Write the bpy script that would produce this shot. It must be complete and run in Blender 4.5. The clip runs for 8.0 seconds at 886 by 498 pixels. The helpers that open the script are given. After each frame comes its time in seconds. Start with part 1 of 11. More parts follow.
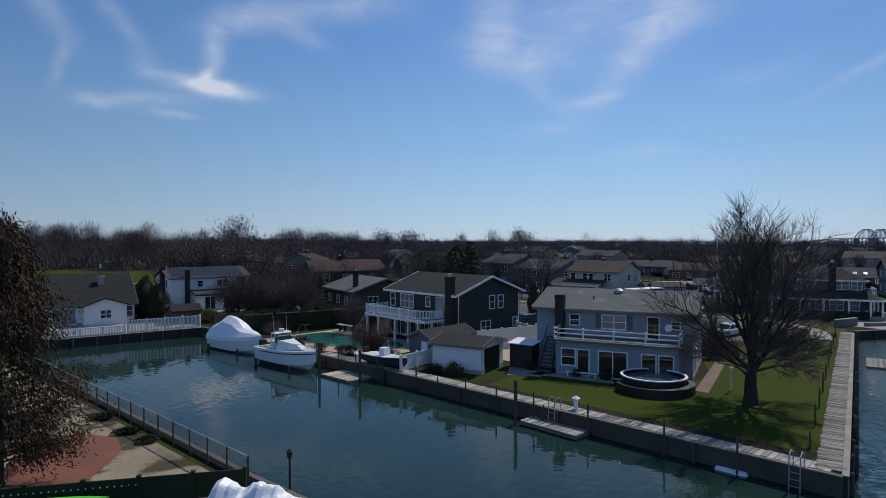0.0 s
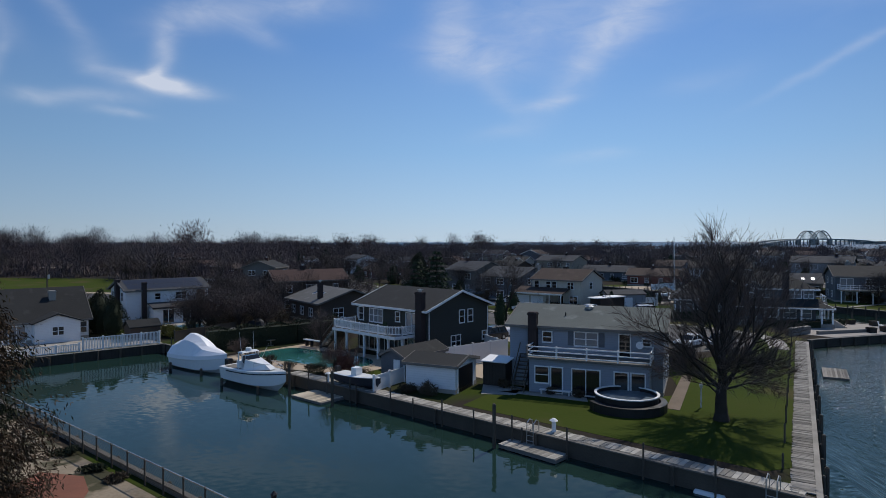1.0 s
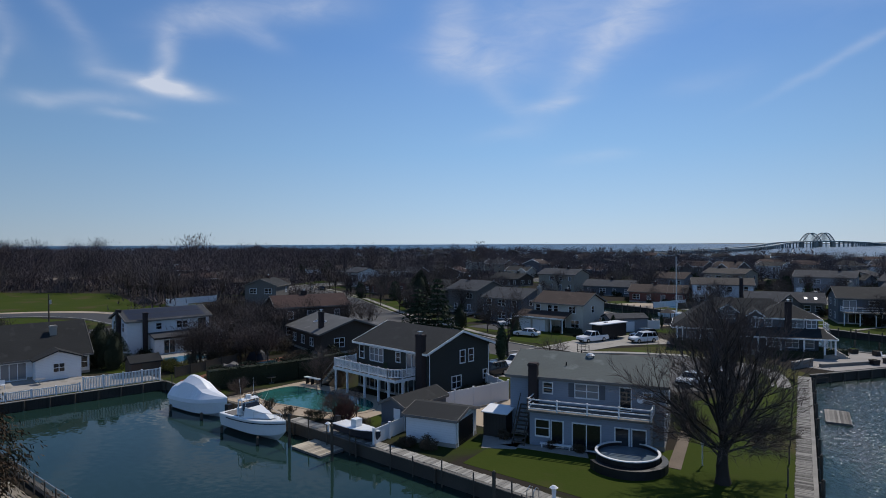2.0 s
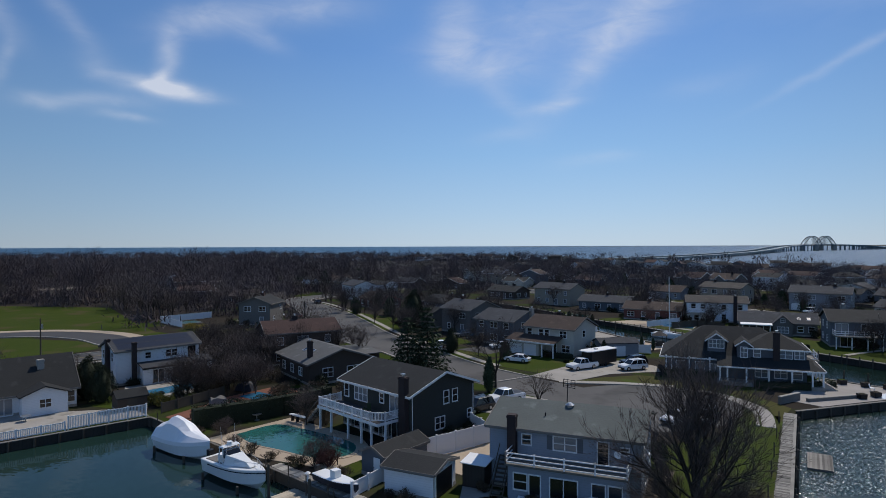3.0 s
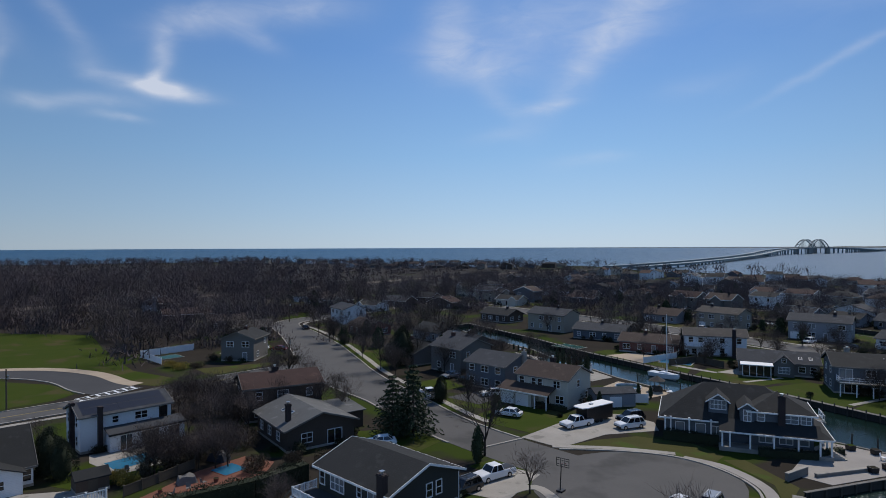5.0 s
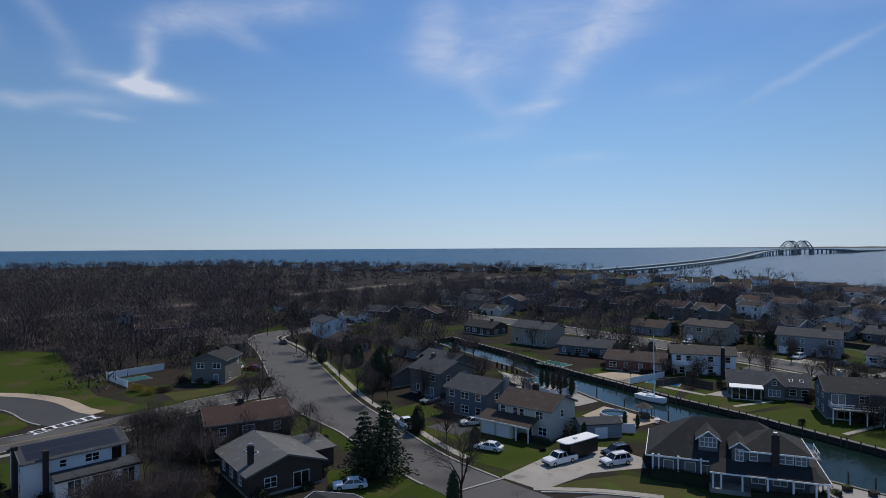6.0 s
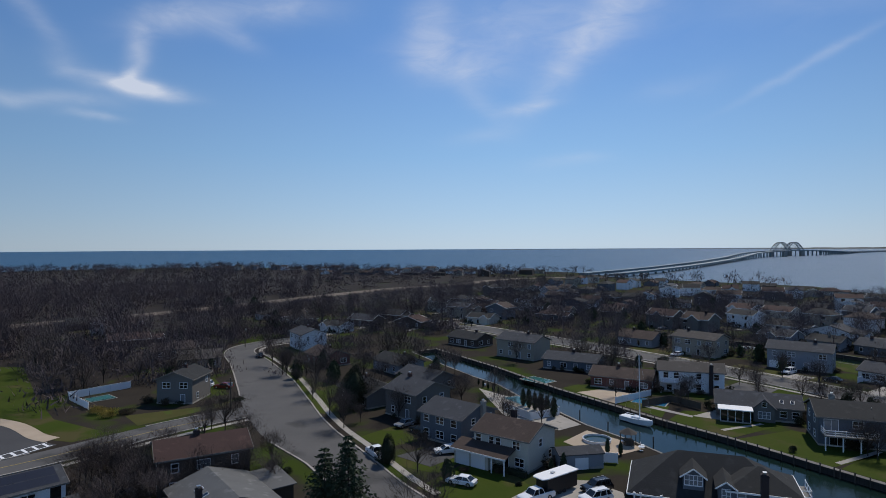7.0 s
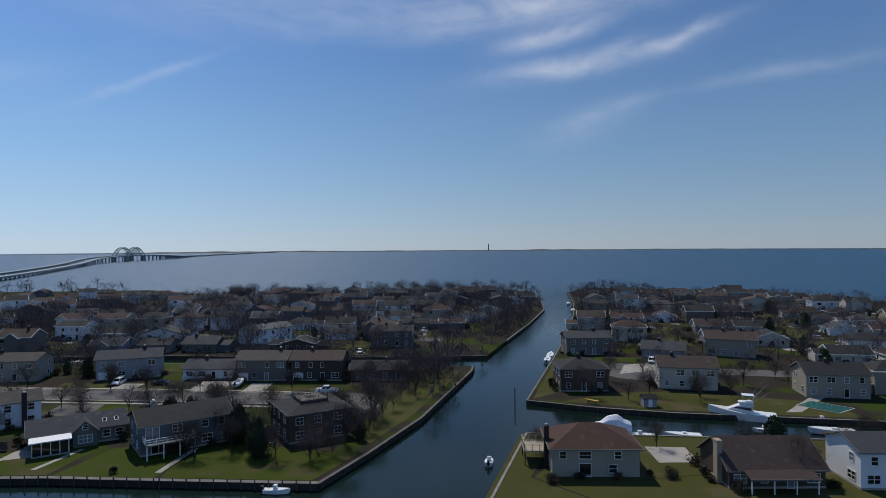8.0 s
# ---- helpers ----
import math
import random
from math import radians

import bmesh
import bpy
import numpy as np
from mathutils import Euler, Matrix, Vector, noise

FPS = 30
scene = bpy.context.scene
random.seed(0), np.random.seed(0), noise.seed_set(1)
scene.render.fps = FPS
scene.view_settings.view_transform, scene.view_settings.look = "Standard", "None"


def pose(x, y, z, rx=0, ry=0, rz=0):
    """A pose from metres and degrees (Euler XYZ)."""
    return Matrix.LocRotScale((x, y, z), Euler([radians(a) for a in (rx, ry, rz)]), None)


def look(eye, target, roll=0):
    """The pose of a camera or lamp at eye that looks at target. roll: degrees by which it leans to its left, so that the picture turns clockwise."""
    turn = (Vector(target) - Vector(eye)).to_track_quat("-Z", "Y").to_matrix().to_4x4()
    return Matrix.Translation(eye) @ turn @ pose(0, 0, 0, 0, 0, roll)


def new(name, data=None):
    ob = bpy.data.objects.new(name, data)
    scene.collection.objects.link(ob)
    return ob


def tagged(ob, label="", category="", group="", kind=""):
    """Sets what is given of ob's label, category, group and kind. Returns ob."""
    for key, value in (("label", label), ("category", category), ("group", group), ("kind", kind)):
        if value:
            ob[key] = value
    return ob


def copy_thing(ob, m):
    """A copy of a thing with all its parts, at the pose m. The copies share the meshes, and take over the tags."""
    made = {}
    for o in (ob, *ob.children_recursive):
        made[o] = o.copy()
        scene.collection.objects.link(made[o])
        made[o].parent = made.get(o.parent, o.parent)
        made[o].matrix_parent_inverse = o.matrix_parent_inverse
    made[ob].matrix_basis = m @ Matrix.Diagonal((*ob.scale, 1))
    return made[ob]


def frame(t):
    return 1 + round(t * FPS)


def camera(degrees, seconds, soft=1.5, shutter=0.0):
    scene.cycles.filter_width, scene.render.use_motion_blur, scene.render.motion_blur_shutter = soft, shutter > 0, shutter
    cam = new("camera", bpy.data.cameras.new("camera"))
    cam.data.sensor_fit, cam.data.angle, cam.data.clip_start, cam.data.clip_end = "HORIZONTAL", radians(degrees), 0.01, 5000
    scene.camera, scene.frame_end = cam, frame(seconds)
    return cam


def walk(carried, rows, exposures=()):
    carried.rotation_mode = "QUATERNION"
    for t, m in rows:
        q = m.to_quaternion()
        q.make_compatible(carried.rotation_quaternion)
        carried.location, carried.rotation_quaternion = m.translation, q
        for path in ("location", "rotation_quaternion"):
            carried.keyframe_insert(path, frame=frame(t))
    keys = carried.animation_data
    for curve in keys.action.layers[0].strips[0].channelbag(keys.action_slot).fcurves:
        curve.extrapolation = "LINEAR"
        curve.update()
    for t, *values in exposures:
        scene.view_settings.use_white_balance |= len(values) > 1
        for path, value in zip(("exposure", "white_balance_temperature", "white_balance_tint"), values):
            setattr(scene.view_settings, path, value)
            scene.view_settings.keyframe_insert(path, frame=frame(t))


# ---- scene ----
cam = camera(71.2, 8.0, 0.9)
PATH = [
    (0, (-5.038, 15.215, 12.658), (-5.096, 17.214, 12.627), -0.0),
    (0.5, (-6.089, 15.213, 12.905), (-6.022, 17.212, 12.875), -0.1),
    (1, (-6.394, 15.598, 14.117), (-6.315, 17.596, 14.09), -0.1),
    (1.5, (-6.583, 15.811, 16.197), (-6.509, 17.809, 16.172), -0.2),
    (3, (-4.174, 15.686, 22.791), (-4.107, 17.684, 22.774), -0.2),
    (3.5, (-3.568, 15.621, 24.917), (-3.505, 17.62, 24.899), -0.2),
    (4, (-3.433, 16.666, 26.92), (-3.37, 18.665, 26.903), -0.2),
    (4.5, (-3.208, 18.727, 28.947), (-3.14, 20.726, 28.931), -0.2),
    (6, (-0.516, 26.853, 35.047), (-0.393, 28.849, 35.032), -0.3),
    (6.5, (1.312, 30.008, 36.804), (1.443, 32.004, 36.789), -0.3),
    (7, (3.439, 32.916, 38.163), (3.585, 34.911, 38.149), -0.3),
    (7.5, (6.53, 36.647, 38.427), (7.138, 38.553, 38.412), -0.1),
    (7.6, (7.292, 37.467, 38.351), (8.057, 39.315, 38.331), -0.3),
    (7.8, (9.563, 38.671, 38.258), (10.785, 40.254, 38.242), -0.3),
    (8, (12.046, 39.337, 38.208), (13.779, 40.335, 38.198), -0.4),
]
walk(cam, [(t, look(eye, target, roll)) for t, eye, target, roll in PATH])

# ---------------------------------------------------------------- light
SUN_AZ, SUN_EL = radians(38), radians(51)      # clockwise from +y, above the horizon
sun = new("sun", bpy.data.lights.new("sun", "SUN"))
sun.data.energy, sun.data.angle, sun.data.color = 3.3, radians(0.53), (1.0, 0.94, 0.86)
sun.matrix_world = look((math.sin(SUN_AZ) * 100, math.cos(SUN_AZ) * 100, math.tan(SUN_EL) * 100), (0, 0, 0))
scene.view_settings.exposure = 0.0

world = bpy.data.worlds.new("world")
scene.world = world
world.use_nodes = True
wn, wl = world.node_tree.nodes, world.node_tree.links


def wmath(op, a, b=None, c=None):
    n = wn.new("ShaderNodeMath")
    n.operation = op
    for i, v in enumerate((a, b, c)):
        if v is None:
            continue
        if isinstance(v, (int, float)):
            n.inputs[i].default_value = v
        else:
            wl.new(v, n.inputs[i])
    return n.outputs[0]


def build_sky():
    bg = wn["Background"]
    sky = wn.new("ShaderNodeTexSky")
    sky.sky_type, sky.sun_disc = "NISHITA", False
    sky.sun_elevation, sky.sun_rotation = SUN_EL, SUN_AZ
    sky.altitude, sky.air_density, sky.dust_density, sky.ozone_density = 0, 1.0, 0.1, 3.0
    tc = wn.new("ShaderNodeTexCoord")
    sep = wn.new("ShaderNodeSeparateXYZ")
    wl.new(tc.outputs["Generated"], sep.inputs[0])
    x, y, z = sep.outputs
    az = wmath("MULTIPLY", wmath("ARCTAN2", x, y), 180 / math.pi)
    el = wmath("MULTIPLY", wmath("ARCSINE", z), 180 / math.pi)
    comb = wn.new("ShaderNodeCombineXYZ")
    wl.new(az, comb.inputs[0]), wl.new(el, comb.inputs[1])
    warp = wn.new("ShaderNodeTexNoise")
    warp.inputs["Scale"].default_value, warp.inputs["Detail"].default_value = 0.16, 3
    wl.new(comb.outputs[0], warp.inputs["Vector"])
    wsep = wn.new("ShaderNodeSeparateColor")
    wl.new(warp.outputs["Color"], wsep.inputs[0])
    az2 = wmath("ADD", az, wmath("MULTIPLY", wmath("SUBTRACT", wsep.outputs[0], 0.5), 2.0))
    el2 = wmath("ADD", el, wmath("MULTIPLY", wmath("SUBTRACT", wsep.outputs[1], 0.5), 1.6))

    # thin cirrus: centre azimuth, elevation, half length, half width (degrees), slant, strength
    wisps = [(-21.7, 13.0, 2.9, 0.62, -5, 1.05), (-22.6, 13.9, 0.9, 0.5, 50, 0.5), (-21.9, 15.9, 2.2, 0.9, 80, 0.30), (-18.6, 18.7, 4.0, 1.1, 14, 0.34), (-14.5, 18.0, 2.2, 0.8, -22, 0.20),
             (-27.7, 11.5, 3.6, 0.6, 3, 0.24), (-31.0, 11.2, 1.3, 0.5, -8, 0.28), (-25.5, 10.4, 1.8, 0.33, 0, 0.26), (-27.0, 14.0, 1.6, 0.9, -30, 0.16), (-28.9, 17.3, 2.8, 0.8, -46, 0.17), (-33.4, 13.8, 1.5, 0.5, 80, 0.24), (-34.0, 17.2, 2.2, 1.0, -50, 0.18), (-10.0, 20.5, 4.5, 1.2, 5, 0.26),
             (5.0, 16.4, 4.2, 1.4, -12, 0.32), (3.0, 19.2, 3.0, 2.0, 72, 0.26), (16.0, 16.6, 5.6, 1.5, 47, 0.27), (12.1, 12.4, 2.2, 0.5, 6, 0.26), (20.5, 20.0, 5.5, 2.2, 36, 0.28), (10.5, 18.9, 8.0, 3.0, 10, 0.24), (7.5, 13.2, 3.0, 1.0, -40, 0.14), (25.0, 13.4, 3.0, 0.8, 10, 0.10),
             (15.6, 7.5, 3.4, 0.6, 3, 0.13), (8.0, 10.0, 3.0, 0.7, 8, 0.10), (34.6, 14.0, 5.0, 0.35, 24, 0.20),
             (72.7, 16.1, 7.5, 0.95, 7, 0.46), (69.8, 18.5, 4.2, 0.7, 11, 0.44), (66.5, 20.6, 14.0, 1.5, 4, 0.40), (82.0, 17.4, 3.5, 0.5, 16, 0.25), (89.0, 13.6, 6.0, 0.5, 3, 0.18), (73.0, 10.8, 4.0, 1.3, 18, 0.14), (76.0, 12.2, 3.0, 0.6, 12, 0.12),
             (45.0, 22.0, 14.0, 3.0, 10, 0.20), (-60.0, 18.0, 14.0, 2.0, 15, 0.35), (140.0, 24.0, 25.0, 4.0, 8, 0.30), (-140.0, 30.0, 25.0, 5.0, -10, 0.30)]
    total = None
    for a, e, la, lb, slant, s in wisps:
        c, d = math.cos(radians(slant)), math.sin(radians(slant))
        da, de = wmath("SUBTRACT", az2, a), wmath("SUBTRACT", el2, e)
        p = wmath("DIVIDE", wmath("ADD", wmath("MULTIPLY", da, c), wmath("MULTIPLY", de, d)), la)
        q = wmath("DIVIDE", wmath("SUBTRACT", wmath("MULTIPLY", de, c), wmath("MULTIPLY", da, d)), lb)
        r = wmath("ADD", wmath("MULTIPLY", p, p), wmath("MULTIPLY", q, q))
        g = wmath("MULTIPLY", wmath("POWER", 2.718, wmath("MULTIPLY", r, -1.0)), s)
        total = g if total is None else wmath("ADD", total, g)
    ramp = wn.new("ShaderNodeValToRGB")
    rise = wn.new("ShaderNodeMapRange")
    rise.inputs["From Min"].default_value, rise.inputs["From Max"].default_value = 0.0, 90.0
    wl.new(el, rise.inputs["Value"]), wl.new(rise.outputs[0], ramp.inputs[0])
    cr = ramp.color_ramp
    for k, (pos, col) in enumerate([(0.0, (4.13, 5.67, 7.42)), (0.03, (3.46, 5.27, 7.62)), (0.09, (2.40, 4.48, 7.52)), (0.19, (1.34, 3.08, 6.80)), (0.3, (1.06, 2.49, 5.87)), (1.0, (0.3, 0.8, 2.2))]):
        e = cr.elements[k] if k < 2 else cr.elements.new(pos)
        e.position, e.color = pos, (*col, 1)
    # the sky is brightest round the sun's azimuth and deepens away from it
    away = wmath("DIVIDE", wmath("SUBTRACT", az, 14.0), 43.0)
    glow = wmath("MULTIPLY_ADD", wmath("POWER", 2.718, wmath("MULTIPLY", wmath("MULTIPLY", away, away), -1.0)), 0.47, 0.56)
    # and pales again opposite the sun
    back = wmath("MAXIMUM", wmath("MULTIPLY", wmath("COSINE", wmath("MULTIPLY", wmath("SUBTRACT", az, 14.0), math.pi / 180)), -1.0), 0.0)
    glow = wmath("MULTIPLY_ADD", wmath("MULTIPLY", back, back), 0.55, glow)
    lobe = wn.new("ShaderNodeVectorMath")
    lobe.operation = "SCALE"
    wl.new(ramp.outputs[0], lobe.inputs[0]), wl.new(glow, lobe.inputs["Scale"])
    blue = wn.new("ShaderNodeMix")
    blue.data_type = "RGBA"
    blue.inputs["Factor"].default_value = 0.86
    wl.new(sky.outputs[0], blue.inputs[6]), wl.new(lobe.outputs[0], blue.inputs[7])
    fine = wn.new("ShaderNodeTexNoise")
    fine.inputs["Scale"].default_value, fine.inputs["Detail"].default_value, fine.inputs["Roughness"].default_value = 0.55, 6, 0.6
    fine.inputs["Distortion"].default_value = 0.6
    squash = wn.new("ShaderNodeMapping")
    squash.inputs["Scale"].default_value, squash.inputs["Rotation"].default_value = (0.35, 1.0, 1.0), (0, 0, radians(-20))
    wl.new(comb.outputs[0], squash.inputs[0]), wl.new(squash.outputs[0], fine.inputs["Vector"])
    ragged = wmath("MULTIPLY_ADD", fine.outputs[0], 1.7, -0.1)
    fog = wmath("MULTIPLY", wmath("MULTIPLY", total, 1.25), ragged)
    fog = wmath("MINIMUM", wmath("MAXIMUM", fog, 0.0), 0.8)
    mix = wn.new("ShaderNodeMix")
    mix.data_type = "RGBA"
    wl.new(fog, mix.inputs["Factor"])
    wl.new(blue.outputs[2], mix.inputs[6])
    mix.inputs[7].default_value = (6.6, 7.0, 8.0, 1)
    wl.new(mix.outputs[2], bg.inputs["Color"])
    bg.inputs["Strength"].default_value = 0.1


build_sky()

# ---------------------------------------------------------------- materials


def material(name, base, second=None, scale=1.0, rough=0.85, bump=0.15, spots=None, spec=0.3, metal=0.0, where="Object", stripes=None, vary=0.0):
    """A rough surface: two colours mixed by coarse and fine noise, relief, and optional courses (axis, metres, depth)."""
    m = bpy.data.materials.new(name)
    m.use_nodes = True
    n, l = m.node_tree.nodes, m.node_tree.links
    bs = n["Principled BSDF"]
    second = second or tuple(c * 0.7 for c in base)
    if where == "Object":
        vec = n.new("ShaderNodeTexCoord").outputs["Object"]
    else:
        vec = n.new("ShaderNodeNewGeometry").outputs["Position"]
    big = n.new("ShaderNodeTexNoise")
    big.inputs["Scale"].default_value, big.inputs["Detail"].default_value = 0.35 * scale, 5
    fine = n.new("ShaderNodeTexNoise")
    fine.inputs["Scale"].default_value, fine.inputs["Detail"].default_value = 6.0 * scale, 6
    l.new(vec, big.inputs["Vector"]), l.new(vec, fine.inputs["Vector"])
    add = n.new("ShaderNodeMath")
    add.operation = "MULTIPLY_ADD"
    l.new(fine.outputs[0], add.inputs[0])
    add.inputs[1].default_value = 0.6
    half = n.new("ShaderNodeMath")
    half.operation = "MULTIPLY_ADD"
    l.new(big.outputs[0], half.inputs[0])
    half.inputs[1].default_value, half.inputs[2].default_value = 1.5, -0.55
    l.new(half.outputs[0], add.inputs[2])
    mix = n.new("ShaderNodeMix")
    mix.data_type, mix.clamp_factor = "RGBA", True
    l.new(add.outputs[0], mix.inputs["Factor"])
    mix.inputs[6].default_value, mix.inputs[7].default_value = (*base, 1), (*second, 1)
    col = mix.outputs[2]
    if spots:
        third, size, cover = spots
        sp = n.new("ShaderNodeTexNoise")
        sp.inputs["Scale"].default_value, sp.inputs["Detail"].default_value = size, 4
        l.new(vec, sp.inputs["Vector"])
        ramp = n.new("ShaderNodeMapRange")
        ramp.inputs["From Min"].default_value, ramp.inputs["From Max"].default_value = 0.62 - cover * 0.3, 0.72 - cover * 0.3
        l.new(sp.outputs[0], ramp.inputs["Value"])
        mix2 = n.new("ShaderNodeMix")
        mix2.data_type = "RGBA"
        l.new(ramp.outputs[0], mix2.inputs["Factor"])
        l.new(col, mix2.inputs[6])
        mix2.inputs[7].default_value = (*third, 1)
        col = mix2.outputs[2]
    height = fine.outputs[0]
    if stripes:
        axis, step, depth = stripes
        sx = n.new("ShaderNodeSeparateXYZ")
        l.new(vec, sx.inputs[0])
        dv = n.new("ShaderNodeMath")
        dv.operation = "DIVIDE"
        l.new(sx.outputs[axis], dv.inputs[0])
        dv.inputs[1].default_value = step
        fr = n.new("ShaderNodeMath")
        fr.operation = "FRACT"
        l.new(dv.outputs[0], fr.inputs[0])
        edge = n.new("ShaderNodeMapRange")
        edge.inputs["From Min"].default_value, edge.inputs["From Max"].default_value = 0.0, 0.14
        edge.inputs["To Min"].default_value, edge.inputs["To Max"].default_value = 1 - depth, 1.0
        l.new(fr.outputs[0], edge.inputs["Value"])
        mul = n.new("ShaderNodeMix")
        mul.data_type, mul.blend_type = "RGBA", "MULTIPLY"
        mul.inputs["Factor"].default_value = 1
        l.new(col, mul.inputs[6]), l.new(edge.outputs[0], mul.inputs[7])
        col = mul.outputs[2]
        hs = n.new("ShaderNodeMath")
        hs.operation = "MULTIPLY_ADD"
        l.new(fr.outputs[0], hs.inputs[0])
        hs.inputs[1].default_value = 0.8
        l.new(height, hs.inputs[2])
        height = hs.outputs[0]
    if vary:
        info = n.new("ShaderNodeObjectInfo")
        mr = n.new("ShaderNodeMapRange")
        mr.inputs["To Min"].default_value, mr.inputs["To Max"].default_value = 1 - vary, 1 + vary
        l.new(info.outputs["Random"], mr.inputs["Value"])
        hv = n.new("ShaderNodeHueSaturation")
        l.new(mr.outputs[0], hv.inputs["Value"])
        l.new(col, hv.inputs["Color"])
        col = hv.outputs[0]
    l.new(col, bs.inputs["Base Color"])
    bs.inputs["Roughness"].default_value = rough
    bs.inputs["Metallic"].default_value = metal
    bs.inputs["Specular IOR Level"].default_value = spec
    if bump:
        bp = n.new("ShaderNodeBump")
        bp.inputs["Strength"].default_value, bp.inputs["Distance"].default_value = bump, 0.05
        l.new(height, bp.inputs["Height"])
        l.new(bp.outputs[0], bs.inputs["Normal"])
    return m


def water_material(name, deep, ripple, rough, stretch=(1, 1, 1), turn=0, strength=0.5, second=None, windy=False, ior=1.33):
    m = bpy.data.materials.new(name)
    m.use_nodes = True
    n, l = m.node_tree.nodes, m.node_tree.links
    bs = n["Principled BSDF"]
    bs.inputs["Roughness"].default_value, bs.inputs["IOR"].default_value = rough, ior
    vec = n.new("ShaderNodeNewGeometry").outputs["Position"]
    mp = n.new("ShaderNodeMapping")
    mp.inputs["Scale"].default_value, mp.inputs["Rotation"].default_value = stretch, (0, 0, radians(turn))
    l.new(vec, mp.inputs[0])
    a = n.new("ShaderNodeTexNoise")
    a.inputs["Scale"].default_value, a.inputs["Detail"].default_value = ripple, 4
    b = n.new("ShaderNodeTexNoise")
    b.inputs["Scale"].default_value, b.inputs["Detail"].default_value = ripple * 0.13, 3
    l.new(mp.outputs[0], a.inputs["Vector"]), l.new(vec, b.inputs["Vector"])
    a.inputs["Detail"].default_value = 5
    lean = n.new("ShaderNodeVectorMath")        # the slope of each wave facet
    lean.operation = "SUBTRACT"
    l.new(a.outputs["Color"], lean.inputs[0])
    lean.inputs[1].default_value = (0.5, 0.5, 0.5)
    flat = n.new("ShaderNodeVectorMath")
    flat.operation = "MULTIPLY"
    l.new(lean.outputs[0], flat.inputs[0])
    flat.inputs[1].default_value = (1, 1, 0)
    chop = n.new("ShaderNodeVectorMath")
    chop.operation = "SCALE"
    chop.inputs["Scale"].default_value = strength
    l.new(flat.outputs[0], chop.inputs[0])
    up = n.new("ShaderNodeVectorMath")
    up.operation = "ADD"
    up.inputs[1].default_value = (0, 0, 1)
    l.new(chop.outputs[0], up.inputs[0])
    unit = n.new("ShaderNodeVectorMath")
    unit.operation = "NORMALIZE"
    l.new(up.outputs[0], unit.inputs[0])
    l.new(unit.outputs[0], bs.inputs["Normal"])
    if windy:
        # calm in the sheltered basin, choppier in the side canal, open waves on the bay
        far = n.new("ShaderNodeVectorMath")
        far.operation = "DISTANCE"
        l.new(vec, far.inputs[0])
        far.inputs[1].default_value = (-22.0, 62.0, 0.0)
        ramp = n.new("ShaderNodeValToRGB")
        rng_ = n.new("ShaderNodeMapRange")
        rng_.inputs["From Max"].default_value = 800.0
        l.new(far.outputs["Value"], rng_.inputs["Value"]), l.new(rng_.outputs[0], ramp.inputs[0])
        for k, (p, v) in enumerate([(0.0, strength), (0.045, strength * 1.3), (0.064, 1.9), (0.10, 1.9), (0.135, 0.16), (0.35, 0.22), (0.55, 2.5)]):
            e = ramp.color_ramp.elements[k] if k < 2 else ramp.color_ramp.elements.new(p)
            e.position, e.color = p, (v, v, v, 1)
        l.new(ramp.outputs[0], chop.inputs["Scale"])
        short = n.new("ShaderNodeMapRange")         # short steep wavelets in the side canal, long smooth ones in the basin
        short.inputs["From Min"].default_value, short.inputs["From Max"].default_value = 42.0, 56.0
        short.inputs["To Min"].default_value, short.inputs["To Max"].default_value = ripple, ripple * 3.0
        l.new(far.outputs["Value"], short.inputs["Value"]), l.new(short.outputs[0], a.inputs["Scale"])
        gloss = n.new("ShaderNodeValToRGB")
        for k, (p, v) in enumerate([(0.0, rough), (0.055, rough), (0.068, 0.16), (0.10, 0.16), (0.13, 0.06), (0.31, 0.06), (0.6, 0.34)]):
            e = gloss.color_ramp.elements[k] if k < 2 else gloss.color_ramp.elements.new(p)
            e.position, e.color = p, (v, v, v, 1)
        l.new(rng_.outputs[0], gloss.inputs[0]), l.new(gloss.outputs[0], bs.inputs["Roughness"])
        shine = n.new("ShaderNodeMapRange")
        shine.inputs["From Min"].default_value, shine.inputs["From Max"].default_value = 90.0, 170.0
        shine.inputs["To Min"].default_value, shine.inputs["To Max"].default_value = 0.5, 0.35
        l.new(far.outputs["Value"], shine.inputs["Value"])
        swell = n.new("ShaderNodeMapRange")         # the open bay shines more than the sheltered channel
        swell.inputs["From Min"].default_value, swell.inputs["From Max"].default_value = 320.0, 620.0
        swell.inputs["To Min"].default_value, swell.inputs["To Max"].default_value = 0.0, 0.11
        l.new(far.outputs["Value"], swell.inputs["Value"])
        both = n.new("ShaderNodeMath")
        l.new(shine.outputs[0], both.inputs[0]), l.new(swell.outputs[0], both.inputs[1])
        l.new(both.outputs[0], bs.inputs["Specular IOR Level"])
    mix = n.new("ShaderNodeMix")
    mix.data_type = "RGBA"
    l.new(b.outputs[0], mix.inputs["Factor"])
    mix.inputs[6].default_value, mix.inputs[7].default_value = (*deep, 1), (*(second or [c * 1.5 for c in deep]), 1)
    col = mix.outputs[2]
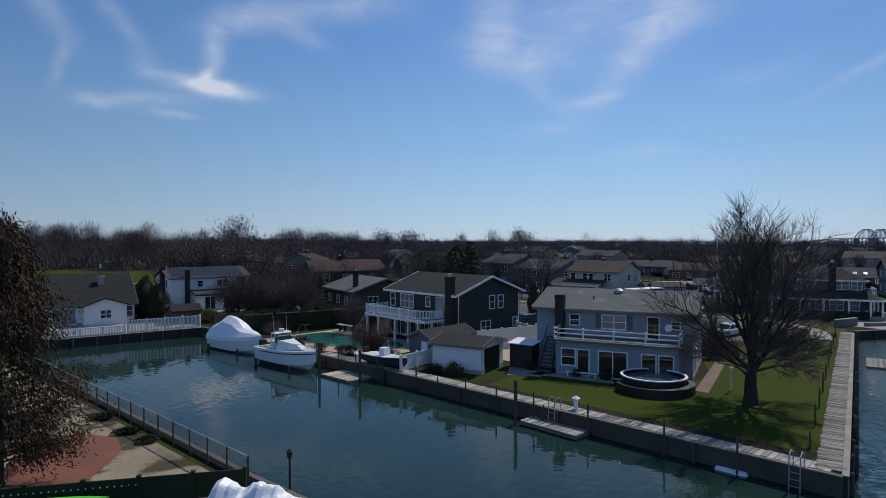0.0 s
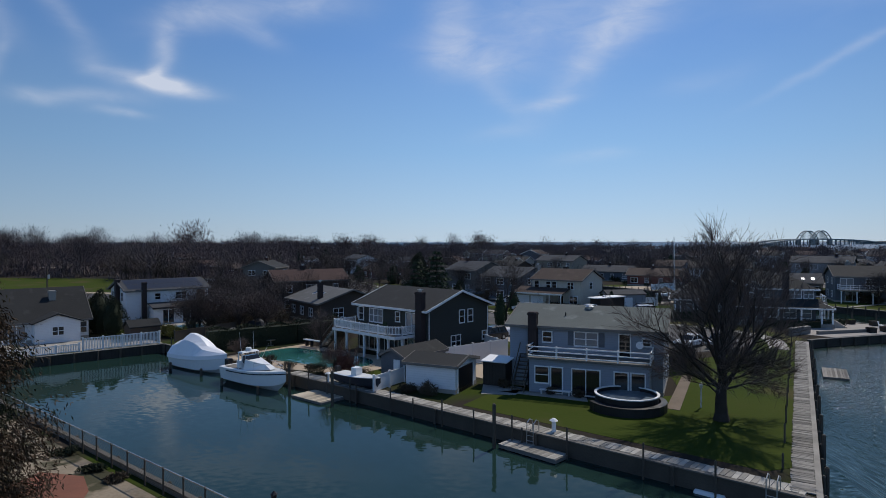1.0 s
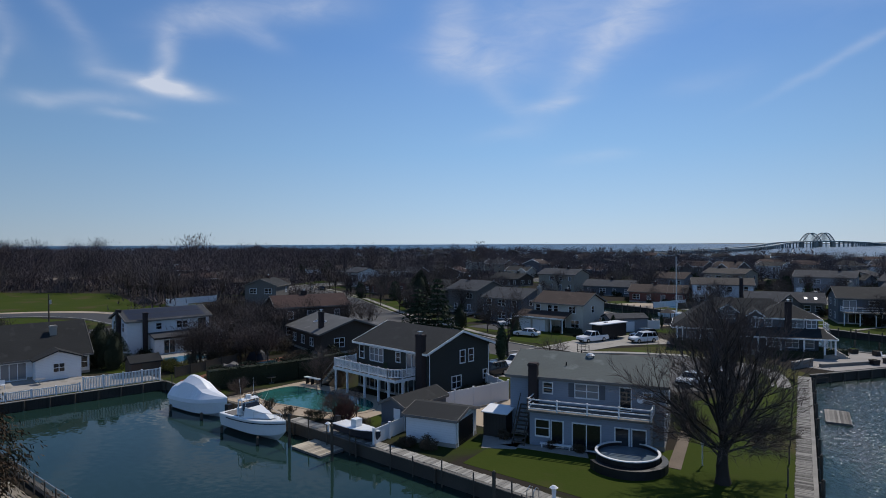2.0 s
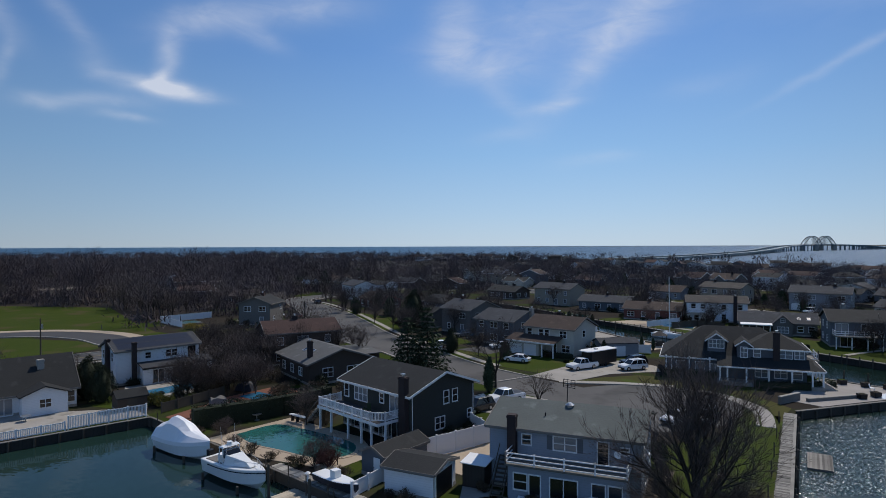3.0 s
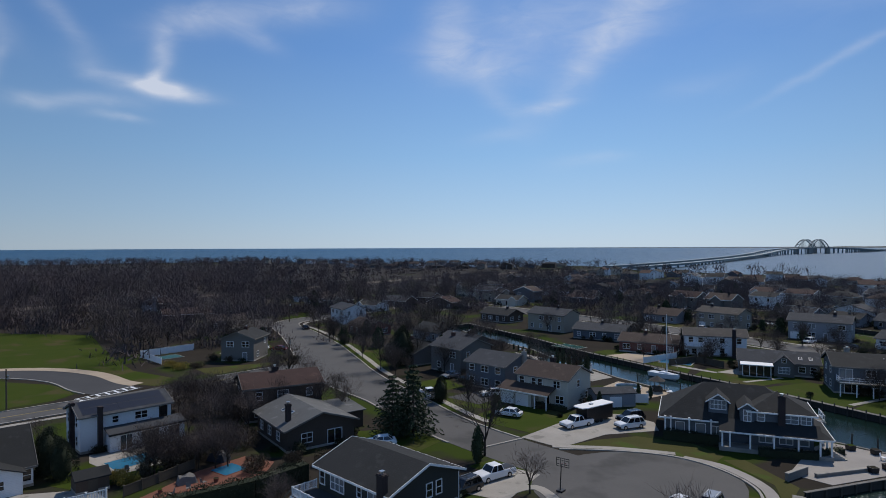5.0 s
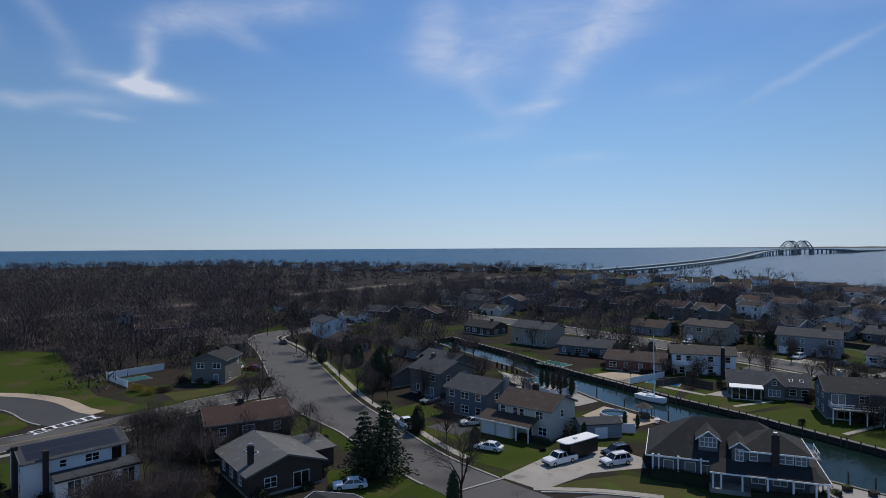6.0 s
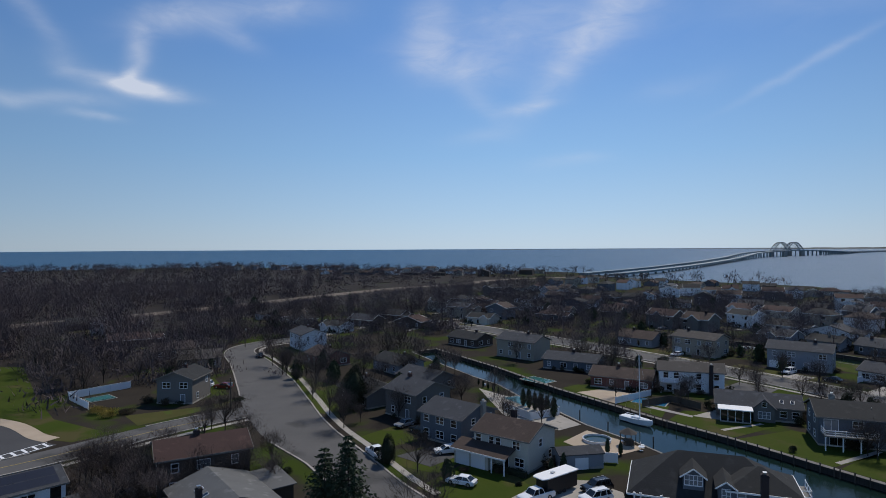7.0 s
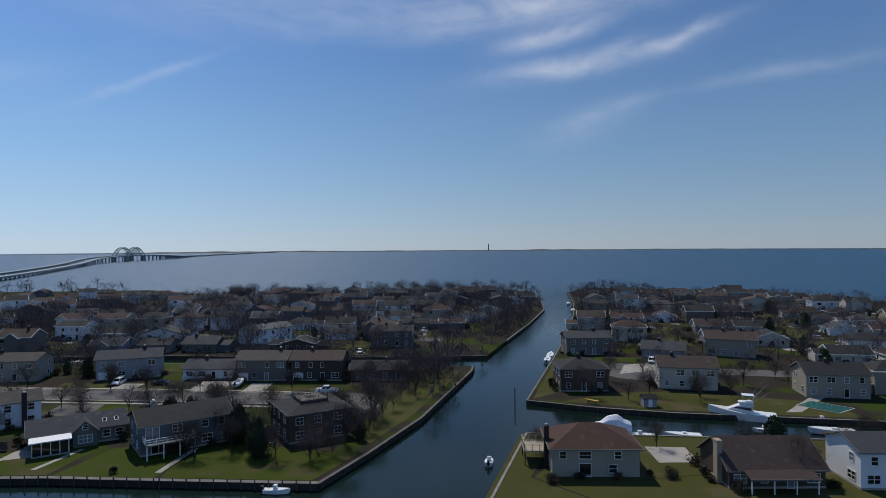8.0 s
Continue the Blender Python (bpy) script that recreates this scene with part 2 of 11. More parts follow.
    if windy:       # base colour paler round the basin, darker out in the channel
        basin_tone = n.new("ShaderNodeMapRange")
        basin_tone.inputs["From Min"].default_value, basin_tone.inputs["From Max"].default_value = 50.0, 140.0
        basin_tone.inputs["To Min"].default_value, basin_tone.inputs["To Max"].default_value = 1.45, 0.55
        l.new(far.outputs["Value"], basin_tone.inputs["Value"])
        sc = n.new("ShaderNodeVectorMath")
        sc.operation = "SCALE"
        l.new(col, sc.inputs[0]), l.new(basin_tone.outputs[0], sc.inputs["Scale"])
        # far out, the blue of the reflected sky is painted into the bay's colour
        bay_sky_blue = n.new("ShaderNodeMapRange")
        bay_sky_blue.inputs["From Min"].default_value, bay_sky_blue.inputs["From Max"].default_value = 320.0, 620.0
        l.new(far.outputs["Value"], bay_sky_blue.inputs["Value"])
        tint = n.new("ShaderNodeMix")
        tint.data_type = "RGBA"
        l.new(bay_sky_blue.outputs[0], tint.inputs["Factor"]), l.new(sc.outputs[0], tint.inputs[6])
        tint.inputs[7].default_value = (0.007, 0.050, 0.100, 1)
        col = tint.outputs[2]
    l.new(col, bs.inputs["Base Color"])
    return m


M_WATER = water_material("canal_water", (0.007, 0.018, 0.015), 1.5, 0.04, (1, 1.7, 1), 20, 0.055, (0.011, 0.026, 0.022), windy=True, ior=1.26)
M_STILL = water_material("still_water", (0.012, 0.030, 0.032), 1.6, 0.05, strength=0.1)
M_POOL = water_material("pool_water", (0.02, 0.13, 0.115), 2.0, 0.05, strength=0.15, second=(0.03, 0.09, 0.08))
M_MAT_GREY = water_material("grey_trampoline_mat", (0.10, 0.125, 0.145), 2.0, 0.1, strength=0.12)
M_POOL_BLUE = water_material("pool_water_blue", (0.025, 0.12, 0.20), 2.0, 0.05, strength=0.15)
M_SOIL = material("leaf_litter_soil", (0.028, 0.024, 0.020), (0.040, 0.034, 0.027), 0.5, 0.95, 0.4, ((0.036, 0.052, 0.010), 0.07, 0.40), 0.02, where="Position")
M_GRASS = material("lawn_grass", (0.034, 0.054, 0.008), (0.050, 0.062, 0.012), 0.5, 0.9, 0.35, ((0.066, 0.060, 0.024), 0.11, 0.2), 0.03, where="Position")
M_GRASS_OLIVE = material("olive_grass", (0.048, 0.055, 0.014), (0.066, 0.062, 0.022), 0.5, 0.9, 0.35, ((0.080, 0.068, 0.034), 0.12, 0.22), 0.03, where="Position")
M_GRASS_DRY = material("dry_grass", (0.076, 0.068, 0.026), (0.050, 0.056, 0.018), 0.6, 0.9, 0.35, ((0.06, 0.08, 0.02), 0.3, 0.2), 0.03, where="Position")
M_SAND = material("sandy_yard", (0.36, 0.30, 0.22), (0.17, 0.135, 0.095), 0.8, 0.95, 0.6, ((0.060, 0.056, 0.032), 0.45, 0.46), 0.15, where="Position")
M_ASPHALT = material("aged_asphalt", (0.102, 0.097, 0.092), (0.076, 0.073, 0.070), 0.5, 0.9, 0.2, ((0.058, 0.056, 0.053), 0.12, 0.2), 0.25, where="Position")
M_ASPHALT_DARK = material("dark_asphalt", (0.065, 0.064, 0.064), (0.048, 0.047, 0.048), 0.5, 0.9, 0.2, None, 0.25, where="Position")
M_CONCRETE = material("concrete", (0.36, 0.33, 0.29), (0.25, 0.23, 0.20), 0.8, 0.9, 0.2, ((0.20, 0.185, 0.16), 0.5, 0.15), 0.25, where="Position")
M_PAVER = material("paver_patio", (0.33, 0.30, 0.27), (0.24, 0.22, 0.20), 0.9, 0.9, 0.3, None, 0.25, where="Position")
M_TAN = material("tan_slab", (0.42, 0.34, 0.25), (0.33, 0.26, 0.19), 0.7, 0.9, 0.2, None, 0.2, where="Position")
M_BRICK_PAVE = material("brick_paving", (0.21, 0.085, 0.055), (0.13, 0.06, 0.042), 1.2, 0.9, 0.3, None, 0.2, where="Position")
M_PLANK = material("weathered_plank", (0.24, 0.225, 0.20), (0.12, 0.112, 0.10), 1.5, 0.9, 0.3, None, 0.2, vary=0.5)
M_PLANK_GREY = material("sun_bleached_plank", (0.36, 0.34, 0.30), (0.20, 0.185, 0.16), 1.5, 0.9, 0.3, None, 0.2, vary=0.4)
M_PLANK_PALE = material("pale_plank", (0.46, 0.40, 0.31), (0.33, 0.28, 0.21), 1.5, 0.9, 0.3, None, 0.2, vary=0.25)
M_TIMBER = material("dark_wet_timber", (0.060, 0.050, 0.040), (0.032, 0.028, 0.024), 1.0, 0.85, 0.4, None, 0.3, stripes=(0, 0.30, 0.5))
M_TIMBER_GREY = material("grey_timber_sheet", (0.20, 0.185, 0.165), (0.12, 0.11, 0.10), 0.8, 0.9, 0.3)
M_PILE = material("pile_wood", (0.10, 0.082, 0.062), (0.055, 0.046, 0.036), 1.5, 0.9, 0.4)
M_VINYL = material("white_vinyl", (0.74, 0.74, 0.74), (0.66, 0.66, 0.66), 0.5, 0.5, 0.03)
M_WHITE = material("white_paint", (0.76, 0.76, 0.75), (0.66, 0.66, 0.65), 0.5, 0.55, 0.03)
M_FRAME = material("window_frame_white", (0.72, 0.72, 0.72), (0.64, 0.64, 0.64), 1, 0.5, 0.0)
M_WRAP = material("white_shrink_wrap", (0.82, 0.82, 0.82), (0.74, 0.74, 0.76), 0.6, 0.42, 0.25)
M_GEL = material("white_gelcoat", (0.80, 0.80, 0.78), (0.72, 0.72, 0.70), 0.5, 0.22, 0.0, spec=0.5)
M_BLACK = material("black_trim", (0.018, 0.018, 0.020), (0.012, 0.012, 0.013), 1, 0.45, 0.0)
M_BOTTOM = material("dark_bottom_paint", (0.03, 0.035, 0.05), (0.02, 0.022, 0.03), 1, 0.6, 0.05)
M_METAL = material("galvanised_metal", (0.55, 0.55, 0.55), (0.42, 0.42, 0.42), 1, 0.35, 0.0, metal=0.9)
M_RUBBER = material("tyre_rubber", (0.02, 0.02, 0.02), (0.015, 0.015, 0.015), 1, 0.8, 0.05)
M_BRICK = material("chimney_brick", (0.10, 0.055, 0.045), (0.06, 0.036, 0.032), 2, 0.9, 0.3, stripes=(2, 0.08, 0.35))
M_FLUE_DARK = material("dark_chimney_brick", (0.050, 0.036, 0.034), (0.032, 0.025, 0.025), 2, 0.9, 0.3, stripes=(2, 0.08, 0.35))
M_PATH = material("brown_paver_path", (0.19, 0.15, 0.115), (0.11, 0.09, 0.07), 1.2, 0.9, 0.3, None, 0.2, where="Position")
M_LINE = material("faded_yellow_paint", (0.30, 0.22, 0.07), (0.20, 0.16, 0.07), 1, 0.8, 0.0, where="Position")
M_BARK = material("bark", (0.050, 0.040, 0.032), (0.028, 0.023, 0.019), 1.5, 0.95, 0.5)
M_TWIG = material("bare_twigs", (0.108, 0.082, 0.070), (0.074, 0.057, 0.050), 1.0, 0.95, 0.0, vary=0.35)
M_WOODS = material("bare_woods", (0.118, 0.090, 0.088), (0.064, 0.052, 0.055), 0.12, 0.95, 0.0, ((0.135, 0.110, 0.086), 0.06, 0.12), where="Position")
M_NEEDLE = material("dark_needles", (0.020, 0.034, 0.016), (0.034, 0.050, 0.022), 1.0, 0.85, 0.0, vary=0.2)
M_NEEDLE_BROWN = material("browned_needles", (0.044, 0.031, 0.017), (0.080, 0.047, 0.027), 0.8, 0.9, 0.0, ((0.020, 0.025, 0.010), 0.45, 0.40))
M_BUSH = material("brown_shrub", (0.080, 0.058, 0.038), (0.052, 0.042, 0.026), 1, 0.95, 0.0, vary=0.3)
M_BUSH_RED = material("red_budding_shrub", (0.13, 0.050, 0.045), (0.080, 0.040, 0.034), 1, 0.95, 0.0)
M_FORSYTHIA = material("forsythia", (0.30, 0.22, 0.035), (0.15, 0.12, 0.03), 1, 0.9, 0.0)
M_HEDGE = material("dark_hedge", (0.018, 0.024, 0.012), (0.028, 0.034, 0.016), 1, 0.9, 0.0)
M_ARCH = material("painted_steel", (0.17, 0.21, 0.22), (0.14, 0.18, 0.19), 0.05, 0.6, 0.0)
M_DUNE = material("far_shore", (0.055, 0.060, 0.055), (0.075, 0.078, 0.066), 0.01, 0.95, 0.0, where="Position")


def glass_material(name, tint, rough=0.06):
    m = bpy.data.materials.new(name)
    m.use_nodes = True
    bs = m.node_tree.nodes["Principled BSDF"]
    bs.inputs["Base Color"].default_value = (*tint, 1)
    bs.inputs["Roughness"].default_value, bs.inputs["Specular IOR Level"].default_value = rough, 0.7
    return m


M_GLASS = glass_material("window_glass", (0.012, 0.014, 0.016))
M_GLASS_PALE = glass_material("curtained_glass", (0.17, 0.18, 0.19), 0.1)
M_CARGLASS = glass_material("car_glass", (0.010, 0.011, 0.012), 0.03)

SIDING = {k: material(k + "_siding", c, tuple(v * 0.86 for v in c), 0.5, 0.75, 0.12, None, 0.3, stripes=(2, 0.2, 0.22)) for k, c in {
    "blue": (0.25, 0.285, 0.335), "green": (0.040, 0.043, 0.038), "white": (0.72, 0.73, 0.74), "cream": (0.50, 0.47, 0.40), "grey": (0.25, 0.26, 0.28),
    "tan": (0.33, 0.29, 0.23), "brown": (0.075, 0.055, 0.042), "slate": (0.11, 0.122, 0.14), "taupe": (0.15, 0.138, 0.125), "red": (0.15, 0.060, 0.050)}.items()}
ROOFING = {k: material(k + "_shingles", c, tuple(v * 0.72 for v in c), 0.9, 0.9, 0.3, (tuple(v * 1.25 for v in c), 0.7, 0.1), 0.25, stripes=(1, 0.28, 0.2)) for k, c in {
    "dark": (0.030, 0.031, 0.031), "grey": (0.125, 0.125, 0.122), "green": (0.125, 0.138, 0.128), "brown": (0.070, 0.050, 0.041), "taupe": (0.078, 0.069, 0.061), "slate": (0.058, 0.061, 0.067), "russet": (0.078, 0.042, 0.031), "maroon": (0.062, 0.036, 0.031)}.items()}

for shingle in ROOFING.values():        # mineral granules have little sheen
    shingle.node_tree.nodes["Principled BSDF"].inputs["Specular IOR Level"].default_value = 0.22

# ---------------------------------------------------------------- mesh helpers


class Shape:
    """Collects vertices and faces of one mesh, with a material index for each face."""

    def __init__(self):
        self.v, self.f, self.m = [], [], []

    def face(self, pts, m=0):
        i = len(self.v)
        self.v += [tuple(p) for p in pts]
        self.f.append(tuple(range(i, i + len(pts))))
        self.m.append(m)
        return self

    def solid(self, ring_a, ring_b, m=0, caps=True):
        """Side walls between two rings of the same count, with caps."""
        n, i = len(ring_a), len(self.v)
        self.v += [tuple(p) for p in ring_a] + [tuple(p) for p in ring_b]
        for k in range(n):
            j = (k + 1) % n
            self.f.append((i + k, i + j, i + n + j, i + n + k))
            self.m.append(m)
        if caps:
            self.f += [tuple(range(i + n - 1, i - 1, -1)), tuple(range(i + n, i + 2 * n))]
            self.m += [m, m]
        return self

    def box(self, x0, y0, z0, x1, y1, z1, m=0):
        return self.solid([(x0, y0, z0), (x1, y0, z0), (x1, y1, z0), (x0, y1, z0)], [(x0, y0, z1), (x1, y0, z1), (x1, y1, z1), (x0, y1, z1)], m)

    def tube(self, a, b, ra, rb=None, n=6, m=0, caps=True):
        rb = ra if rb is None else rb
        a, b = Vector(a), Vector(b)
        d = (b - a).normalized()
        s = d.cross(Vector((0, 0, 1)) if abs(d.z) < 0.9 else Vector((1, 0, 0))).normalized()
        t = s.cross(d)
        ring = [(math.cos(2 * math.pi * k / n), math.sin(2 * math.pi * k / n)) for k in range(n)]
        return self.solid([a + (s * c + t * e) * ra for c, e in ring], [b + (s * c + t * e) * rb for c, e in ring], m, caps)

    def beam(self, a, b, w, h, m=0):
        """A rectangular bar from a to b: w across, h high, centred on the line."""
        a, b = Vector(a), Vector(b)
        d = (b - a).normalized()
        s = d.cross(Vector((0, 0, 1)) if abs(d.z) < 0.95 else Vector((1, 0, 0))).normalized() * w / 2
        t = s.cross(d).normalized() * h / 2
        return self.solid([a - s - t, a + s - t, a + s + t, a - s + t], [b - s - t, b + s - t, b + s + t, b - s + t], m)

    def prism(self, outline, z0, z1, m=0, top=None):
        """An upright prism over a flat outline that may be concave."""
        pts = list(outline)
        if sum(a[0] * b[1] - b[0] * a[1] for a, b in zip(pts, pts[1:] + pts[:1])) < 0:
            pts.reverse()
        self.solid([(x, y, z0) for x, y in pts], [(x, y, z1) for x, y in pts], m, caps=False)
        i = len(self.v)
        self.v += [(x, y, z1) for x, y in pts]
        from_tess = tessellate([[Vector((x, y, 0)) for x, y in pts]])
        for tri in from_tess:
            p = [pts[k] for k in tri]
            area = (p[1][0] - p[0][0]) * (p[2][1] - p[0][1]) - (p[2][0] - p[0][0]) * (p[1][1] - p[0][1])
            tri = tri if area > 0 else tri[::-1]
            self.f.append(tuple(i + k for k in tri))
            self.m.append(m if top is None else top)
        return self

    def mesh(self, name, mats):
        me = bpy.data.meshes.new(name)
        me.from_pydata(self.v, [], self.f)
        for mt in (mats if isinstance(mats, (list, tuple)) else [mats]):
            me.materials.append(mt)
        if any(self.m):
            me.polygons.foreach_set("material_index", self.m)
        me.update()
        return me


from mathutils.geometry import tessellate_polygon as tessellate


def thing(name, label, category, m=None, group="", kind=""):
    """A top-level thing: an Empty at its base."""
    ob = new(name)
    ob.empty_display_size = 0.3
    if m is not None:
        ob.matrix_world = m
    return tagged(ob, label, category, group, kind)


def part(name, shape, mats, parent=None, label="", m=None, smooth=False, kind=""):
    me = shape if isinstance(shape, bpy.types.Mesh) else shape.mesh(name, mats)
    ob = new(name, me)
    if smooth:
        me.polygons.foreach_set("use_smooth", [True] * len(me.polygons))
    if parent is not None:
        ob.parent = parent
    if m is not None:
        ob.matrix_basis = m
    return tagged(ob, label, "", "", kind)


def placed(x, y, z=1.3, turn=0):
    return pose(x, y, z, 0, 0, turn)

# ---------------------------------------------------------------- the large structure
GROUND = 1.3


def disc(name, radius, z, mat, label):
    s = Shape()
    s.face([(radius * math.cos(2 * math.pi * k / 96), radius * math.sin(2 * math.pi * k / 96), z) for k in range(96)])
    return tagged(part(name, s, mat), label, "water", "", "structure")


WATER = 0.3
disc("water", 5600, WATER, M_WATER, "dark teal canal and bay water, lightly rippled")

BASIN = [(-55.5, 79.6), (-38.0, 93.8), (13.2, 45.1), (42.2, 91.2), (43.2, 92.6), (56.0, 96.2), (70.0, 99.8), (70.0, 101.5), (63.0, 105.5), (58.5, 111.5), (53.0, 128.0),
         (47.0, 145.0), (41.5, 156.0), (38.5, 166.0), (32.5, 181.0), (29.6, 193.6), (24.4, 203.9), (14.1, 229.3), (8.0, 246.0)]
BLOCK_EDGE = [(16.5, 251.0), (32.9, 215.5), (43.5, 187.5), (58.5, 157.0), (66.0, 144.3), (74.0, 127.6), (85.4, 104.4), (100.0, 106.0), (124.5, 109.8), (174.0, 123.2), (181.0, 126.2)]
BACK_CANAL = [(178.0, 133.0), (171.0, 141.0), (157.0, 172.0), (131.0, 230.0), (106.0, 266.0), (114.0, 276.0), (142.0, 240.0), (168.0, 182.0), (187.0, 148.0), (199.0, 130.2)]
CHANNEL = [(232.0, 138.0), (284.0, 149.6), (347.0, 166.0), (400.0, 188.0), (437.0, 207.0), (470.0, 228.0)]
SHORE = [(452.0, 250.0), (441.0, 292.0), (389.0, 352.0), (348.0, 401.0), (340.0, 463.0), (353.0, 530.0), (300.0, 605.0), (242.0, 690.0), (238.0, 792.0), (217.0, 847.0),
         (71.0, 911.0), (-98.0, 1008.0), (-304.0, 1120.0), (-472.0, 1080.0), (-575.0, 990.0), (-1200.0, 1150.0), (-2600.0, 1500.0), (-2600.0, -400.0), (400.0, -400.0), (30.0, 7.0), (-14.6, 43.4)]
MAINLAND = BASIN + BLOCK_EDGE + BACK_CANAL + CHANNEL + SHORE
POINT = [(149.3, 95.6), (206.5, 109.4), (249.7, 120.4), (327.0, 142.0), (400.0, 166.0), (472.0, 194.0), (539.0, 201.0), (553.0, 87.0), (488.0, 40.0), (486.0, -5.0), (500.0, -150.0), (230.0, -150.0), (167.7, 25.1), (154.3, 63.3), (150.7, 79.6)]
SPIT = [(80.0, 75.3), (94.6, 78.6), (125.3, 85.9), (134.0, 67.0), (152.4, 26.5), (200.0, -80.0), (150.0, -100.0), (95.0, 40.0)]


def land(outline, label):
    s = Shape()
    s.prism(outline, -1.5, GROUND)
    return tagged(part("ground", s, M_SOIL), label, "ground", "", "structure")


land(MAINLAND, "brown leaf-littered ground with thin grass")
land(POINT, "brown leaf-littered ground with thin grass")
land(SPIT, "brown leaf-littered ground with thin grass")


def patch(name, outline, mat, label, category, z=0.03):
    s = Shape()
    s.prism(outline, GROUND - 0.2, GROUND + z)
    return tagged(part(name, s, mat), label, category, "", "structure")


def ribbon(pts, width):
    """The outline of a strip of that width along a line."""
    left, right = [], []
    for i, p in enumerate(pts):
        a, b = Vector(pts[max(0, i - 1)]), Vector(pts[min(len(pts) - 1, i + 1)])
        d = (b - a).normalized()
        n = Vector((-d.y, d.x)) * width / 2
        left.append(tuple(Vector(p) + n)), right.append(tuple(Vector(p) - n))
    return left + right[::-1]


def curve(pts, n=6):
    """Points along a smooth line through pts."""
    out = []
    q = [pts[0]] + list(pts) + [pts[-1]]
    for i in range(1, len(q) - 2):
        p0, p1, p2, p3 = (Vector(k) for k in q[i - 1:i + 3])
        for k in range(n):
            t = k / n
            out.append(tuple(0.5 * ((2 * p1) + (p2 - p0) * t + (2 * p0 - 5 * p1 + 4 * p2 - p3) * t * t + (3 * p1 - p0 - 3 * p2 + p3) * t ** 3)))
    return out + [tuple(pts[-1])]


def oval(cx, cy, rx, ry, turn=0, n=28):
    c, s = math.cos(radians(turn)), math.sin(radians(turn))
    return [(cx + rx * math.cos(a) * c - ry * math.sin(a) * s, cy + rx * math.cos(a) * s + ry * math.sin(a) * c) for a in [2 * math.pi * k / n for k in range(n)]]


# roads: each lies a little higher than the one before, so that no two faces share a plane
MAIN_ROAD = curve([(22.0, 97.0), (9.0, 112.0), (0.5, 124.5), (-7.5, 141.0), (-17.0, 158.0), (-24.5, 178.0), (-32.5, 203.0), (-42.5, 230.0), (-51.0, 250.0), (-51.0, 263.0), (-42.0, 275.0), (-24.0, 283.0)])


def street_width(p):
    """The main street's width: broad where the cross street joins."""
    return float(np.interp(p[1], [120, 141, 158, 178, 203, 230, 252], [9.6, 10.4, 13.6, 15.0, 14.5, 12.0, 9.5]))


def beside(pts, extra, side):
    """A line along the main street, that far off its edge."""
    out = []
    for i, p in enumerate(pts):
        a, b = Vector(pts[max(0, i - 1)]), Vector(pts[min(len(pts) - 1, i + 1)])
        d = (b - a).normalized()
        out.append(tuple(Vector(p) + Vector((-d.y, d.x)) * side * (street_width(p) / 2 + extra)))
    return out


patch("road", beside(MAIN_ROAD, 0.0, 1) + beside(MAIN_ROAD, 0.0, -1)[::-1], M_ASPHALT, "worn grey-brown asphalt street", "road", 0.030)
patch("road", oval(24.5, 96.5, 13.6, 11.4, 20), M_ASPHALT, "grey-brown asphalt turning circle", "road", 0.034)
CROSS_ROAD = curve([(-150.0, 62.0), (-110.0, 98.0), (-75.0, 130.5), (-59.0, 144.5), (-45.0, 160.0), (-30.0, 173.0), (-21.0, 177.0)])
patch("road", ribbon(CROSS_ROAD, 8.6), M_ASPHALT, "grey asphalt cross street", "road", 0.026)
LOOP = curve([(-62.0, 149.0), (-70.0, 153.5), (-80.0, 162.5), (-92.0, 167.5), (-104.0, 167.0), (-125.0, 160.0), (-160.0, 150.0)])
patch("road", ribbon(LOOP, 8.5), M_ASPHALT_DARK, "dark asphalt drive with a pale kerb", "road", 0.022)
BLOCK_ROAD = curve([(20.0, 330.0), (50.0, 285.0), (72.0, 250.0), (92.0, 214.0), (109.0, 179.0), (120.0, 154.0), (126.0, 138.0)])
patch("road", ribbon(BLOCK_ROAD, 10.0), M_ASPHALT, "worn grey asphalt street", "road", 0.030)
patch("road", oval(126.0, 134.5, 11.5, 10.0, -65), M_ASPHALT, "grey asphalt turning circle", "road", 0.034)
POINT_ROAD = curve([(201.0, 101.0), (201.5, 88.0), (204.0, 70.0), (214.0, 36.0), (236.0, -24.0), (262.0, -100.0)])
patch("road", ribbon(POINT_ROAD, 9.0), M_ASPHALT, "worn grey asphalt street", "road", 0.030)
patch("road", oval(194.0, 80.0, 10.0, 9.0), M_ASPHALT, "grey asphalt turning circle", "road", 0.034)
HIGHWAY = curve([(-420.0, 150.0), (-250.0, 262.0), (-163.0, 347.0), (-110.0, 403.0), (-9.0, 547.0), (52.0, 598.0), (107.0, 668.0), (160.0, 700.0), (231.0, 704.0)])
patch("road", ribbon(HIGHWAY, 15.0), M_PATH, "pale parkway running through bare woods", "road", 0.030)
patch("road", ribbon(curve([(140.0, 330.0), (190.0, 250.0), (215.0, 190.0), (222.0, 160.0)]), 8.0), M_ASPHALT, "worn grey asphalt street", "road", 0.030)
patch("road", ribbon(curve([(200.0, 400.0), (270.0, 300.0), (310.0, 210.0)]), 8.0), M_ASPHALT, "worn grey asphalt street", "road", 0.030)


def kerb(pts, label="pale concrete kerb", w=0.35, h=0.15):
    s = Shape()
    s.prism(ribbon(pts, w), GROUND - 0.1, GROUND + h)
    return tagged(part("kerb", s, M_CONCRETE), label, "kerb", "", "structure")


def walkway(pts, w, mat=M_CONCRETE, label="pale concrete pavement", z=0.06, name="pavement"):
    return patch(name, ribbon(pts, w), mat, label, "pavement", z)


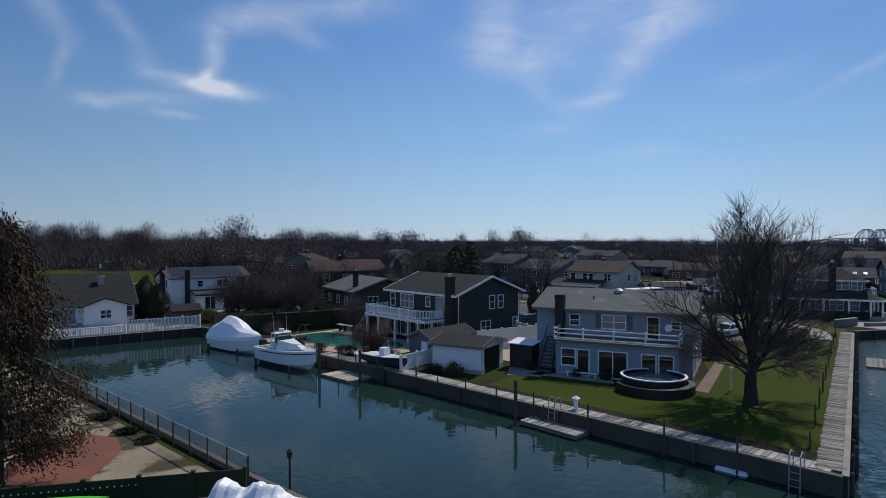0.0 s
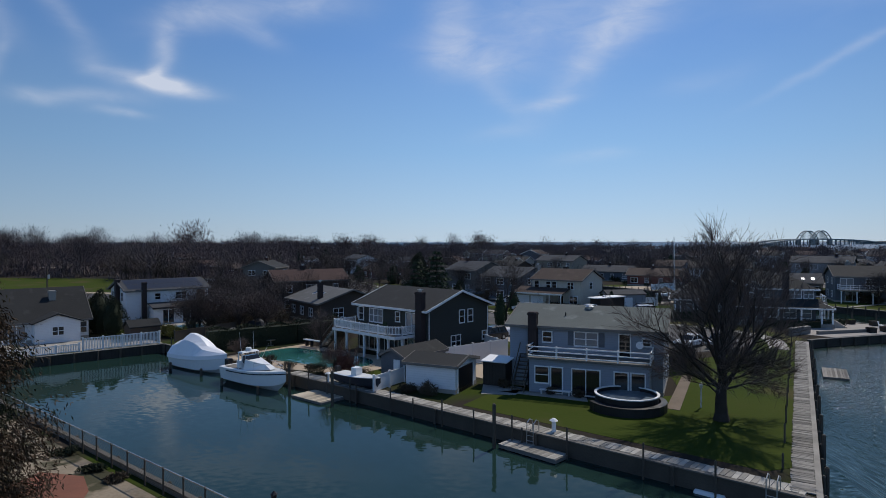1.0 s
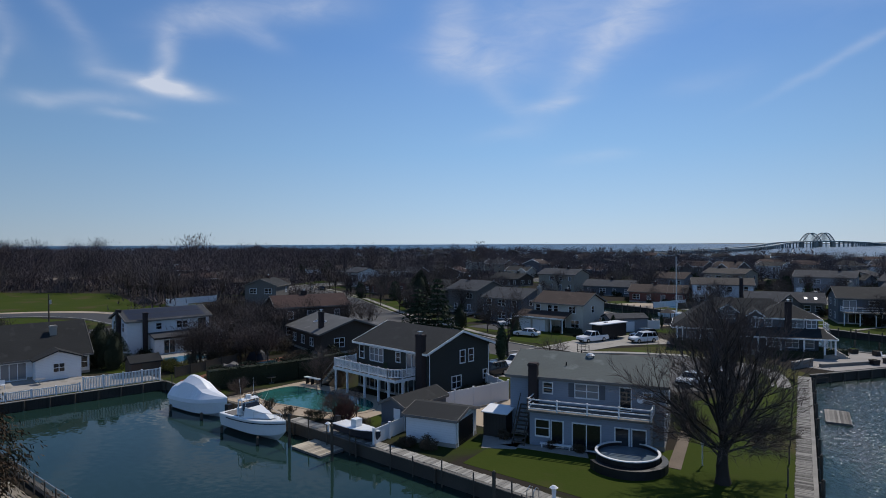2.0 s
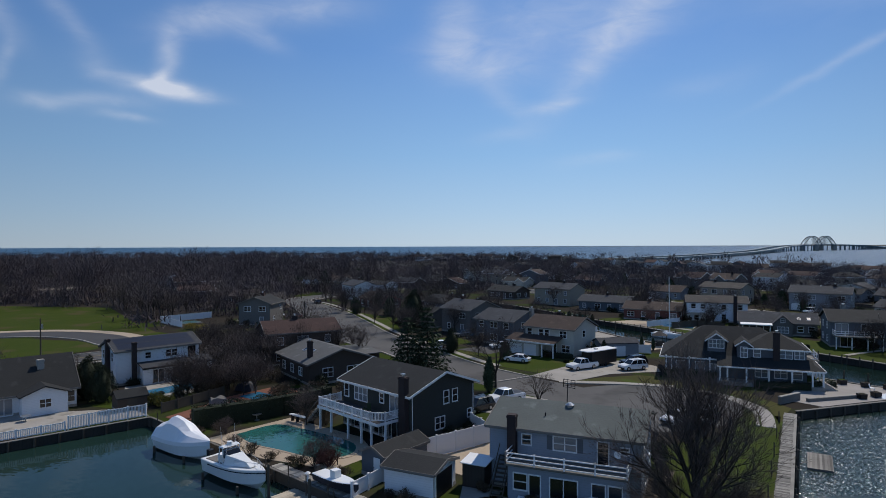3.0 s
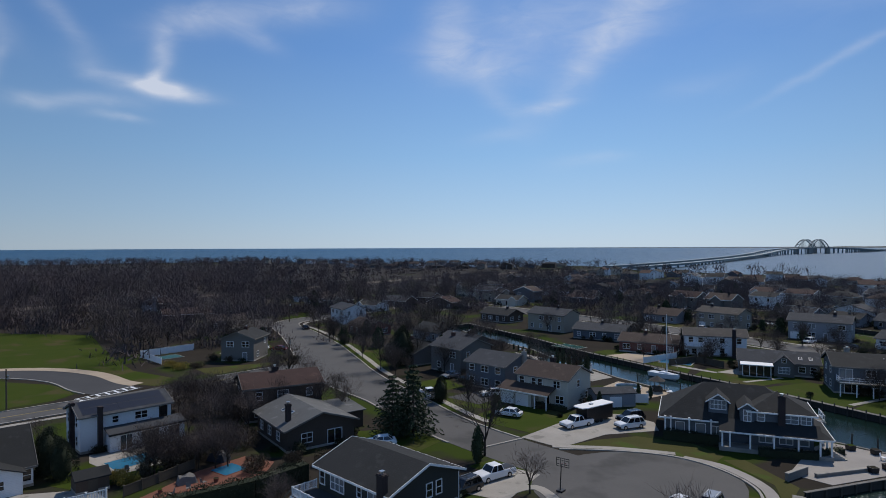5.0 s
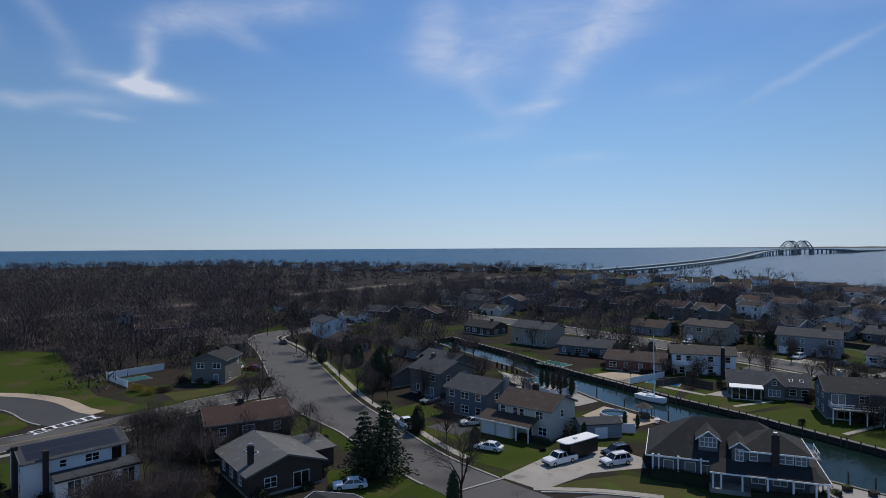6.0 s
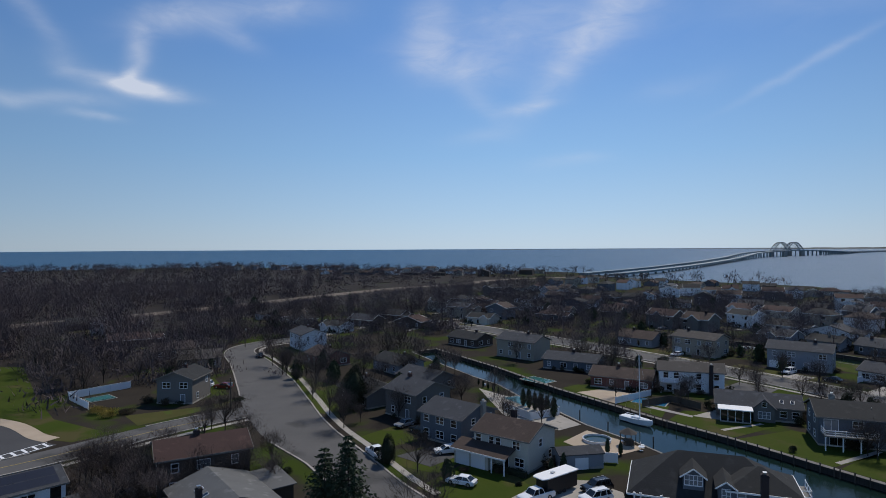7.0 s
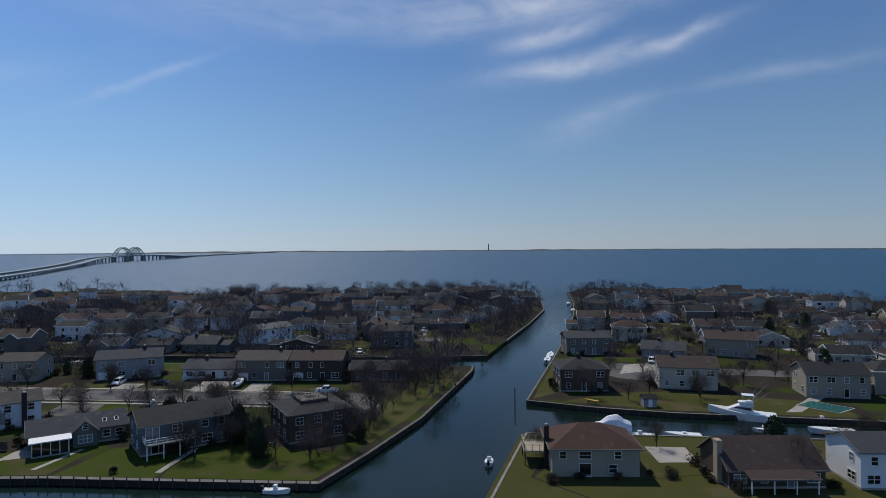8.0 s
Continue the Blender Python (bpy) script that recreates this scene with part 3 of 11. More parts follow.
def offset(pts, d):
    r = ribbon(pts, 2 * abs(d))
    return r[:len(pts)] if d > 0 else r[len(pts):][::-1]


kerb(beside(MAIN_ROAD[8:24], 0.1, 1)), kerb(beside(MAIN_ROAD[33:], 0.1, 1)), kerb(beside(MAIN_ROAD[6:], 0.1, -1))
walkway(beside(MAIN_ROAD[10:], 2.3, -1), 1.3)
kerb(curve([(5.8, 110.2), (13.4, 114.8)])), kerb(curve([(17.7, 109.6), (25.7, 108.4), (32.8, 105.6), (36.9, 100.4), (38.0, 93.5), (35.0, 86.6)]))
walkway(curve([(17.0, 111.0), (25.7, 109.6), (33.6, 106.8)]), 1.2)
walkway(curve([(34.0, 105.2), (38.0, 101.0), (39.2, 93.5), (36.0, 86.0)]), 1.5, M_PAVER, "pale stone paver band round the turning circle", 0.07)
walkway(curve([(6.0, 93.0), (11.5, 95.9), (13.6, 90.0), (14.2, 86.0)]), 1.4)
kerb(offset(CROSS_ROAD[6:30], -4.5)), kerb(offset(CROSS_ROAD[24:30], 4.5)), kerb(offset(CROSS_ROAD[:19], 4.5))
walkway(offset(LOOP[3:], -5.9), 3.2, M_TAN, "tan concrete path along the drive", 0.05), kerb(offset(LOOP[4:], 4.6))
walkway(offset(CROSS_ROAD[4:30], -6.6), 1.3)
kerb(offset(BLOCK_ROAD[:-2], 5.2)), kerb(offset(BLOCK_ROAD[:-2], -5.2))
walkway(offset(BLOCK_ROAD[:-2], 7.2), 1.2), walkway(offset(BLOCK_ROAD[:-2], -7.2), 1.2)

s = Shape()
s.prism(ribbon(CROSS_ROAD[:28], 0.28), GROUND, GROUND + 0.040)
tagged(part("road_marking", s, M_LINE), "faded yellow centre line of the cross street", "road marking", "", "structure")

# the hatched crossing at the mouth of the drive
for k in range(7):
    a = Vector((-68.7, 143.8)).lerp(Vector((-63.0, 153.6)), k / 6)
    s = Shape()
    s.prism(ribbon([tuple(a), (a.x + 1.9, a.y - 1.7)], 0.5), GROUND, GROUND + 0.046)
    tagged(part("road_marking", s, M_WHITE), "white painted bar on the asphalt", "road marking", "bars of the crossing", "structure")
for off in (0.0, 2.1):
    s = Shape()
    s.prism(ribbon([(-69.0 + off * 0.92, 143.3 - off * 0.82), (-62.6 + off * 0.92, 154.2 - off * 0.82)], 0.22), GROUND, GROUND + 0.05)
    tagged(part("road_marking", s, M_WHITE), "white painted edge line of the crossing", "road marking", "", "structure")

# the floor of the woods: leaf litter, the trees' shade put into its colour
M_LITTER_SHADE = material("shaded_woods_floor", (0.022, 0.018, 0.016), (0.034, 0.028, 0.023), 0.4, 0.95, 0.4, ((0.026, 0.032, 0.012), 0.05, 0.1), 0.1, where="Position")
patch("ground", [(-420.0, 250.0), (-195.0, 240.0), (-126.0, 230.0), (-92.0, 190.0), (-76.0, 204.0), (-66.0, 262.0), (-72.0, 290.0), (-94.0, 336.0), (-30.0, 420.0), (60.0, 500.0), (150.0, 640.0), (60.0, 880.0), (-150.0, 1000.0), (-900.0, 900.0), (-900.0, 330.0)], M_LITTER_SHADE, "leaf-littered floor of bare woods, shade in its dark colour", "ground", 0.008)

# lawns
for outline, mat, lab in [
    ([(-3.0, 63.5), (3.0, 58.0), (12.8, 49.0), (14.6, 49.4), (22.5, 62.0), (40.0, 90.5), (36.0, 92.0), (30.0, 84.0), (19.0, 79.0), (15.5, 66.0), (9.0, 64.0), (0.5, 68.5)], M_GRASS, "green spring lawn in front of the blue house"),
    ([(15.5, 117.0), (24.0, 124.0), (22.0, 130.0), (14.5, 136.5), (6.0, 126.5)], M_GRASS, "green front lawn"),
    ([(1.5, 137.5), (9.5, 132.0), (15.5, 138.8), (7.5, 145.5)], M_GRASS, "green front lawn"),
    ([(-4.5, 152.0), (1.5, 146.0), (7.5, 149.0), (2.5, 159.0)], M_GRASS, "green front lawn"),
    ([(17.5, 110.4), (25.7, 109.0), (33.0, 106.2), (36.5, 102.0), (40.0, 105.5), (38.0, 111.0), (31.0, 115.0), (24.0, 113.5)], M_GRASS_DRY, "yellowish grass verge by the turning circle"),
    ([(39.0, 104.0), (41.0, 95.0), (37.5, 86.0), (34.0, 80.0), (40.0, 90.0), (43.5, 94.0), (42.0, 104.0)], M_GRASS_DRY, "yellowish grass verge"),
    ([(4.0, 103.5), (10.0, 97.5), (12.8, 95.0), (14.8, 98.0), (9.0, 107.0)], M_GRASS, "small green verge"),
    ([(-12.5, 120.0), (-4.0, 121.0), (1.0, 114.5), (-4.0, 108.0), (-10.0, 108.0)], M_GRASS, "green lawn by a grey house"),
    ([(-82.5, 157.0), (-75.5, 153.0), (-71.5, 147.5), (-72.5, 142.6), (-79.0, 136.0), (-112.0, 104.5), (-150.0, 120.0), (-140.0, 150.0), (-100.0, 161.5)], M_GRASS, "mown green field inside the drive"),
    ([(-93.0, 175.0), (-80.0, 170.0), (-66.0, 157.0), (-58.0, 154.0), (-53.0, 159.0), (-70.0, 170.5), (-83.0, 188.0), (-111.0, 231.0), (-190.0, 246.0), (-190.0, 175.0), (-125.0, 168.0)], M_GRASS, "mown green field beyond the drive"),
    ([(-50.0, 164.0), (-37.0, 178.0), (-35.0, 186.0), (-41.0, 178.5), (-56.0, 172.0)], M_GRASS_DRY, "yellowish corner lawn"),
    ([(-38.5, 190.0), (-45.0, 186.0), (-52.0, 200.0), (-48.0, 210.0)], M_GRASS, "green front lawn"),
    ([(-14.0, 170.5), (-9.0, 166.0), (-13.0, 196.0), (-27.0, 214.0), (-33.0, 222.0), (-29.0, 208.0)], M_GRASS, "green strip lawn along the street"),
    ([(-48.5, 99.5), (-43.5, 97.5), (-40.5, 99.5), (-44.0, 104.5)], M_GRASS, "small bright green lawn behind a fence"),
    ([(-47.5, 107.0), (-42.5, 101.5), (-39.5, 103.5), (-44.0, 108.5)], M_GRASS, "small lawn beside a pool"),
    ([(-12.5, 75.5), (-10.5, 73.8), (-9.0, 76.5), (-10.5, 79.0)], M_GRASS, "small lawn beside a shed"),
    ([(45.8, 189.0), (50.5, 192.0), (64.5, 168.5), (59.0, 160.0)], M_GRASS, "green canal-side lawn"),
    ([(59.8, 158.2), (66.8, 145.6), (80.0, 152.0), (76.0, 161.0), (66.0, 165.0)], M_GRASS, "green canal-side lawn"),
    ([(67.0, 144.8), (74.6, 129.2), (92.0, 136.0), (80.5, 149.0)], M_GRASS, "green canal-side lawn"),
    ([(75.2, 128.4), (86.0, 106.2), (99.5, 107.5), (96.0, 119.0), (95.0, 131.0), (86.0, 135.0)], M_GRASS, "green canal-side lawn"),
    ([(104.0, 109.0), (124.5, 112.4), (172.0, 125.4), (171.0, 131.0), (140.0, 127.0), (112.0, 114.5)], M_GRASS_DRY, "sparse yellowish grass along the channel"),
    ([(113.0, 171.0), (129.0, 142.0), (138.0, 146.0), (122.0, 178.0)], M_GRASS_OLIVE, "olive-green front lawns along the street"),
    ([(97.0, 208.0), (111.0, 182.0), (122.0, 187.0), (107.0, 214.0)], M_GRASS_OLIVE, "olive-green front lawns along the street"),
    ([(81.0, 244.0), (95.0, 217.0), (104.0, 222.0), (90.0, 249.0)], M_GRASS_OLIVE, "olive-green front lawns along the street"),
    ([(84.0, 194.0), (100.0, 176.0), (97.0, 167.0), (84.0, 183.0)], M_GRASS, "green front lawn"),
    ([(81.5, 76.2), (94.9, 79.7), (124.8, 86.8), (121.0, 79.0), (104.0, 76.5), (99.0, 62.0), (95.0, 50.0), (86.0, 65.0)], M_GRASS_OLIVE, "olive-green lawn at the water's edge"),
    ([(126.0, 82.5), (151.0, 27.5), (143.0, 26.0), (112.0, 60.0), (116.0, 76.0)], M_GRASS_OLIVE, "olive-green back lawns along the side canal"),
    ([(150.8, 94.8), (205.0, 108.2), (203.0, 99.0), (190.0, 90.0), (168.0, 84.0), (166.0, 88.0), (161.0, 92.0)], M_GRASS_OLIVE, "olive-green lawn at the channel's corner"),
    ([(99.3, 62.0), (104.3, 76.0), (115.7, 75.7), (111.6, 60.0), (142.5, 25.6), (128.0, 10.0), (98.0, 46.0)], M_GRASS_OLIVE, "olive-green lawn between the waterside houses"),
    ([(152.4, 88.0), (156.0, 65.0), (169.0, 27.0), (180.0, 34.0), (176.0, 66.0), (166.0, 80.0)], M_GRASS_OLIVE, "olive-green back lawns along the side canal"),
    ([(200.0, 96.0), (216.0, 98.0), (219.0, 84.0), (212.0, 84.0)], M_GRASS, "green front lawn"),
    ([(110.0, 262.0), (134.0, 228.0), (158.0, 176.0), (146.0, 168.0), (120.0, 224.0)], M_GRASS, "green back lawns"),
]:
    patch("lawn", outline, mat, lab, "lawn", 0.016)

# drives, patios and slabs
for outline, mat, lab in [
    ([(13.2, 115.4), (18.0, 110.2), (26.5, 116.0), (35.5, 117.5), (36.5, 122.0), (33.0, 127.0), (27.0, 128.5)], M_CONCRETE, "pale concrete double driveway"),
    ([(2.0, 95.0), (7.5, 92.0), (13.0, 100.0), (8.0, 104.0)], M_CONCRETE, "pale concrete driveway"),
    ([(-2.0, 74.0), (2.0, 70.6), (4.0, 77.0), (5.5, 82.0), (3.0, 82.6), (-4.0, 77.2)], M_TAN, "sunlit tan concrete yard between fence and house"),
    ([(-1.2, 66.9), (1.6, 66.4), (2.6, 69.0), (-0.6, 70.8)], M_CONCRETE, "pale concrete apron before a garage"),
    ([(0.4, 67.6), (2.2, 68.0), (7.2, 65.2), (7.0, 64.0)], M_CONCRETE, "concrete edging along a planted bed"),
    ([(12.4, 61.8), (18.6, 73.2), (19.4, 72.8), (13.2, 61.2)], M_PATH, "paved path beside the blue house"),
    ([(45.0, 98.6), (48.0, 94.6), (56.0, 96.9), (69.5, 100.4), (69.4, 101.2), (62.8, 105.0), (58.2, 110.6), (54.0, 108.0)], M_PAVER, "pale paved waterside patio"),
    ([(-62.0, 92.0), (-56.2, 80.6), (-38.6, 94.6), (-42.5, 98.0), (-52.0, 96.5), (-57.0, 95.6)], M_CONCRETE, "pale concrete terrace along the canal"),
    ([(-47.6, 107.4), (-41.5, 102.5), (-37.0, 107.5), (-38.0, 116.0), (-42.2, 117.6), (-49.2, 110.6)], M_CONCRETE, "pale concrete pool surround"),
    ([(-28.2, 84.6), (-20.6, 92.6), (-11.0, 84.5), (-9.0, 78.8), (-12.6, 74.6), (-20.5, 78.2)], M_TAN, "tan concrete pool surround"),
    ([(-36.2, 93.6), (-33.4, 91.4), (-27.4, 96.6), (-22.6, 102.0), (-22.4, 106.6), (-27.0, 109.0), (-31.6, 103.6), (-34.0, 98.0)], M_BRICK_PAVE, "reddish brick patio"),
    ([(-27.4, 50.6), (-24.6, 49.8), (-23.3, 47.8), (-23.0, 46.6), (-22.4, 42.4), (-26.0, 42.0), (-28.0, 46.0)], M_BRICK_PAVE, "reddish brick paving beside a conifer"),
    ([(3.0, 141.0), (8.6, 135.2), (13.4, 139.6), (9.4, 145.4)], M_ASPHALT_DARK, "dark asphalt driveway"),
    ([(34.0, 146.0), (39.0, 136.5), (47.5, 141.0), (44.5, 146.6), (40.5, 152.5)], M_TAN, "pale sandy patio beside a round pool"),
    ([(24.0, 190.0), (31.5, 178.5), (37.0, 167.5), (40.5, 156.5), (35.0, 153.0), (26.0, 165.0)], M_CONCRETE, "pale concrete waterside terrace"),
    ([(47.6, 183.6), (53.5, 172.0), (62.0, 177.0), (57.0, 187.0)], M_TAN, "tan brick waterside patio"),
    ([(85.5, 184.5), (93.5, 190.5), (98.5, 181.5), (91.0, 175.5)], M_ASPHALT, "grey asphalt driveway"),
    ([(108.0, 196.0), (114.0, 199.5), (117.0, 193.5), (111.5, 190.5)], M_CONCRETE, "pale concrete driveway"),
    ([(117.0, 176.0), (127.0, 182.0), (131.0, 174.0), (121.0, 168.5)], M_CONCRETE, "pale concrete driveway"),
    ([(123.0, 163.0), (131.5, 168.0), (134.0, 163.0), (125.5, 158.0)], M_CONCRETE, "pale concrete driveway"),
    ([(66.0, 160.5), (73.0, 164.5), (76.5, 158.5), (72.0, 156.0)], M_CONCRETE, "pale concrete slab beside a sun room"),
    ([(67.2, 149.8), (77.5, 153.2), (77.1, 154.0), (66.9, 150.8)], M_CONCRETE, "narrow concrete garden path"),
    ([(76.6, 130.2), (88.0, 135.2), (87.7, 136.1), (76.2, 131.2)], M_CONCRETE, "narrow concrete garden path"),
    ([(60.0, 170.0), (66.2, 160.6), (65.4, 159.4), (58.8, 168.6)], M_PAVER, "dark timber garden divider strip"),
    ([(190.0, 84.0), (200.0, 76.0), (212.0, 74.0), (214.0, 78.0), (204.0, 86.0)], M_CONCRETE, "pale concrete driveway"),
    ([(120.6, 60.0), (128.0, 64.0), (131.0, 57.5), (124.0, 54.0)], M_CONCRETE, "pale concrete patio"),
    ([(-56.5, 205.0), (-46.0, 202.0), (-45.0, 196.0), (-54.0, 189.0), (-57.0, 193.0)], M_CONCRETE, "pale concrete driveway"),
    ([(166.4, 42.0), (189.0, 36.0), (188.0, 33.5), (168.0, 39.0)], M_CONCRETE, "pale concrete pool edge"),
]:
    patch("patio", outline, mat, lab, "patio", 0.045)

# the sandy yard on the near bank
patch("ground", [(-55.6, 78.6), (-15.3, 43.2), (-16.0, 41.8), (-25.0, 39.6), (-40.0, 37.0), (-70.0, 58.0)], M_SAND, "bare sandy yard with low weeds", "ground", 0.02)

# ---------------------------------------------------------------- bulkheads


def bulkhead(pts, label, pile=2.5, cap=0.45, high=0.0, deep=1.5, mat=M_TIMBER, proud=0.0):
    """A timber retaining wall with a cap board and piles along a line; the land lies to the left of its direction."""
    th = thing("bulkhead", label, "bulkhead", placed(pts[0][0], pts[0][1], GROUND), "", "structure")
    o = Vector(pts[0])
    wall, top = Shape(), Shape()
    pile_mesh = pile_shape(0.11, deep + 0.42 + high + proud)
    for a, b in zip(pts, pts[1:]):
        a, b = Vector(a) - o, Vector(b) - o
        d = (b - a).normalized()
        n = Vector((d.y, -d.x))
        wall.prism([tuple(a), tuple(b), tuple(b + n * 0.18), tuple(a + n * 0.18)], -deep - 0.8, 0.02 + high)
        top.prism([tuple(a - n * (cap - 0.25)), tuple(b - n * (cap - 0.25)), tuple(b + n * 0.25), tuple(a + n * 0.25)], 0.03 + high, 0.10 + high)
        k = 0.6
        while k < (b - a).length:
            p = a + d * k + n * 0.36
            part("pile", pile_mesh, None, th, m=pose(p.x, p.y, -deep - 0.3))
            k += pile
    part("retaining_wall", wall, mat, th)
    part("cap_board", top, M_PLANK, th)
    return th


_piles = {}


def pile_shape(r, h):
    key = (round(r, 2), round(h, 2))
    if key not in _piles:
        s = Shape()
        s.tube((0, 0, 0), (0, 0, h - 0.06), r, r * 0.96, 7)
        s.tube((0, 0, h - 0.06), (0, 0, h), r * 0.9, r * 0.5, 7)
        _piles[key] = s.mesh("pile", M_PILE)
    return _piles[key]


bulkhead([(-38.0, 93.8), (13.2, 45.1)], "weathered dark timber bulkhead with a pale cap", 9.0, 0.3, mat=M_PILE)
bulkhead([(13.2, 45.1), (42.2, 91.2)], "dark timber bulkhead along the side canal", 3.0, 0.3)
bulkhead([(43.2, 92.6), (56.0, 96.2), (70.0, 99.8), (70.0, 101.5)], "timber bulkhead round a small boat slip", 2.4)
bulkhead([(70.0, 101.5), (63.0, 105.5), (58.5, 111.5), (53.0, 128.0), (47.0, 145.0)], "timber bulkhead behind the waterside patio", 2.4)
bulkhead(BASIN[11:] + BLOCK_EDGE[:1], "timber bulkhead along the canal's near bank", 3.0)
bulkhead(BLOCK_EDGE[:7], "timber bulkhead with a row of piles along canal lawns", 2.2, 1.0, 0.05, proud=0.55)
bulkhead(BLOCK_EDGE[6:], "timber bulkhead along the wide channel", 3.2, 0.6)
bulkhead(BACK_CANAL, "timber bulkhead along a back canal", 8.0)
bulkhead(CHANNEL, "timber bulkhead along the wide channel", 12.0)
bulkhead([(-55.5, 79.6), (-38.0, 93.8)], "dark timber bulkhead below a white fence", 2.4)
bulkhead([(30.0, 7.0), (-14.6, 43.4), (-55.5, 79.6)], "grey timber sheet bulkhead of the near yard", 3.0, 0.3, 0.25, mat=M_TIMBER_GREY)
bulkhead([POINT[5], POINT[4], POINT[3], POINT[2], POINT[1], POINT[0], POINT[14]], "timber bulkhead at the point", 6.0)
bulkhead([POINT[14], POINT[13], POINT[12], POINT[11]], "timber bulkhead along a side canal", 3.0)
bulkhead([SPIT[4], SPIT[3], SPIT[2], SPIT[1], SPIT[0]], "timber bulkhead round a lawn", 3.0)


def plank_walk(pts, width, step, label, mat=M_PLANK, inset=0.0, z=0.10, limit=300):
    """A deck of separate cross planks along a line, on two stringers; planks past the limit share one mesh."""
    th = thing("boardwalk", label, "boardwalk", placed(pts[0][0], pts[0][1], GROUND), "", "structure")
    o = Vector(pts[0])
    count, rest = 0, Shape()
    rng = random.Random(5)
    s = Shape()
    s.box(-step / 2 + 0.012, 0, -0.03, step / 2 - 0.012, width, 0.02)
    plank = s.mesh("plank", mat)
    rails = Shape()
    for a, b in zip(pts, pts[1:]):
        a, b = Vector(a) - o, Vector(b) - o
        d = (b - a).normalized()
        n = Vector((-d.y, d.x))
        for w in (0.2, width - 0.2):
            p, q = a + n * (inset + w), b + n * (inset + w)
            rails.beam((p.x, p.y, z - 0.08), (q.x, q.y, z - 0.08), 0.12, 0.1)
        k = step / 2
        while k < (b - a).length:
            p = a + d * k + n * (inset + rng.uniform(-0.05, 0.05))
            tilt = rng.uniform(-0.8, 0.8)
            m = Matrix.Translation((p.x, p.y, z + rng.uniform(-0.008, 0.012))) @ Euler((radians(tilt), 0, math.atan2(d.y, d.x))).to_matrix().to_4x4()
            if count < limit:
                part("plank", plank, None, th, m=m)
            else:
                i = len(rest.v)
                rest.v += [tuple(m @ v.co) for v in plank.vertices]
                rest.f += [tuple(i + j for j in f.vertices) for f in plank.polygons]
                rest.m += [0] * len(plank.polygons)
            count += 1
            k += step
    part("stringer", rails, M_PILE, th)
    if rest.v:
        part("planks", rest, mat, th, kind="stuff")
    return th

# ---------------------------------------------------------------- houses
_windows = {}


def lattice(xs, zs, y0, y1):
    """One frame of crossing bars: strips between the even pairs of xs and zs are solid, the rest is open."""
    s = Shape()
    idx = {}

    def vert(i, k, y):
        key = (i, k, y)
        if key not in idx:
            idx[key] = len(s.v)
            s.v.append((xs[i], y, zs[k]))
        return idx[key]

    full = lambda i, k: 0 <= i < len(xs) - 1 and 0 <= k < len(zs) - 1 and (i % 2 == 0 or k % 2 == 0)
    for i in range(len(xs) - 1):
        for k in range(len(zs) - 1):
            if not full(i, k):
                continue
            a, b, c, d = (i, k), (i + 1, k), (i + 1, k + 1), (i, k + 1)
            s.f.append(tuple(vert(*p, y0) for p in (a, b, c, d)))
            s.f.append(tuple(vert(*p, y1) for p in (d, c, b, a)))
            for (p, q), nb in (((b, a), (i, k - 1)), ((c, b), (i + 1, k)), ((d, c), (i, k + 1)), ((a, d), (i - 1, k))):
                if not full(*nb):
                    s.f.append((vert(*p, y0), vert(*q, y0), vert(*q, y1), vert(*p, y1)))
    s.m = [0] * len(s.f)
    return s


def window_meshes(w, h, panes, pale):
    key = (round(w, 2), round(h, 2), panes, pale)
    if key not in _windows:
        g = Shape()
        t = 0.09
        bars = [-w / 2 + w * k / panes for k in range(1, panes)]
        xs = [-w / 2 - t, -w / 2] + [e for b in bars for e in (b - 0.04, b + 0.04)] + [w / 2, w / 2 + t]
        zs = [-t - 0.03, 0.0] + ([h / 2 - 0.03, h / 2 + 0.03] if h < 1.7 else []) + [h, h + t]
        f = lattice(xs, zs, -0.08, 0.03)
        g.box(-w / 2, -0.02, 0, w / 2, 0.02, h)
        _windows[key] = (f.mesh("window_frame", M_FRAME), g.mesh("pane", M_GLASS_PALE if pale else M_GLASS))
    return _windows[key]


def add_window(house, side, u, z, w, h, W, D, panes=1, pale=False, name="window", base=(0, 0), simple=False):
    """A framed window on the front, right, back or left wall, u metres along it."""
    x0, y0 = base
    x, y, turn = {"front": (x0 + u, y0, 0), "right": (x0 + W, y0 + u, 90), "back": (x0 + W - u, y0 + D, 180), "left": (x0, y0 + D - u, 270)}[side]
    if simple:
        key = (w, h, panes, pale, "far")
        if key not in _windows:
            s = Shape().box(-w / 2 - 0.09, -0.05, -0.1, w / 2 + 0.09, 0.02, h + 0.09)
            s.face([(-w / 2, -0.055, 0), (w / 2, -0.055, 0), (w / 2, -0.055, h), (-w / 2, -0.055, h)], 1)
            _windows[key] = s.mesh("window", [M_FRAME, M_GLASS_PALE if pale else M_GLASS])
        return part(name, _windows[key], None, house, m=pose(x, y, z, 0, 0, turn))
    f, g = window_meshes(w, h, panes, pale)
    ob = part(name, f, None, house, m=pose(x, y, z, 0, 0, turn))
    part("pane", g, None, ob)
    return ob


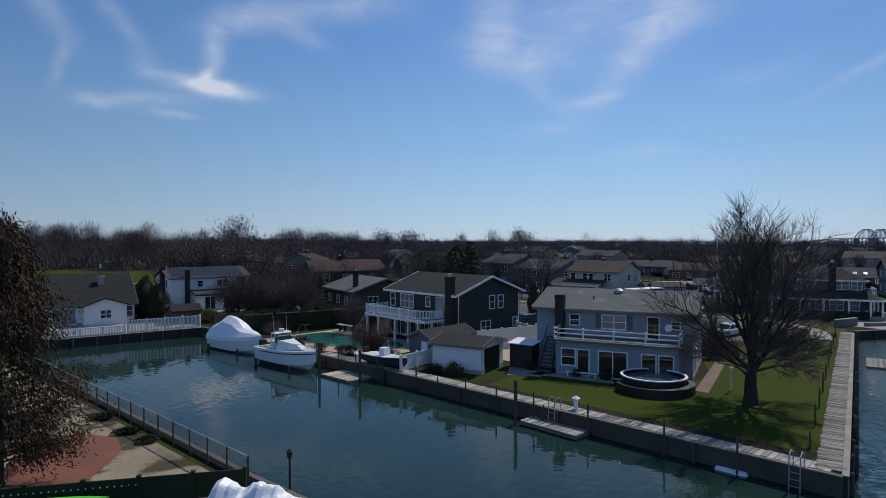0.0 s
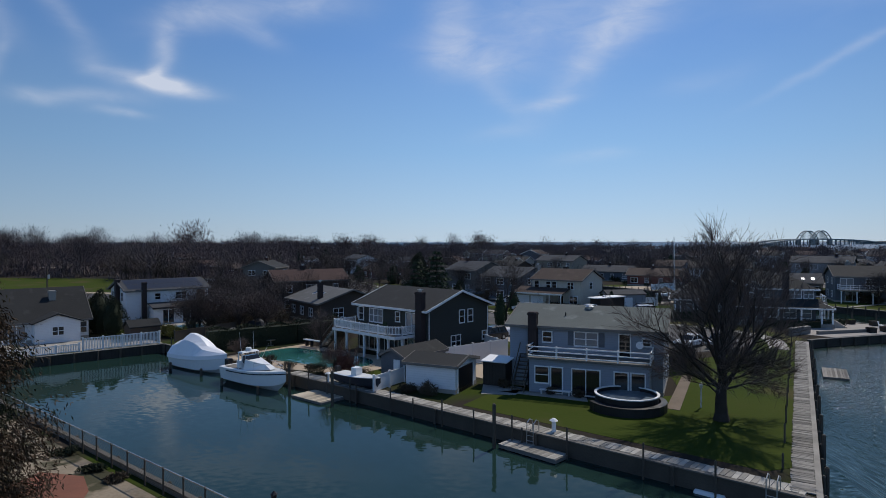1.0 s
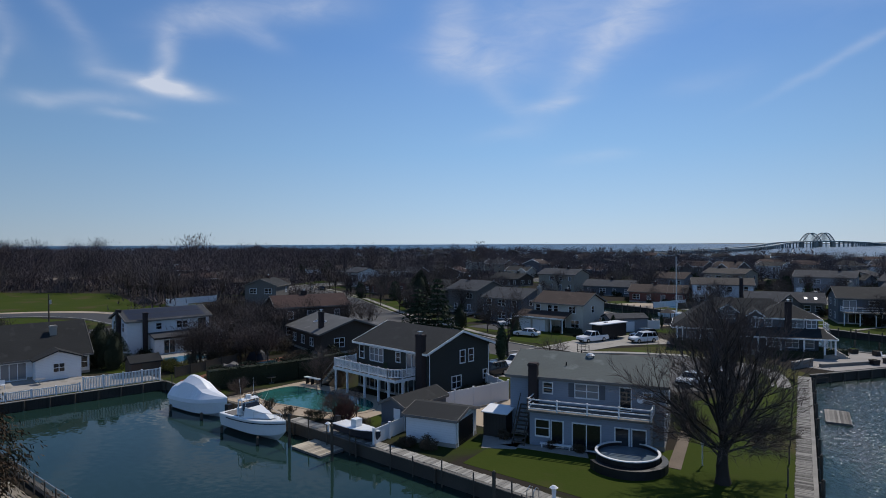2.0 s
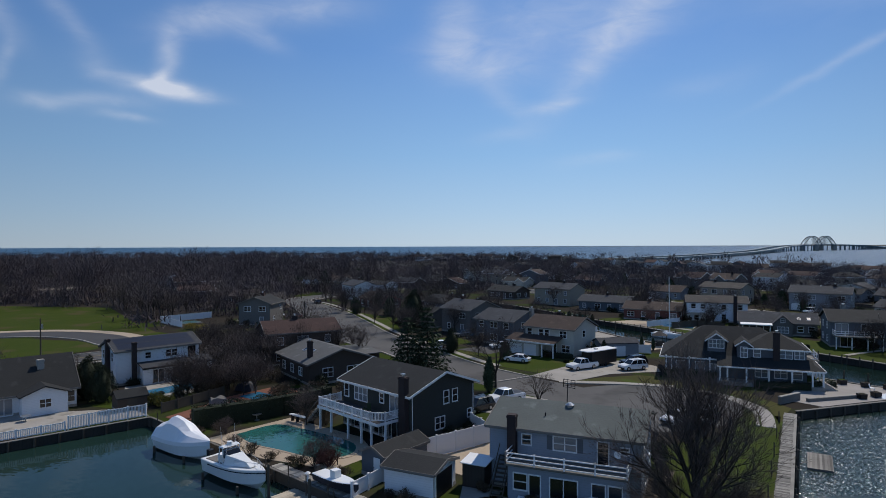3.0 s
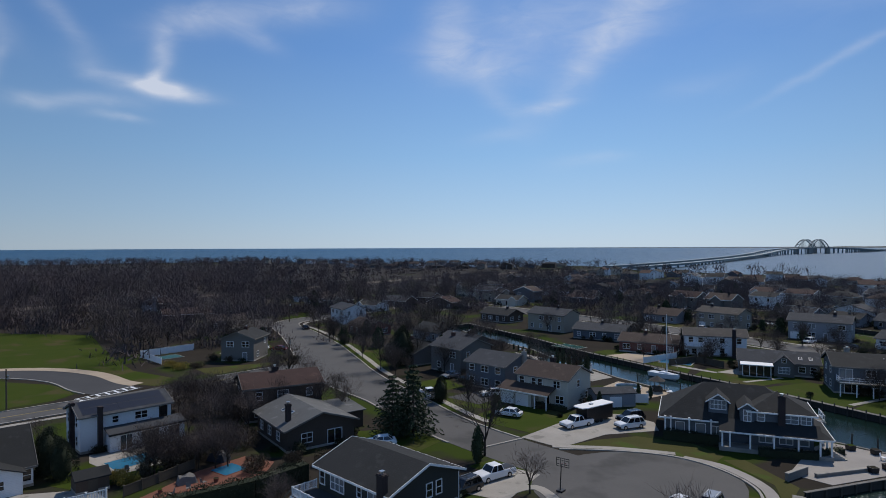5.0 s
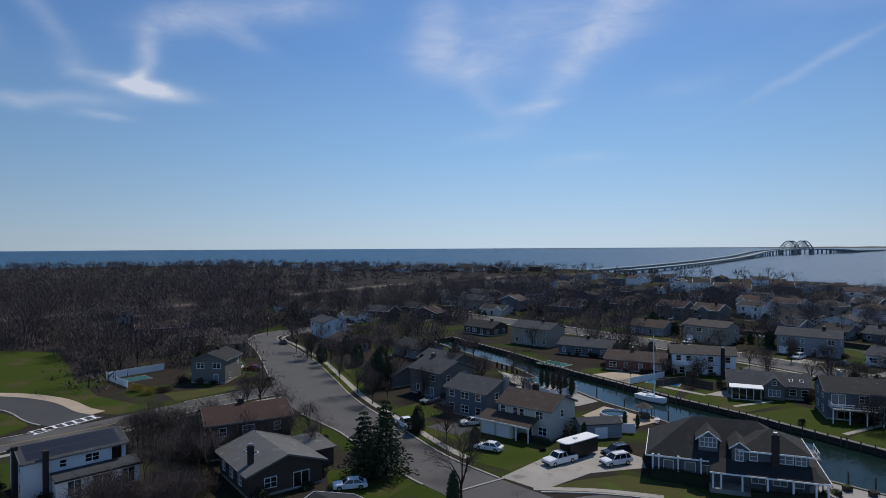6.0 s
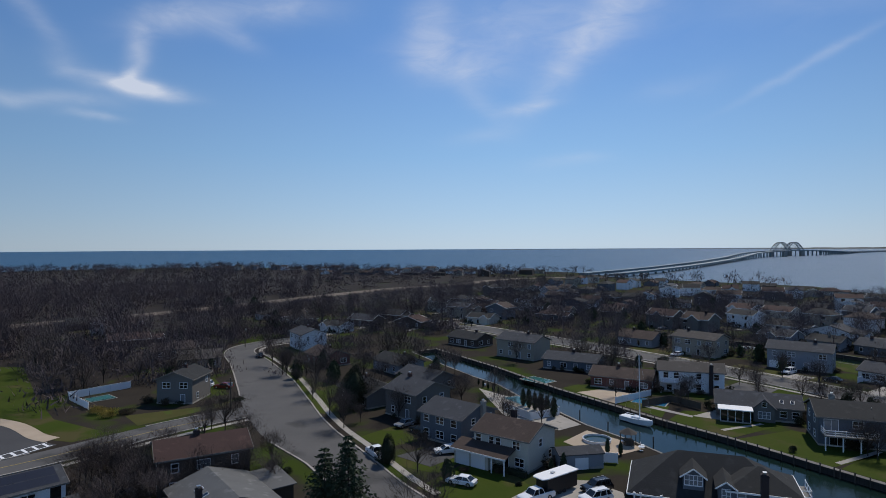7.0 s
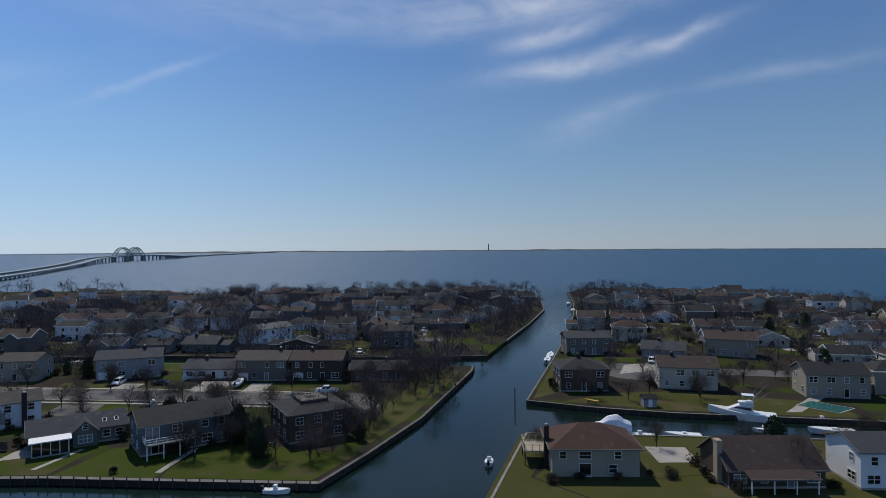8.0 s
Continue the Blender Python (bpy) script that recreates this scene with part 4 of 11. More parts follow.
def walls(house, W, D, eave, rise, mat, ridge="x", base=(0, 0), z0=0.0, name="wall", plinth=True):
    x0, y0 = base
    x1, y1 = x0 + W, y0 + D
    s = Shape()
    s.box(x0, y0, z0 - 0.3, x1, y1, eave)
    if ridge == "x" and rise:
        ym = (y0 + y1) / 2
        s.solid([(x0, y0, eave), (x0, y1, eave), (x0, ym, eave + rise)], [(x1, y0, eave), (x1, y1, eave), (x1, ym, eave + rise)])
    elif ridge == "y" and rise:
        xm = (x0 + x1) / 2
        s.solid([(x0, y0, eave), (x1, y0, eave), (xm, y0, eave + rise)], [(x0, y1, eave), (x1, y1, eave), (xm, y1, eave + rise)])
    part(name, s, mat, house)
    if plinth and z0 == 0:
        p = Shape()
        p.box(x0 - 0.03, y0 - 0.03, -0.3, x1 + 0.03, y1 + 0.03, 0.35)
        part("plinth", p, M_CONCRETE, house)


def roof_shell(s, kind, x0, y0, x1, y1, ze, zr, t):
    """One roof as one closed skin, t thick: ridge along x or y, or hipped."""
    xm, ym = (x0 + x1) / 2, (y0 + y1) / 2
    if kind == "x":
        ring = [(y0, ze), (ym, zr), (y1, ze), (y1, ze + t), (ym, zr + t), (y0, ze + t)]
        return s.solid([(x1, y, z) for y, z in ring], [(x0, y, z) for y, z in ring])
    if kind == "y":
        ring = [(x0, ze), (xm, zr), (x1, ze), (x1, ze + t), (xm, zr + t), (x0, ze + t)]
        return s.solid([(x, y0, z) for x, z in ring], [(x, y1, z) for x, z in ring])
    long_x = x1 - x0 > y1 - y0
    half = (y1 - y0) / 2 if long_x else (x1 - x0) / 2
    a, b = ((x0 + half, ym), (x1 - half, ym)) if long_x else ((xm, y0 + half), (xm, y1 - half))
    i = len(s.v)
    for dz in (0.0, t):
        s.v += [(x0, y0, ze + dz), (x1, y0, ze + dz), (x1, y1, ze + dz), (x0, y1, ze + dz), (*a, zr + dz), (*b, zr + dz)]
    top = [(0, 1, 5, 4), (1, 2, 5), (2, 3, 4, 5), (3, 0, 4)] if long_x else [(0, 1, 4), (1, 2, 5, 4), (2, 3, 5), (3, 0, 4, 5)]
    faces = [tuple(i + 6 + k for k in f) for f in top] + [tuple(i + k for k in f[::-1]) for f in top] + [(i + k, i + (k + 1) % 4, i + 6 + (k + 1) % 4, i + 6 + k) for k in range(4)]
    s.f += faces
    s.m += [0] * len(faces)
    return s


def roof(house, W, D, eave, rise, mat, kind="x", base=(0, 0), over=0.45, trim=M_TIMBER_GREY, thick=0.16):
    """A pitched roof: kind x or y (ridge along it), or hip; with fascia boards."""
    x0, y0 = base[0] - over, base[1] - over
    x1, y1 = base[0] + W + over, base[1] + D + over
    s = Shape()
    drop = rise * over / ((W if kind == "y" else D) / 2)
    ze, zr = eave - drop + 0.05, eave + rise + 0.05
    xm, ym = (x0 + x1) / 2, (y0 + y1) / 2
    roof_shell(s, kind, x0, y0, x1, y1, ze, zr, thick)
    part("roof", s, mat, house)
    if trim:
        zt, boards = thick + 0.012, []
        if kind == "x":
            for y, e in ((y0, -0.03), (y1, 0.03)):
                boards.append(((x0, y + e, ze + 0.04), (x1, y + e, ze + 0.04), 0.05, zt + 0.06))
            for x, e in ((x0, -0.04), (x1, 0.04)):
                for ya in (y0, y1):
                    boards.append(((x + e, ya, ze + thick / 2), (x + e, ym, zr + thick / 2), 0.07, thick + 0.08))
        elif kind == "y":
            for x, e in ((x0, -0.03), (x1, 0.03)):
                boards.append(((x + e, y0, ze + 0.04), (x + e, y1, ze + 0.04), 0.05, zt + 0.06))
            for y, e in ((y0, -0.04), (y1, 0.04)):
                for xa in (x0, x1):
                    boards.append(((xa, y + e, ze + thick / 2), (xm, y + e, zr + thick / 2), 0.07, thick + 0.08))
        else:
            for a, b in (((x0, y0), (x1, y0)), ((x1, y0), (x1, y1)), ((x1, y1), (x0, y1)), ((x0, y1), (x0, y0))):
                boards.append(((a[0], a[1], ze + thick / 2), (b[0], b[1], ze + thick / 2), 0.09, thick + 0.06))
        for a, b, w, h in boards:
            part("fascia", Shape().beam(a, b, w, h), trim, house)


def chimney(house, x, y, z0, z1, w=0.8, d=0.6, mat=M_BRICK, pot=True):
    s = Shape()
    s.box(x - w / 2, y - d / 2, z0, x + w / 2, y + d / 2, z1)
    s.box(x - w / 2 - 0.06, y - d / 2 - 0.06, z1 - 0.25, x + w / 2 + 0.06, y + d / 2 + 0.06, z1 - 0.1)
    ob = part("chimney", s, mat, house)
    if pot:
        c = Shape()
        c.tube((x, y, z1), (x, y, z1 + 0.22), 0.16, 0.16, 8)
        c.box(x - 0.24, y - 0.24, z1 + 0.26, x + 0.24, y + 0.24, z1 + 0.31)
        c.tube((x - 0.14, y, z1 + 0.1), (x - 0.14, y, z1 + 0.28), 0.02, 0.02, 4)
        part("chimney_cap", c, M_METAL, ob, "bright metal chimney cap")


def skylight(house, x, y, z, w, l, tilt, turn=0):
    s = Shape()
    s.box(-w / 2, -l / 2, 0, w / 2, l / 2, 0.14)
    ob = part("skylight", s, M_FRAME, house, m=pose(x, y, z, 0, 0, turn) @ pose(0, 0, 0, tilt, 0, 0))
    g = Shape()
    g.box(-w / 2 + 0.07, -l / 2 + 0.07, 0.13, w / 2 - 0.07, l / 2 - 0.07, 0.155)
    part("pane", g, M_GLASS, ob)


def railing(house, pts, z, h, mat=M_VINYL, gap=0.14, post=1.8, solid=False, rails=2):
    """A railing along a line: separate posts and rails, and thin balusters (none where gap is 0)."""
    rod, up = Shape(), Vector((0, 0, 1))
    pm = Shape().box(-0.06, -0.06, 0, 0.06, 0.06, h + 0.12).mesh("post", mat)
    for a, b in zip(pts, pts[1:]):
        a, b = Vector((*a, z)), Vector((*b, z))
        n = max(1, round((b - a).length / post))
        for k in range(n + 1):
            part("post", pm, None, house, m=Matrix.Translation(a.lerp(b, k / n)))
        for k in range(rails):
            zz = h - k * (h - 0.15) / max(1, rails - 1)
            part("rail", Shape().beam(a + up * zz, b + up * zz, 0.07, 0.09), mat, house)
        if gap:
            n = int((b - a).length / gap)
            for k in range(n):
                p = a.lerp(b, (k + 0.5) / n)
                rod.box(p.x - 0.025, p.y - 0.025, z + 0.12, p.x + 0.025, p.y + 0.025, z + h - 0.03)
        if solid:
            part("panel", Shape().beam(a + up * h * 0.5, b + up * h * 0.5, 0.03, h * 0.75), mat, house)
    if rod.v:
        part("balusters", rod, mat, house, kind="stuff")


def far_house(x, y, turn, W, D, floors, siding, roofing, kind, rng, chim, sparse):
    """A house down the streets: main block, a lower wing or a front gable, pale eaves, windows to the street side."""
    eave, rise = 2.7 * floors + 0.2, rng.uniform(1.6, 2.4)
    form = rng.choice(("wing", "gable", "gable", "plain", "wing"))
    adj = {1: "low single-storey", 2: "two-storey"}[floors]
    extra = {"wing": ", lower side wing", "gable": ", front gable", "plain": ""}[form]
    th = thing("house", f"{adj} {siding} sided house, {roofing} shingle roof{extra}", "house", placed(x, y, GROUND, turn), "houses of the neighbourhood")
    wall, trim = Shape(), Shape()

    def block(name, x0, y0, x1, y1, e, r, ridge, over=0.4):
        wall.box(x0, y0, -0.3, x1, y1, e)
        xm, ym = (x0 + x1) / 2, (y0 + y1) / 2
        a0, b0, a1, b1 = x0 - over, y0 - over, x1 + over, y1 + over
        if ridge == "x":
            wall.solid([(x0, y0, e), (x0, y1, e), (x0, ym, e + r)], [(x1, y0, e), (x1, y1, e), (x1, ym, e + r)])
            ze, zr = e - r * over / (ym - y0) + 0.04, e + r + 0.04
            rakes = [((a, b, ze), (a, ym, zr)) for a in (a0, a1) for b in (b0, b1)]
            eaves = [((a0, b, ze), (a1, b, ze)) for b in (b0, b1)]
        elif ridge == "y":
            wall.solid([(x0, y0, e), (x1, y0, e), (xm, y0, e + r)], [(x0, y1, e), (x1, y1, e), (xm, y1, e + r)])
            ze, zr = e - r * over / (xm - x0) + 0.04, e + r + 0.04
            rakes = [((a, b, ze), (xm, b, zr)) for a in (a0, a1) for b in (b0, b1)]
            eaves = [((a, b0, ze), (a, b1, ze)) for a in (a0, a1)]
        else:
            ze, zr = e + 0.02, e + r
            rakes, eaves = [], [((a0, b0, ze), (a1, b0, ze)), ((a1, b0, ze), (a1, b1, ze)), ((a1, b1, ze), (a0, b1, ze)), ((a0, b1, ze), (a0, b0, ze))]
        part(name, roof_shell(Shape(), ridge, a0, b0, a1, b1, ze, zr, 0.14), ROOFING[roofing], th)
        for a, b in rakes + eaves:
            trim.beam((a[0], a[1], a[2] + 0.06), (b[0], b[1], b[2] + 0.06), 0.1, 0.26)

    block("roof", 0, 0, W, D, eave, rise, kind)
    if form == "wing":
        w, side = rng.uniform(3.6, 5.2), rng.choice((0, 1))
        x0 = W - 0.02 if side else -w + 0.02
        block("wing_roof", x0, 1.2, x0 + w, D - 1.0, min(eave - 0.3, 2.5 if rng.random() < 0.7 else 5.0), 1.2, "x", 0.3)
    elif form == "gable" and kind != "y":
        w = rng.uniform(3.6, 5.0)
        x0 = rng.uniform(0.4, W - w - 0.4)
        block("gable_roof", x0, -rng.uniform(0.8, 2.2), x0 + w, D * 0.5, eave - 0.1, min(rise * 0.86, w * 0.36), "y", 0.3)
    part("wall", wall, SIDING[siding], th)
    far_off, pale = math.hypot(x, y), rng.random() < 0.6
    if far_off < 520:
        part("eaves_trim", trim, M_WHITE if pale else M_TIMBER_GREY, th, kind="stuff")
    for f in range(floors):
        n = max(2, int(W / (5.5 if sparse else 3.6))) if far_off < 480 else 1
        for k in range(n):
            if form == "gable" and rng.random() < 0.2:
                continue
            u = W * (k + 0.5) / n + rng.uniform(-0.3, 0.3)
            if f == 0 and k == n // 2:
                add_window(th, "front", u, 0.15, 1.0, 2.05, W, D, 1, rng.random() < 0.5, "door", simple=True)
                continue
            big = rng.random() < 0.35
            add_window(th, "front", u, 0.95 + 2.7 * f, 1.8 if big else 0.95, 1.25, W, D, 2 if big else 1, rng.random() < 0.35, simple=True)
        if not sparse:
            add_window(th, "left", D * 0.5 + rng.uniform(-1.5, 1.5), 0.95 + 2.7 * f, 0.95, 1.25, W, D, 1, False, simple=True)
    if chim:
        chimney(th, W * rng.uniform(0.2, 0.8), D * 0.5 + rng.uniform(-0.8, 0.8), eave - 0.2, eave + rise + 0.9, 0.8, 0.6, rng.choice((M_BRICK, M_FLUE_DARK, M_CONCRETE)), False)
    return th


def plain_house(x, y, turn, W, D, floors, siding, roofing, kind="x", label="", rise=None, chim=True, seed=0, garage=False, z=GROUND, far=False, sparse=False):
    """A house for the streets beyond: walls, pitched roof, windows on all sides, door, chimney."""
    if far:
        return far_house(x, y, turn, W, D, floors, siding, roofing, kind, random.Random(seed), chim, sparse)
    rng = random.Random(seed)
    eave = 2.75 * floors + 0.2
    rise = rise if rise is not None else rng.uniform(1.5, 2.1)
    adj = {1: "low single-storey", 2: "two-storey"}[floors]
    th = thing("house", label or f"{adj} {siding} sided house with {roofing} shingle roof", "house", placed(x, y, z, turn), "houses of the neighbourhood")
    walls(th, W, D, eave, rise if kind != "hip" else 0, SIDING[siding], "x" if kind == "hip" else kind)
    roof(th, W, D, eave, rise, ROOFING[roofing], kind)
    for f in range(floors):
        zw = 0.95 + 2.75 * f
        for side, ln in (("front", W), ("right", D), ("left", D), ("back", W)):
            n = max(2, int(ln / 3.4))
            for k in range(n):
                if rng.random() < (0.12 if side in ("front", "back") else 0.3):
                    continue
                u = ln * (k + 0.5) / n + rng.uniform(-0.25, 0.25)
                if f == 0 and side == "front" and k == n // 2:
                    add_window(th, side, u, 0.15, 1.0, 2.05, W, D, 1, rng.random() < 0.5, "door")
                    continue
                big = rng.random() < 0.3
                add_window(th, side, u, zw, 1.8 if big else 0.95, 1.25, W, D, 2 if big else 1, rng.random() < 0.35)
    if garage:
        s = Shape()
        s.box(0.6, -0.04, 0.02, 3.4, 0.0, 2.15)
        for k in range(3):
            s.box(0.62, -0.055, 0.5 + k * 0.52, 3.38, -0.04, 0.53 + k * 0.52)
        part("garage_door", s, M_WHITE, th)
    if chim:
        side = rng.choice((0, 1))
        chimney(th, W * rng.uniform(0.2, 0.8), D * 0.5 if kind != "y" else D * rng.uniform(0.3, 0.7), eave - 0.2, eave + rise + 0.9, 0.9, 0.6, M_BRICK if side else M_FLUE_DARK)
    return th

# ---------------------------------------------------------------- plants


def array_mesh(name, verts, faces, mat):
    """A mesh from arrays: faces all of one size."""
    me = bpy.data.meshes.new(name)
    nv, (nf, k) = len(verts), faces.shape
    me.vertices.add(nv), me.loops.add(nf * k), me.polygons.add(nf)
    me.vertices.foreach_set("co", np.asarray(verts, np.float32).ravel())
    me.loops.foreach_set("vertex_index", np.asarray(faces, np.int32).ravel())
    me.polygons.foreach_set("loop_start", np.arange(0, nf * k, k, dtype=np.int32))
    me.update(calc_edges=True)
    me.materials.append(mat)
    return me


def branch_arrays(segs, sides):
    """Tapered open tubes for segments (x0 y0 z0 x1 y1 z1 r0 r1)."""
    s = np.asarray(segs, float)
    a, b = s[:, 0:3], s[:, 3:6]
    d = b - a
    d /= np.linalg.norm(d, axis=1, keepdims=True) + 1e-9
    ref = np.where(np.abs(d[:, 2:3]) < 0.9, np.array([[0, 0, 1.0]]), np.array([[1.0, 0, 0]]))
    u = np.cross(d, ref)
    u /= np.linalg.norm(u, axis=1, keepdims=True) + 1e-9
    w = np.cross(u, d)
    n = len(s)
    ang = 2 * np.pi * np.arange(sides) / sides
    off = np.cos(ang)[None, :, None] * u[:, None, :] + np.sin(ang)[None, :, None] * w[:, None, :]
    va = a[:, None, :] + off * s[:, 6][:, None, None]
    vb = b[:, None, :] + off * s[:, 7][:, None, None]
    verts = np.concatenate([va, vb], 1).reshape(-1, 3)
    k = np.arange(sides)
    quad = np.stack([k, (k + 1) % sides, sides + (k + 1) % sides, sides + k], 1)
    faces = (np.arange(n)[:, None, None] * 2 * sides + quad[None]).reshape(-1, 4)
    return verts, faces


def ribbon_arrays(segs, seed=0):
    """Thin twigs as single tapered blades, each turned its own way."""
    s = np.asarray(segs, float)
    rng = np.random.default_rng(seed)
    a, b = s[:, 0:3], s[:, 3:6]
    w = np.cross(b - a, rng.normal(0, 1, (len(s), 3)))
    w /= np.linalg.norm(w, axis=1, keepdims=True) + 1e-9
    ra, rb = s[:, 6:7] * 1.25, s[:, 7:8] * 1.25
    v = np.stack([a - w * ra, a + w * ra, b + w * rb, b - w * rb], 1).reshape(-1, 3)
    return v, np.arange(4 * len(s)).reshape(-1, 4)


def grow(rng, height, stems=3, fork=0.2, spread=0.5, levels=5, kids=3, shrink=0.68, r0=None, droop=0.0, twigs=4):
    """Segments of a leafless tree, thick ones and thin ones apart."""
    thick, thin = [], []
    r0 = r0 or height * 0.017

    def limb(p, d, length, r, lev):
        steps = 3 if lev < 3 else 2
        for i in range(steps):
            d = (d + Vector((rng.gauss(0, 0.10), rng.gauss(0, 0.10), rng.gauss(0.04 if lev < 4 else -droop, 0.06)))).normalized()
            q = p + d * (length / steps)
            ra, rb = r * (1 - 0.45 * i / steps), r * (1 - 0.45 * (i + 1) / steps)
            (thick if lev < 3 else thin).append((*p, *q, ra, rb))
            p = q
            if lev < levels and (i > 0 or lev > 1):
                n = kids if i == steps - 1 else (1 if lev < 3 else 2)
                for _ in range(n):
                    tilt, turn = rng.uniform(0.35, 1.0) * spread * 1.3, rng.uniform(0, 2 * math.pi)
                    side = d.orthogonal().normalized()
                    side.rotate(Matrix.Rotation(turn, 3, d))
                    nd = (d * math.cos(tilt) + side * math.sin(tilt))
                    nd.z += 0.10 if lev < 3 else 0.03
                    limb(p, nd.normalized(), length * shrink * rng.uniform(0.75, 1.15), rb * rng.uniform(0.5, 0.72), lev + 1)
        if lev >= levels:
            for _ in range(twigs):
                nd = (d + Vector((rng.gauss(0, 0.5), rng.gauss(0, 0.5), rng.gauss(0.1, 0.35)))).normalized()
                thin.append((*p, *(p + nd * length * rng.uniform(0.5, 1.1)), r * 0.5, 0.004))

    top = Vector((0, 0, height * fork))
    thick.append((0, 0, -0.2, 0, 0, height * fork * 0.4, r0 * 1.35, r0 * 1.02))
    thick.append((0, 0, height * fork * 0.4, *top, r0 * 1.02, r0 * 0.95))
    for k in range(stems):
        turn = 2 * math.pi * (k + rng.uniform(-0.25, 0.25)) / stems
        tilt = spread * rng.uniform(0.35, 0.85)
        d = Vector((math.sin(tilt) * math.cos(turn), math.sin(tilt) * math.sin(turn), math.cos(tilt)))
        limb(top, d, height * 0.30 * rng.uniform(0.85, 1.15), r0 * 0.72, 1)
    return thick, thin


def fit_height(segs_a, segs_b, height):
    top = max(max(s[2], s[5]) for s in segs_a + segs_b)
    k = height / top
    scale = np.array([k, k, k, k, k, k, 1, 1])
    return np.asarray(segs_a) * scale, np.asarray(segs_b) * scale


def tree_meshes(seed, height, sides=(6, 3), twig=1.0, fuzz=0, **kw):
    thick, thin = grow(random.Random(seed), height, **kw)
    thick, thin = fit_height(thick, thin, height)
    thin[:, 6:8] *= twig
    if fuzz:        # the finest twigs
        r = np.random.default_rng(seed)
        ends = thin[r.integers(0, len(thin), fuzz)]
        d = (ends[:, 3:6] - ends[:, 0:3])
        d = d / (np.linalg.norm(d, axis=1, keepdims=True) + 1e-9) + r.normal(0, 0.45, (fuzz, 3)) + np.array([0, 0, 0.2])
        tip = ends[:, 3:6] + d * height * 0.06 * r.uniform(0.5, 1.2, (fuzz, 1))
        thin = np.concatenate([thin, np.concatenate([ends[:, 3:6], tip, np.full((fuzz, 1), 0.012 * twig), np.full((fuzz, 1), 0.005 * twig)], 1)])
    return (array_mesh("trunk", *branch_arrays(thick, sides[0]), M_BARK), array_mesh("crown", *ribbon_arrays(thin, seed), M_TWIG))


def plant_tree(meshes, x, y, turn=0, scale=1.0, label="bare deciduous tree with fine brown twigs", group="bare street trees", z=GROUND):
    th = thing("tree", label, "tree", placed(x, y, z, turn) @ Matrix.Diagonal((scale, scale, scale, 1)), group)
    part("trunk", meshes[0], None, th), part("crown", meshes[1], None, th)
    return th


def leaf_arrays(rng, centres, normals, length, width, jitter=0.6):
    """One thin diamond leaf or spray at each centre, pointing roughly along its normal."""
    n = len(centres)
    d = normals + rng.normal(0, jitter, (n, 3))
    d /= np.linalg.norm(d, axis=1, keepdims=True) + 1e-9
    s = np.cross(d, rng.normal(0, 1, (n, 3)))
    s /= np.linalg.norm(s, axis=1, keepdims=True) + 1e-9
    ln = length * rng.uniform(0.6, 1.4, (n, 1))
    wd = width * rng.uniform(0.6, 1.4, (n, 1))
    v = np.stack([centres - d * ln * 0.5, centres + s * wd * 0.5, centres + d * ln * 0.5, centres - s * wd * 0.5], 1).reshape(-1, 3)
    return v, np.arange(4 * n).reshape(-1, 4)


def shell(rng, n, rx, ry, rz, lumps=9, lump=0.35, cz=0.0, inner=0.55):
    """Points in the outer part of a lumpy, flattened ball, with outward directions."""
    d = rng.normal(0, 1, (n, 3))
    d /= np.linalg.norm(d, axis=1, keepdims=True)
    r = np.ones(n)
    for _ in range(lumps):
        c = rng.normal(0, 1, 3)
        c /= np.linalg.norm(c)
        r += lump * rng.uniform(-0.7, 1.0) * np.exp(-((d - c) ** 2).sum(1) * 5)
    r *= rng.uniform(inner, 1.0, n) ** 0.5
    p = d * r[:, None] * np.array([rx, ry, rz])
    p[:, 2] = np.maximum(p[:, 2] + cz, 0.02)
    return p, d


def shrub(x, y, rx, ry, h, mat, label, seed, n=1500, leaf=0.28, name="shrub", category="shrub", turn=0, group="", z=GROUND, stemmed=True):
    rng = np.random.default_rng(seed)
    ps, ds = [], []
    for k in range(6):
        a, o, e = rng.uniform(0, 6.28), rng.uniform(0.2, 0.62), rng.uniform(0.42, 0.68)
        q, dd = shell(rng, n // 6, rx * e, ry * e, h * 0.42 * rng.uniform(0.6, 1.15), cz=h * rng.uniform(0.3, 0.55), inner=0.1)
        ps.append(q + np.array([rx * o * math.cos(a), ry * o * math.sin(a), 0])), ds.append(dd)
    p, d = np.concatenate(ps), np.concatenate(ds)
    v, f = leaf_arrays(rng, p, d, leaf, leaf * 0.30)
    if not stemmed:
        ob = new(name, array_mesh(name, v, f, mat))
        ob.matrix_world = placed(x, y, z, turn)
        return tagged(ob, label, category, group)
    th = thing(name, label, category, placed(x, y, z, turn), group)
    part("crown", array_mesh("crown", v, f, mat), None, th)
    stems = []
    r2 = random.Random(seed)
    for k in range(7):
        a = r2.uniform(0, 6.28)
        stems.append((0, 0, -0.1, rx * 0.6 * math.cos(a), ry * 0.6 * math.sin(a), h * 0.7, 0.05, 0.02))
    part("stem", array_mesh("stem", *branch_arrays(stems, 4), M_BARK), None, th)
    return th


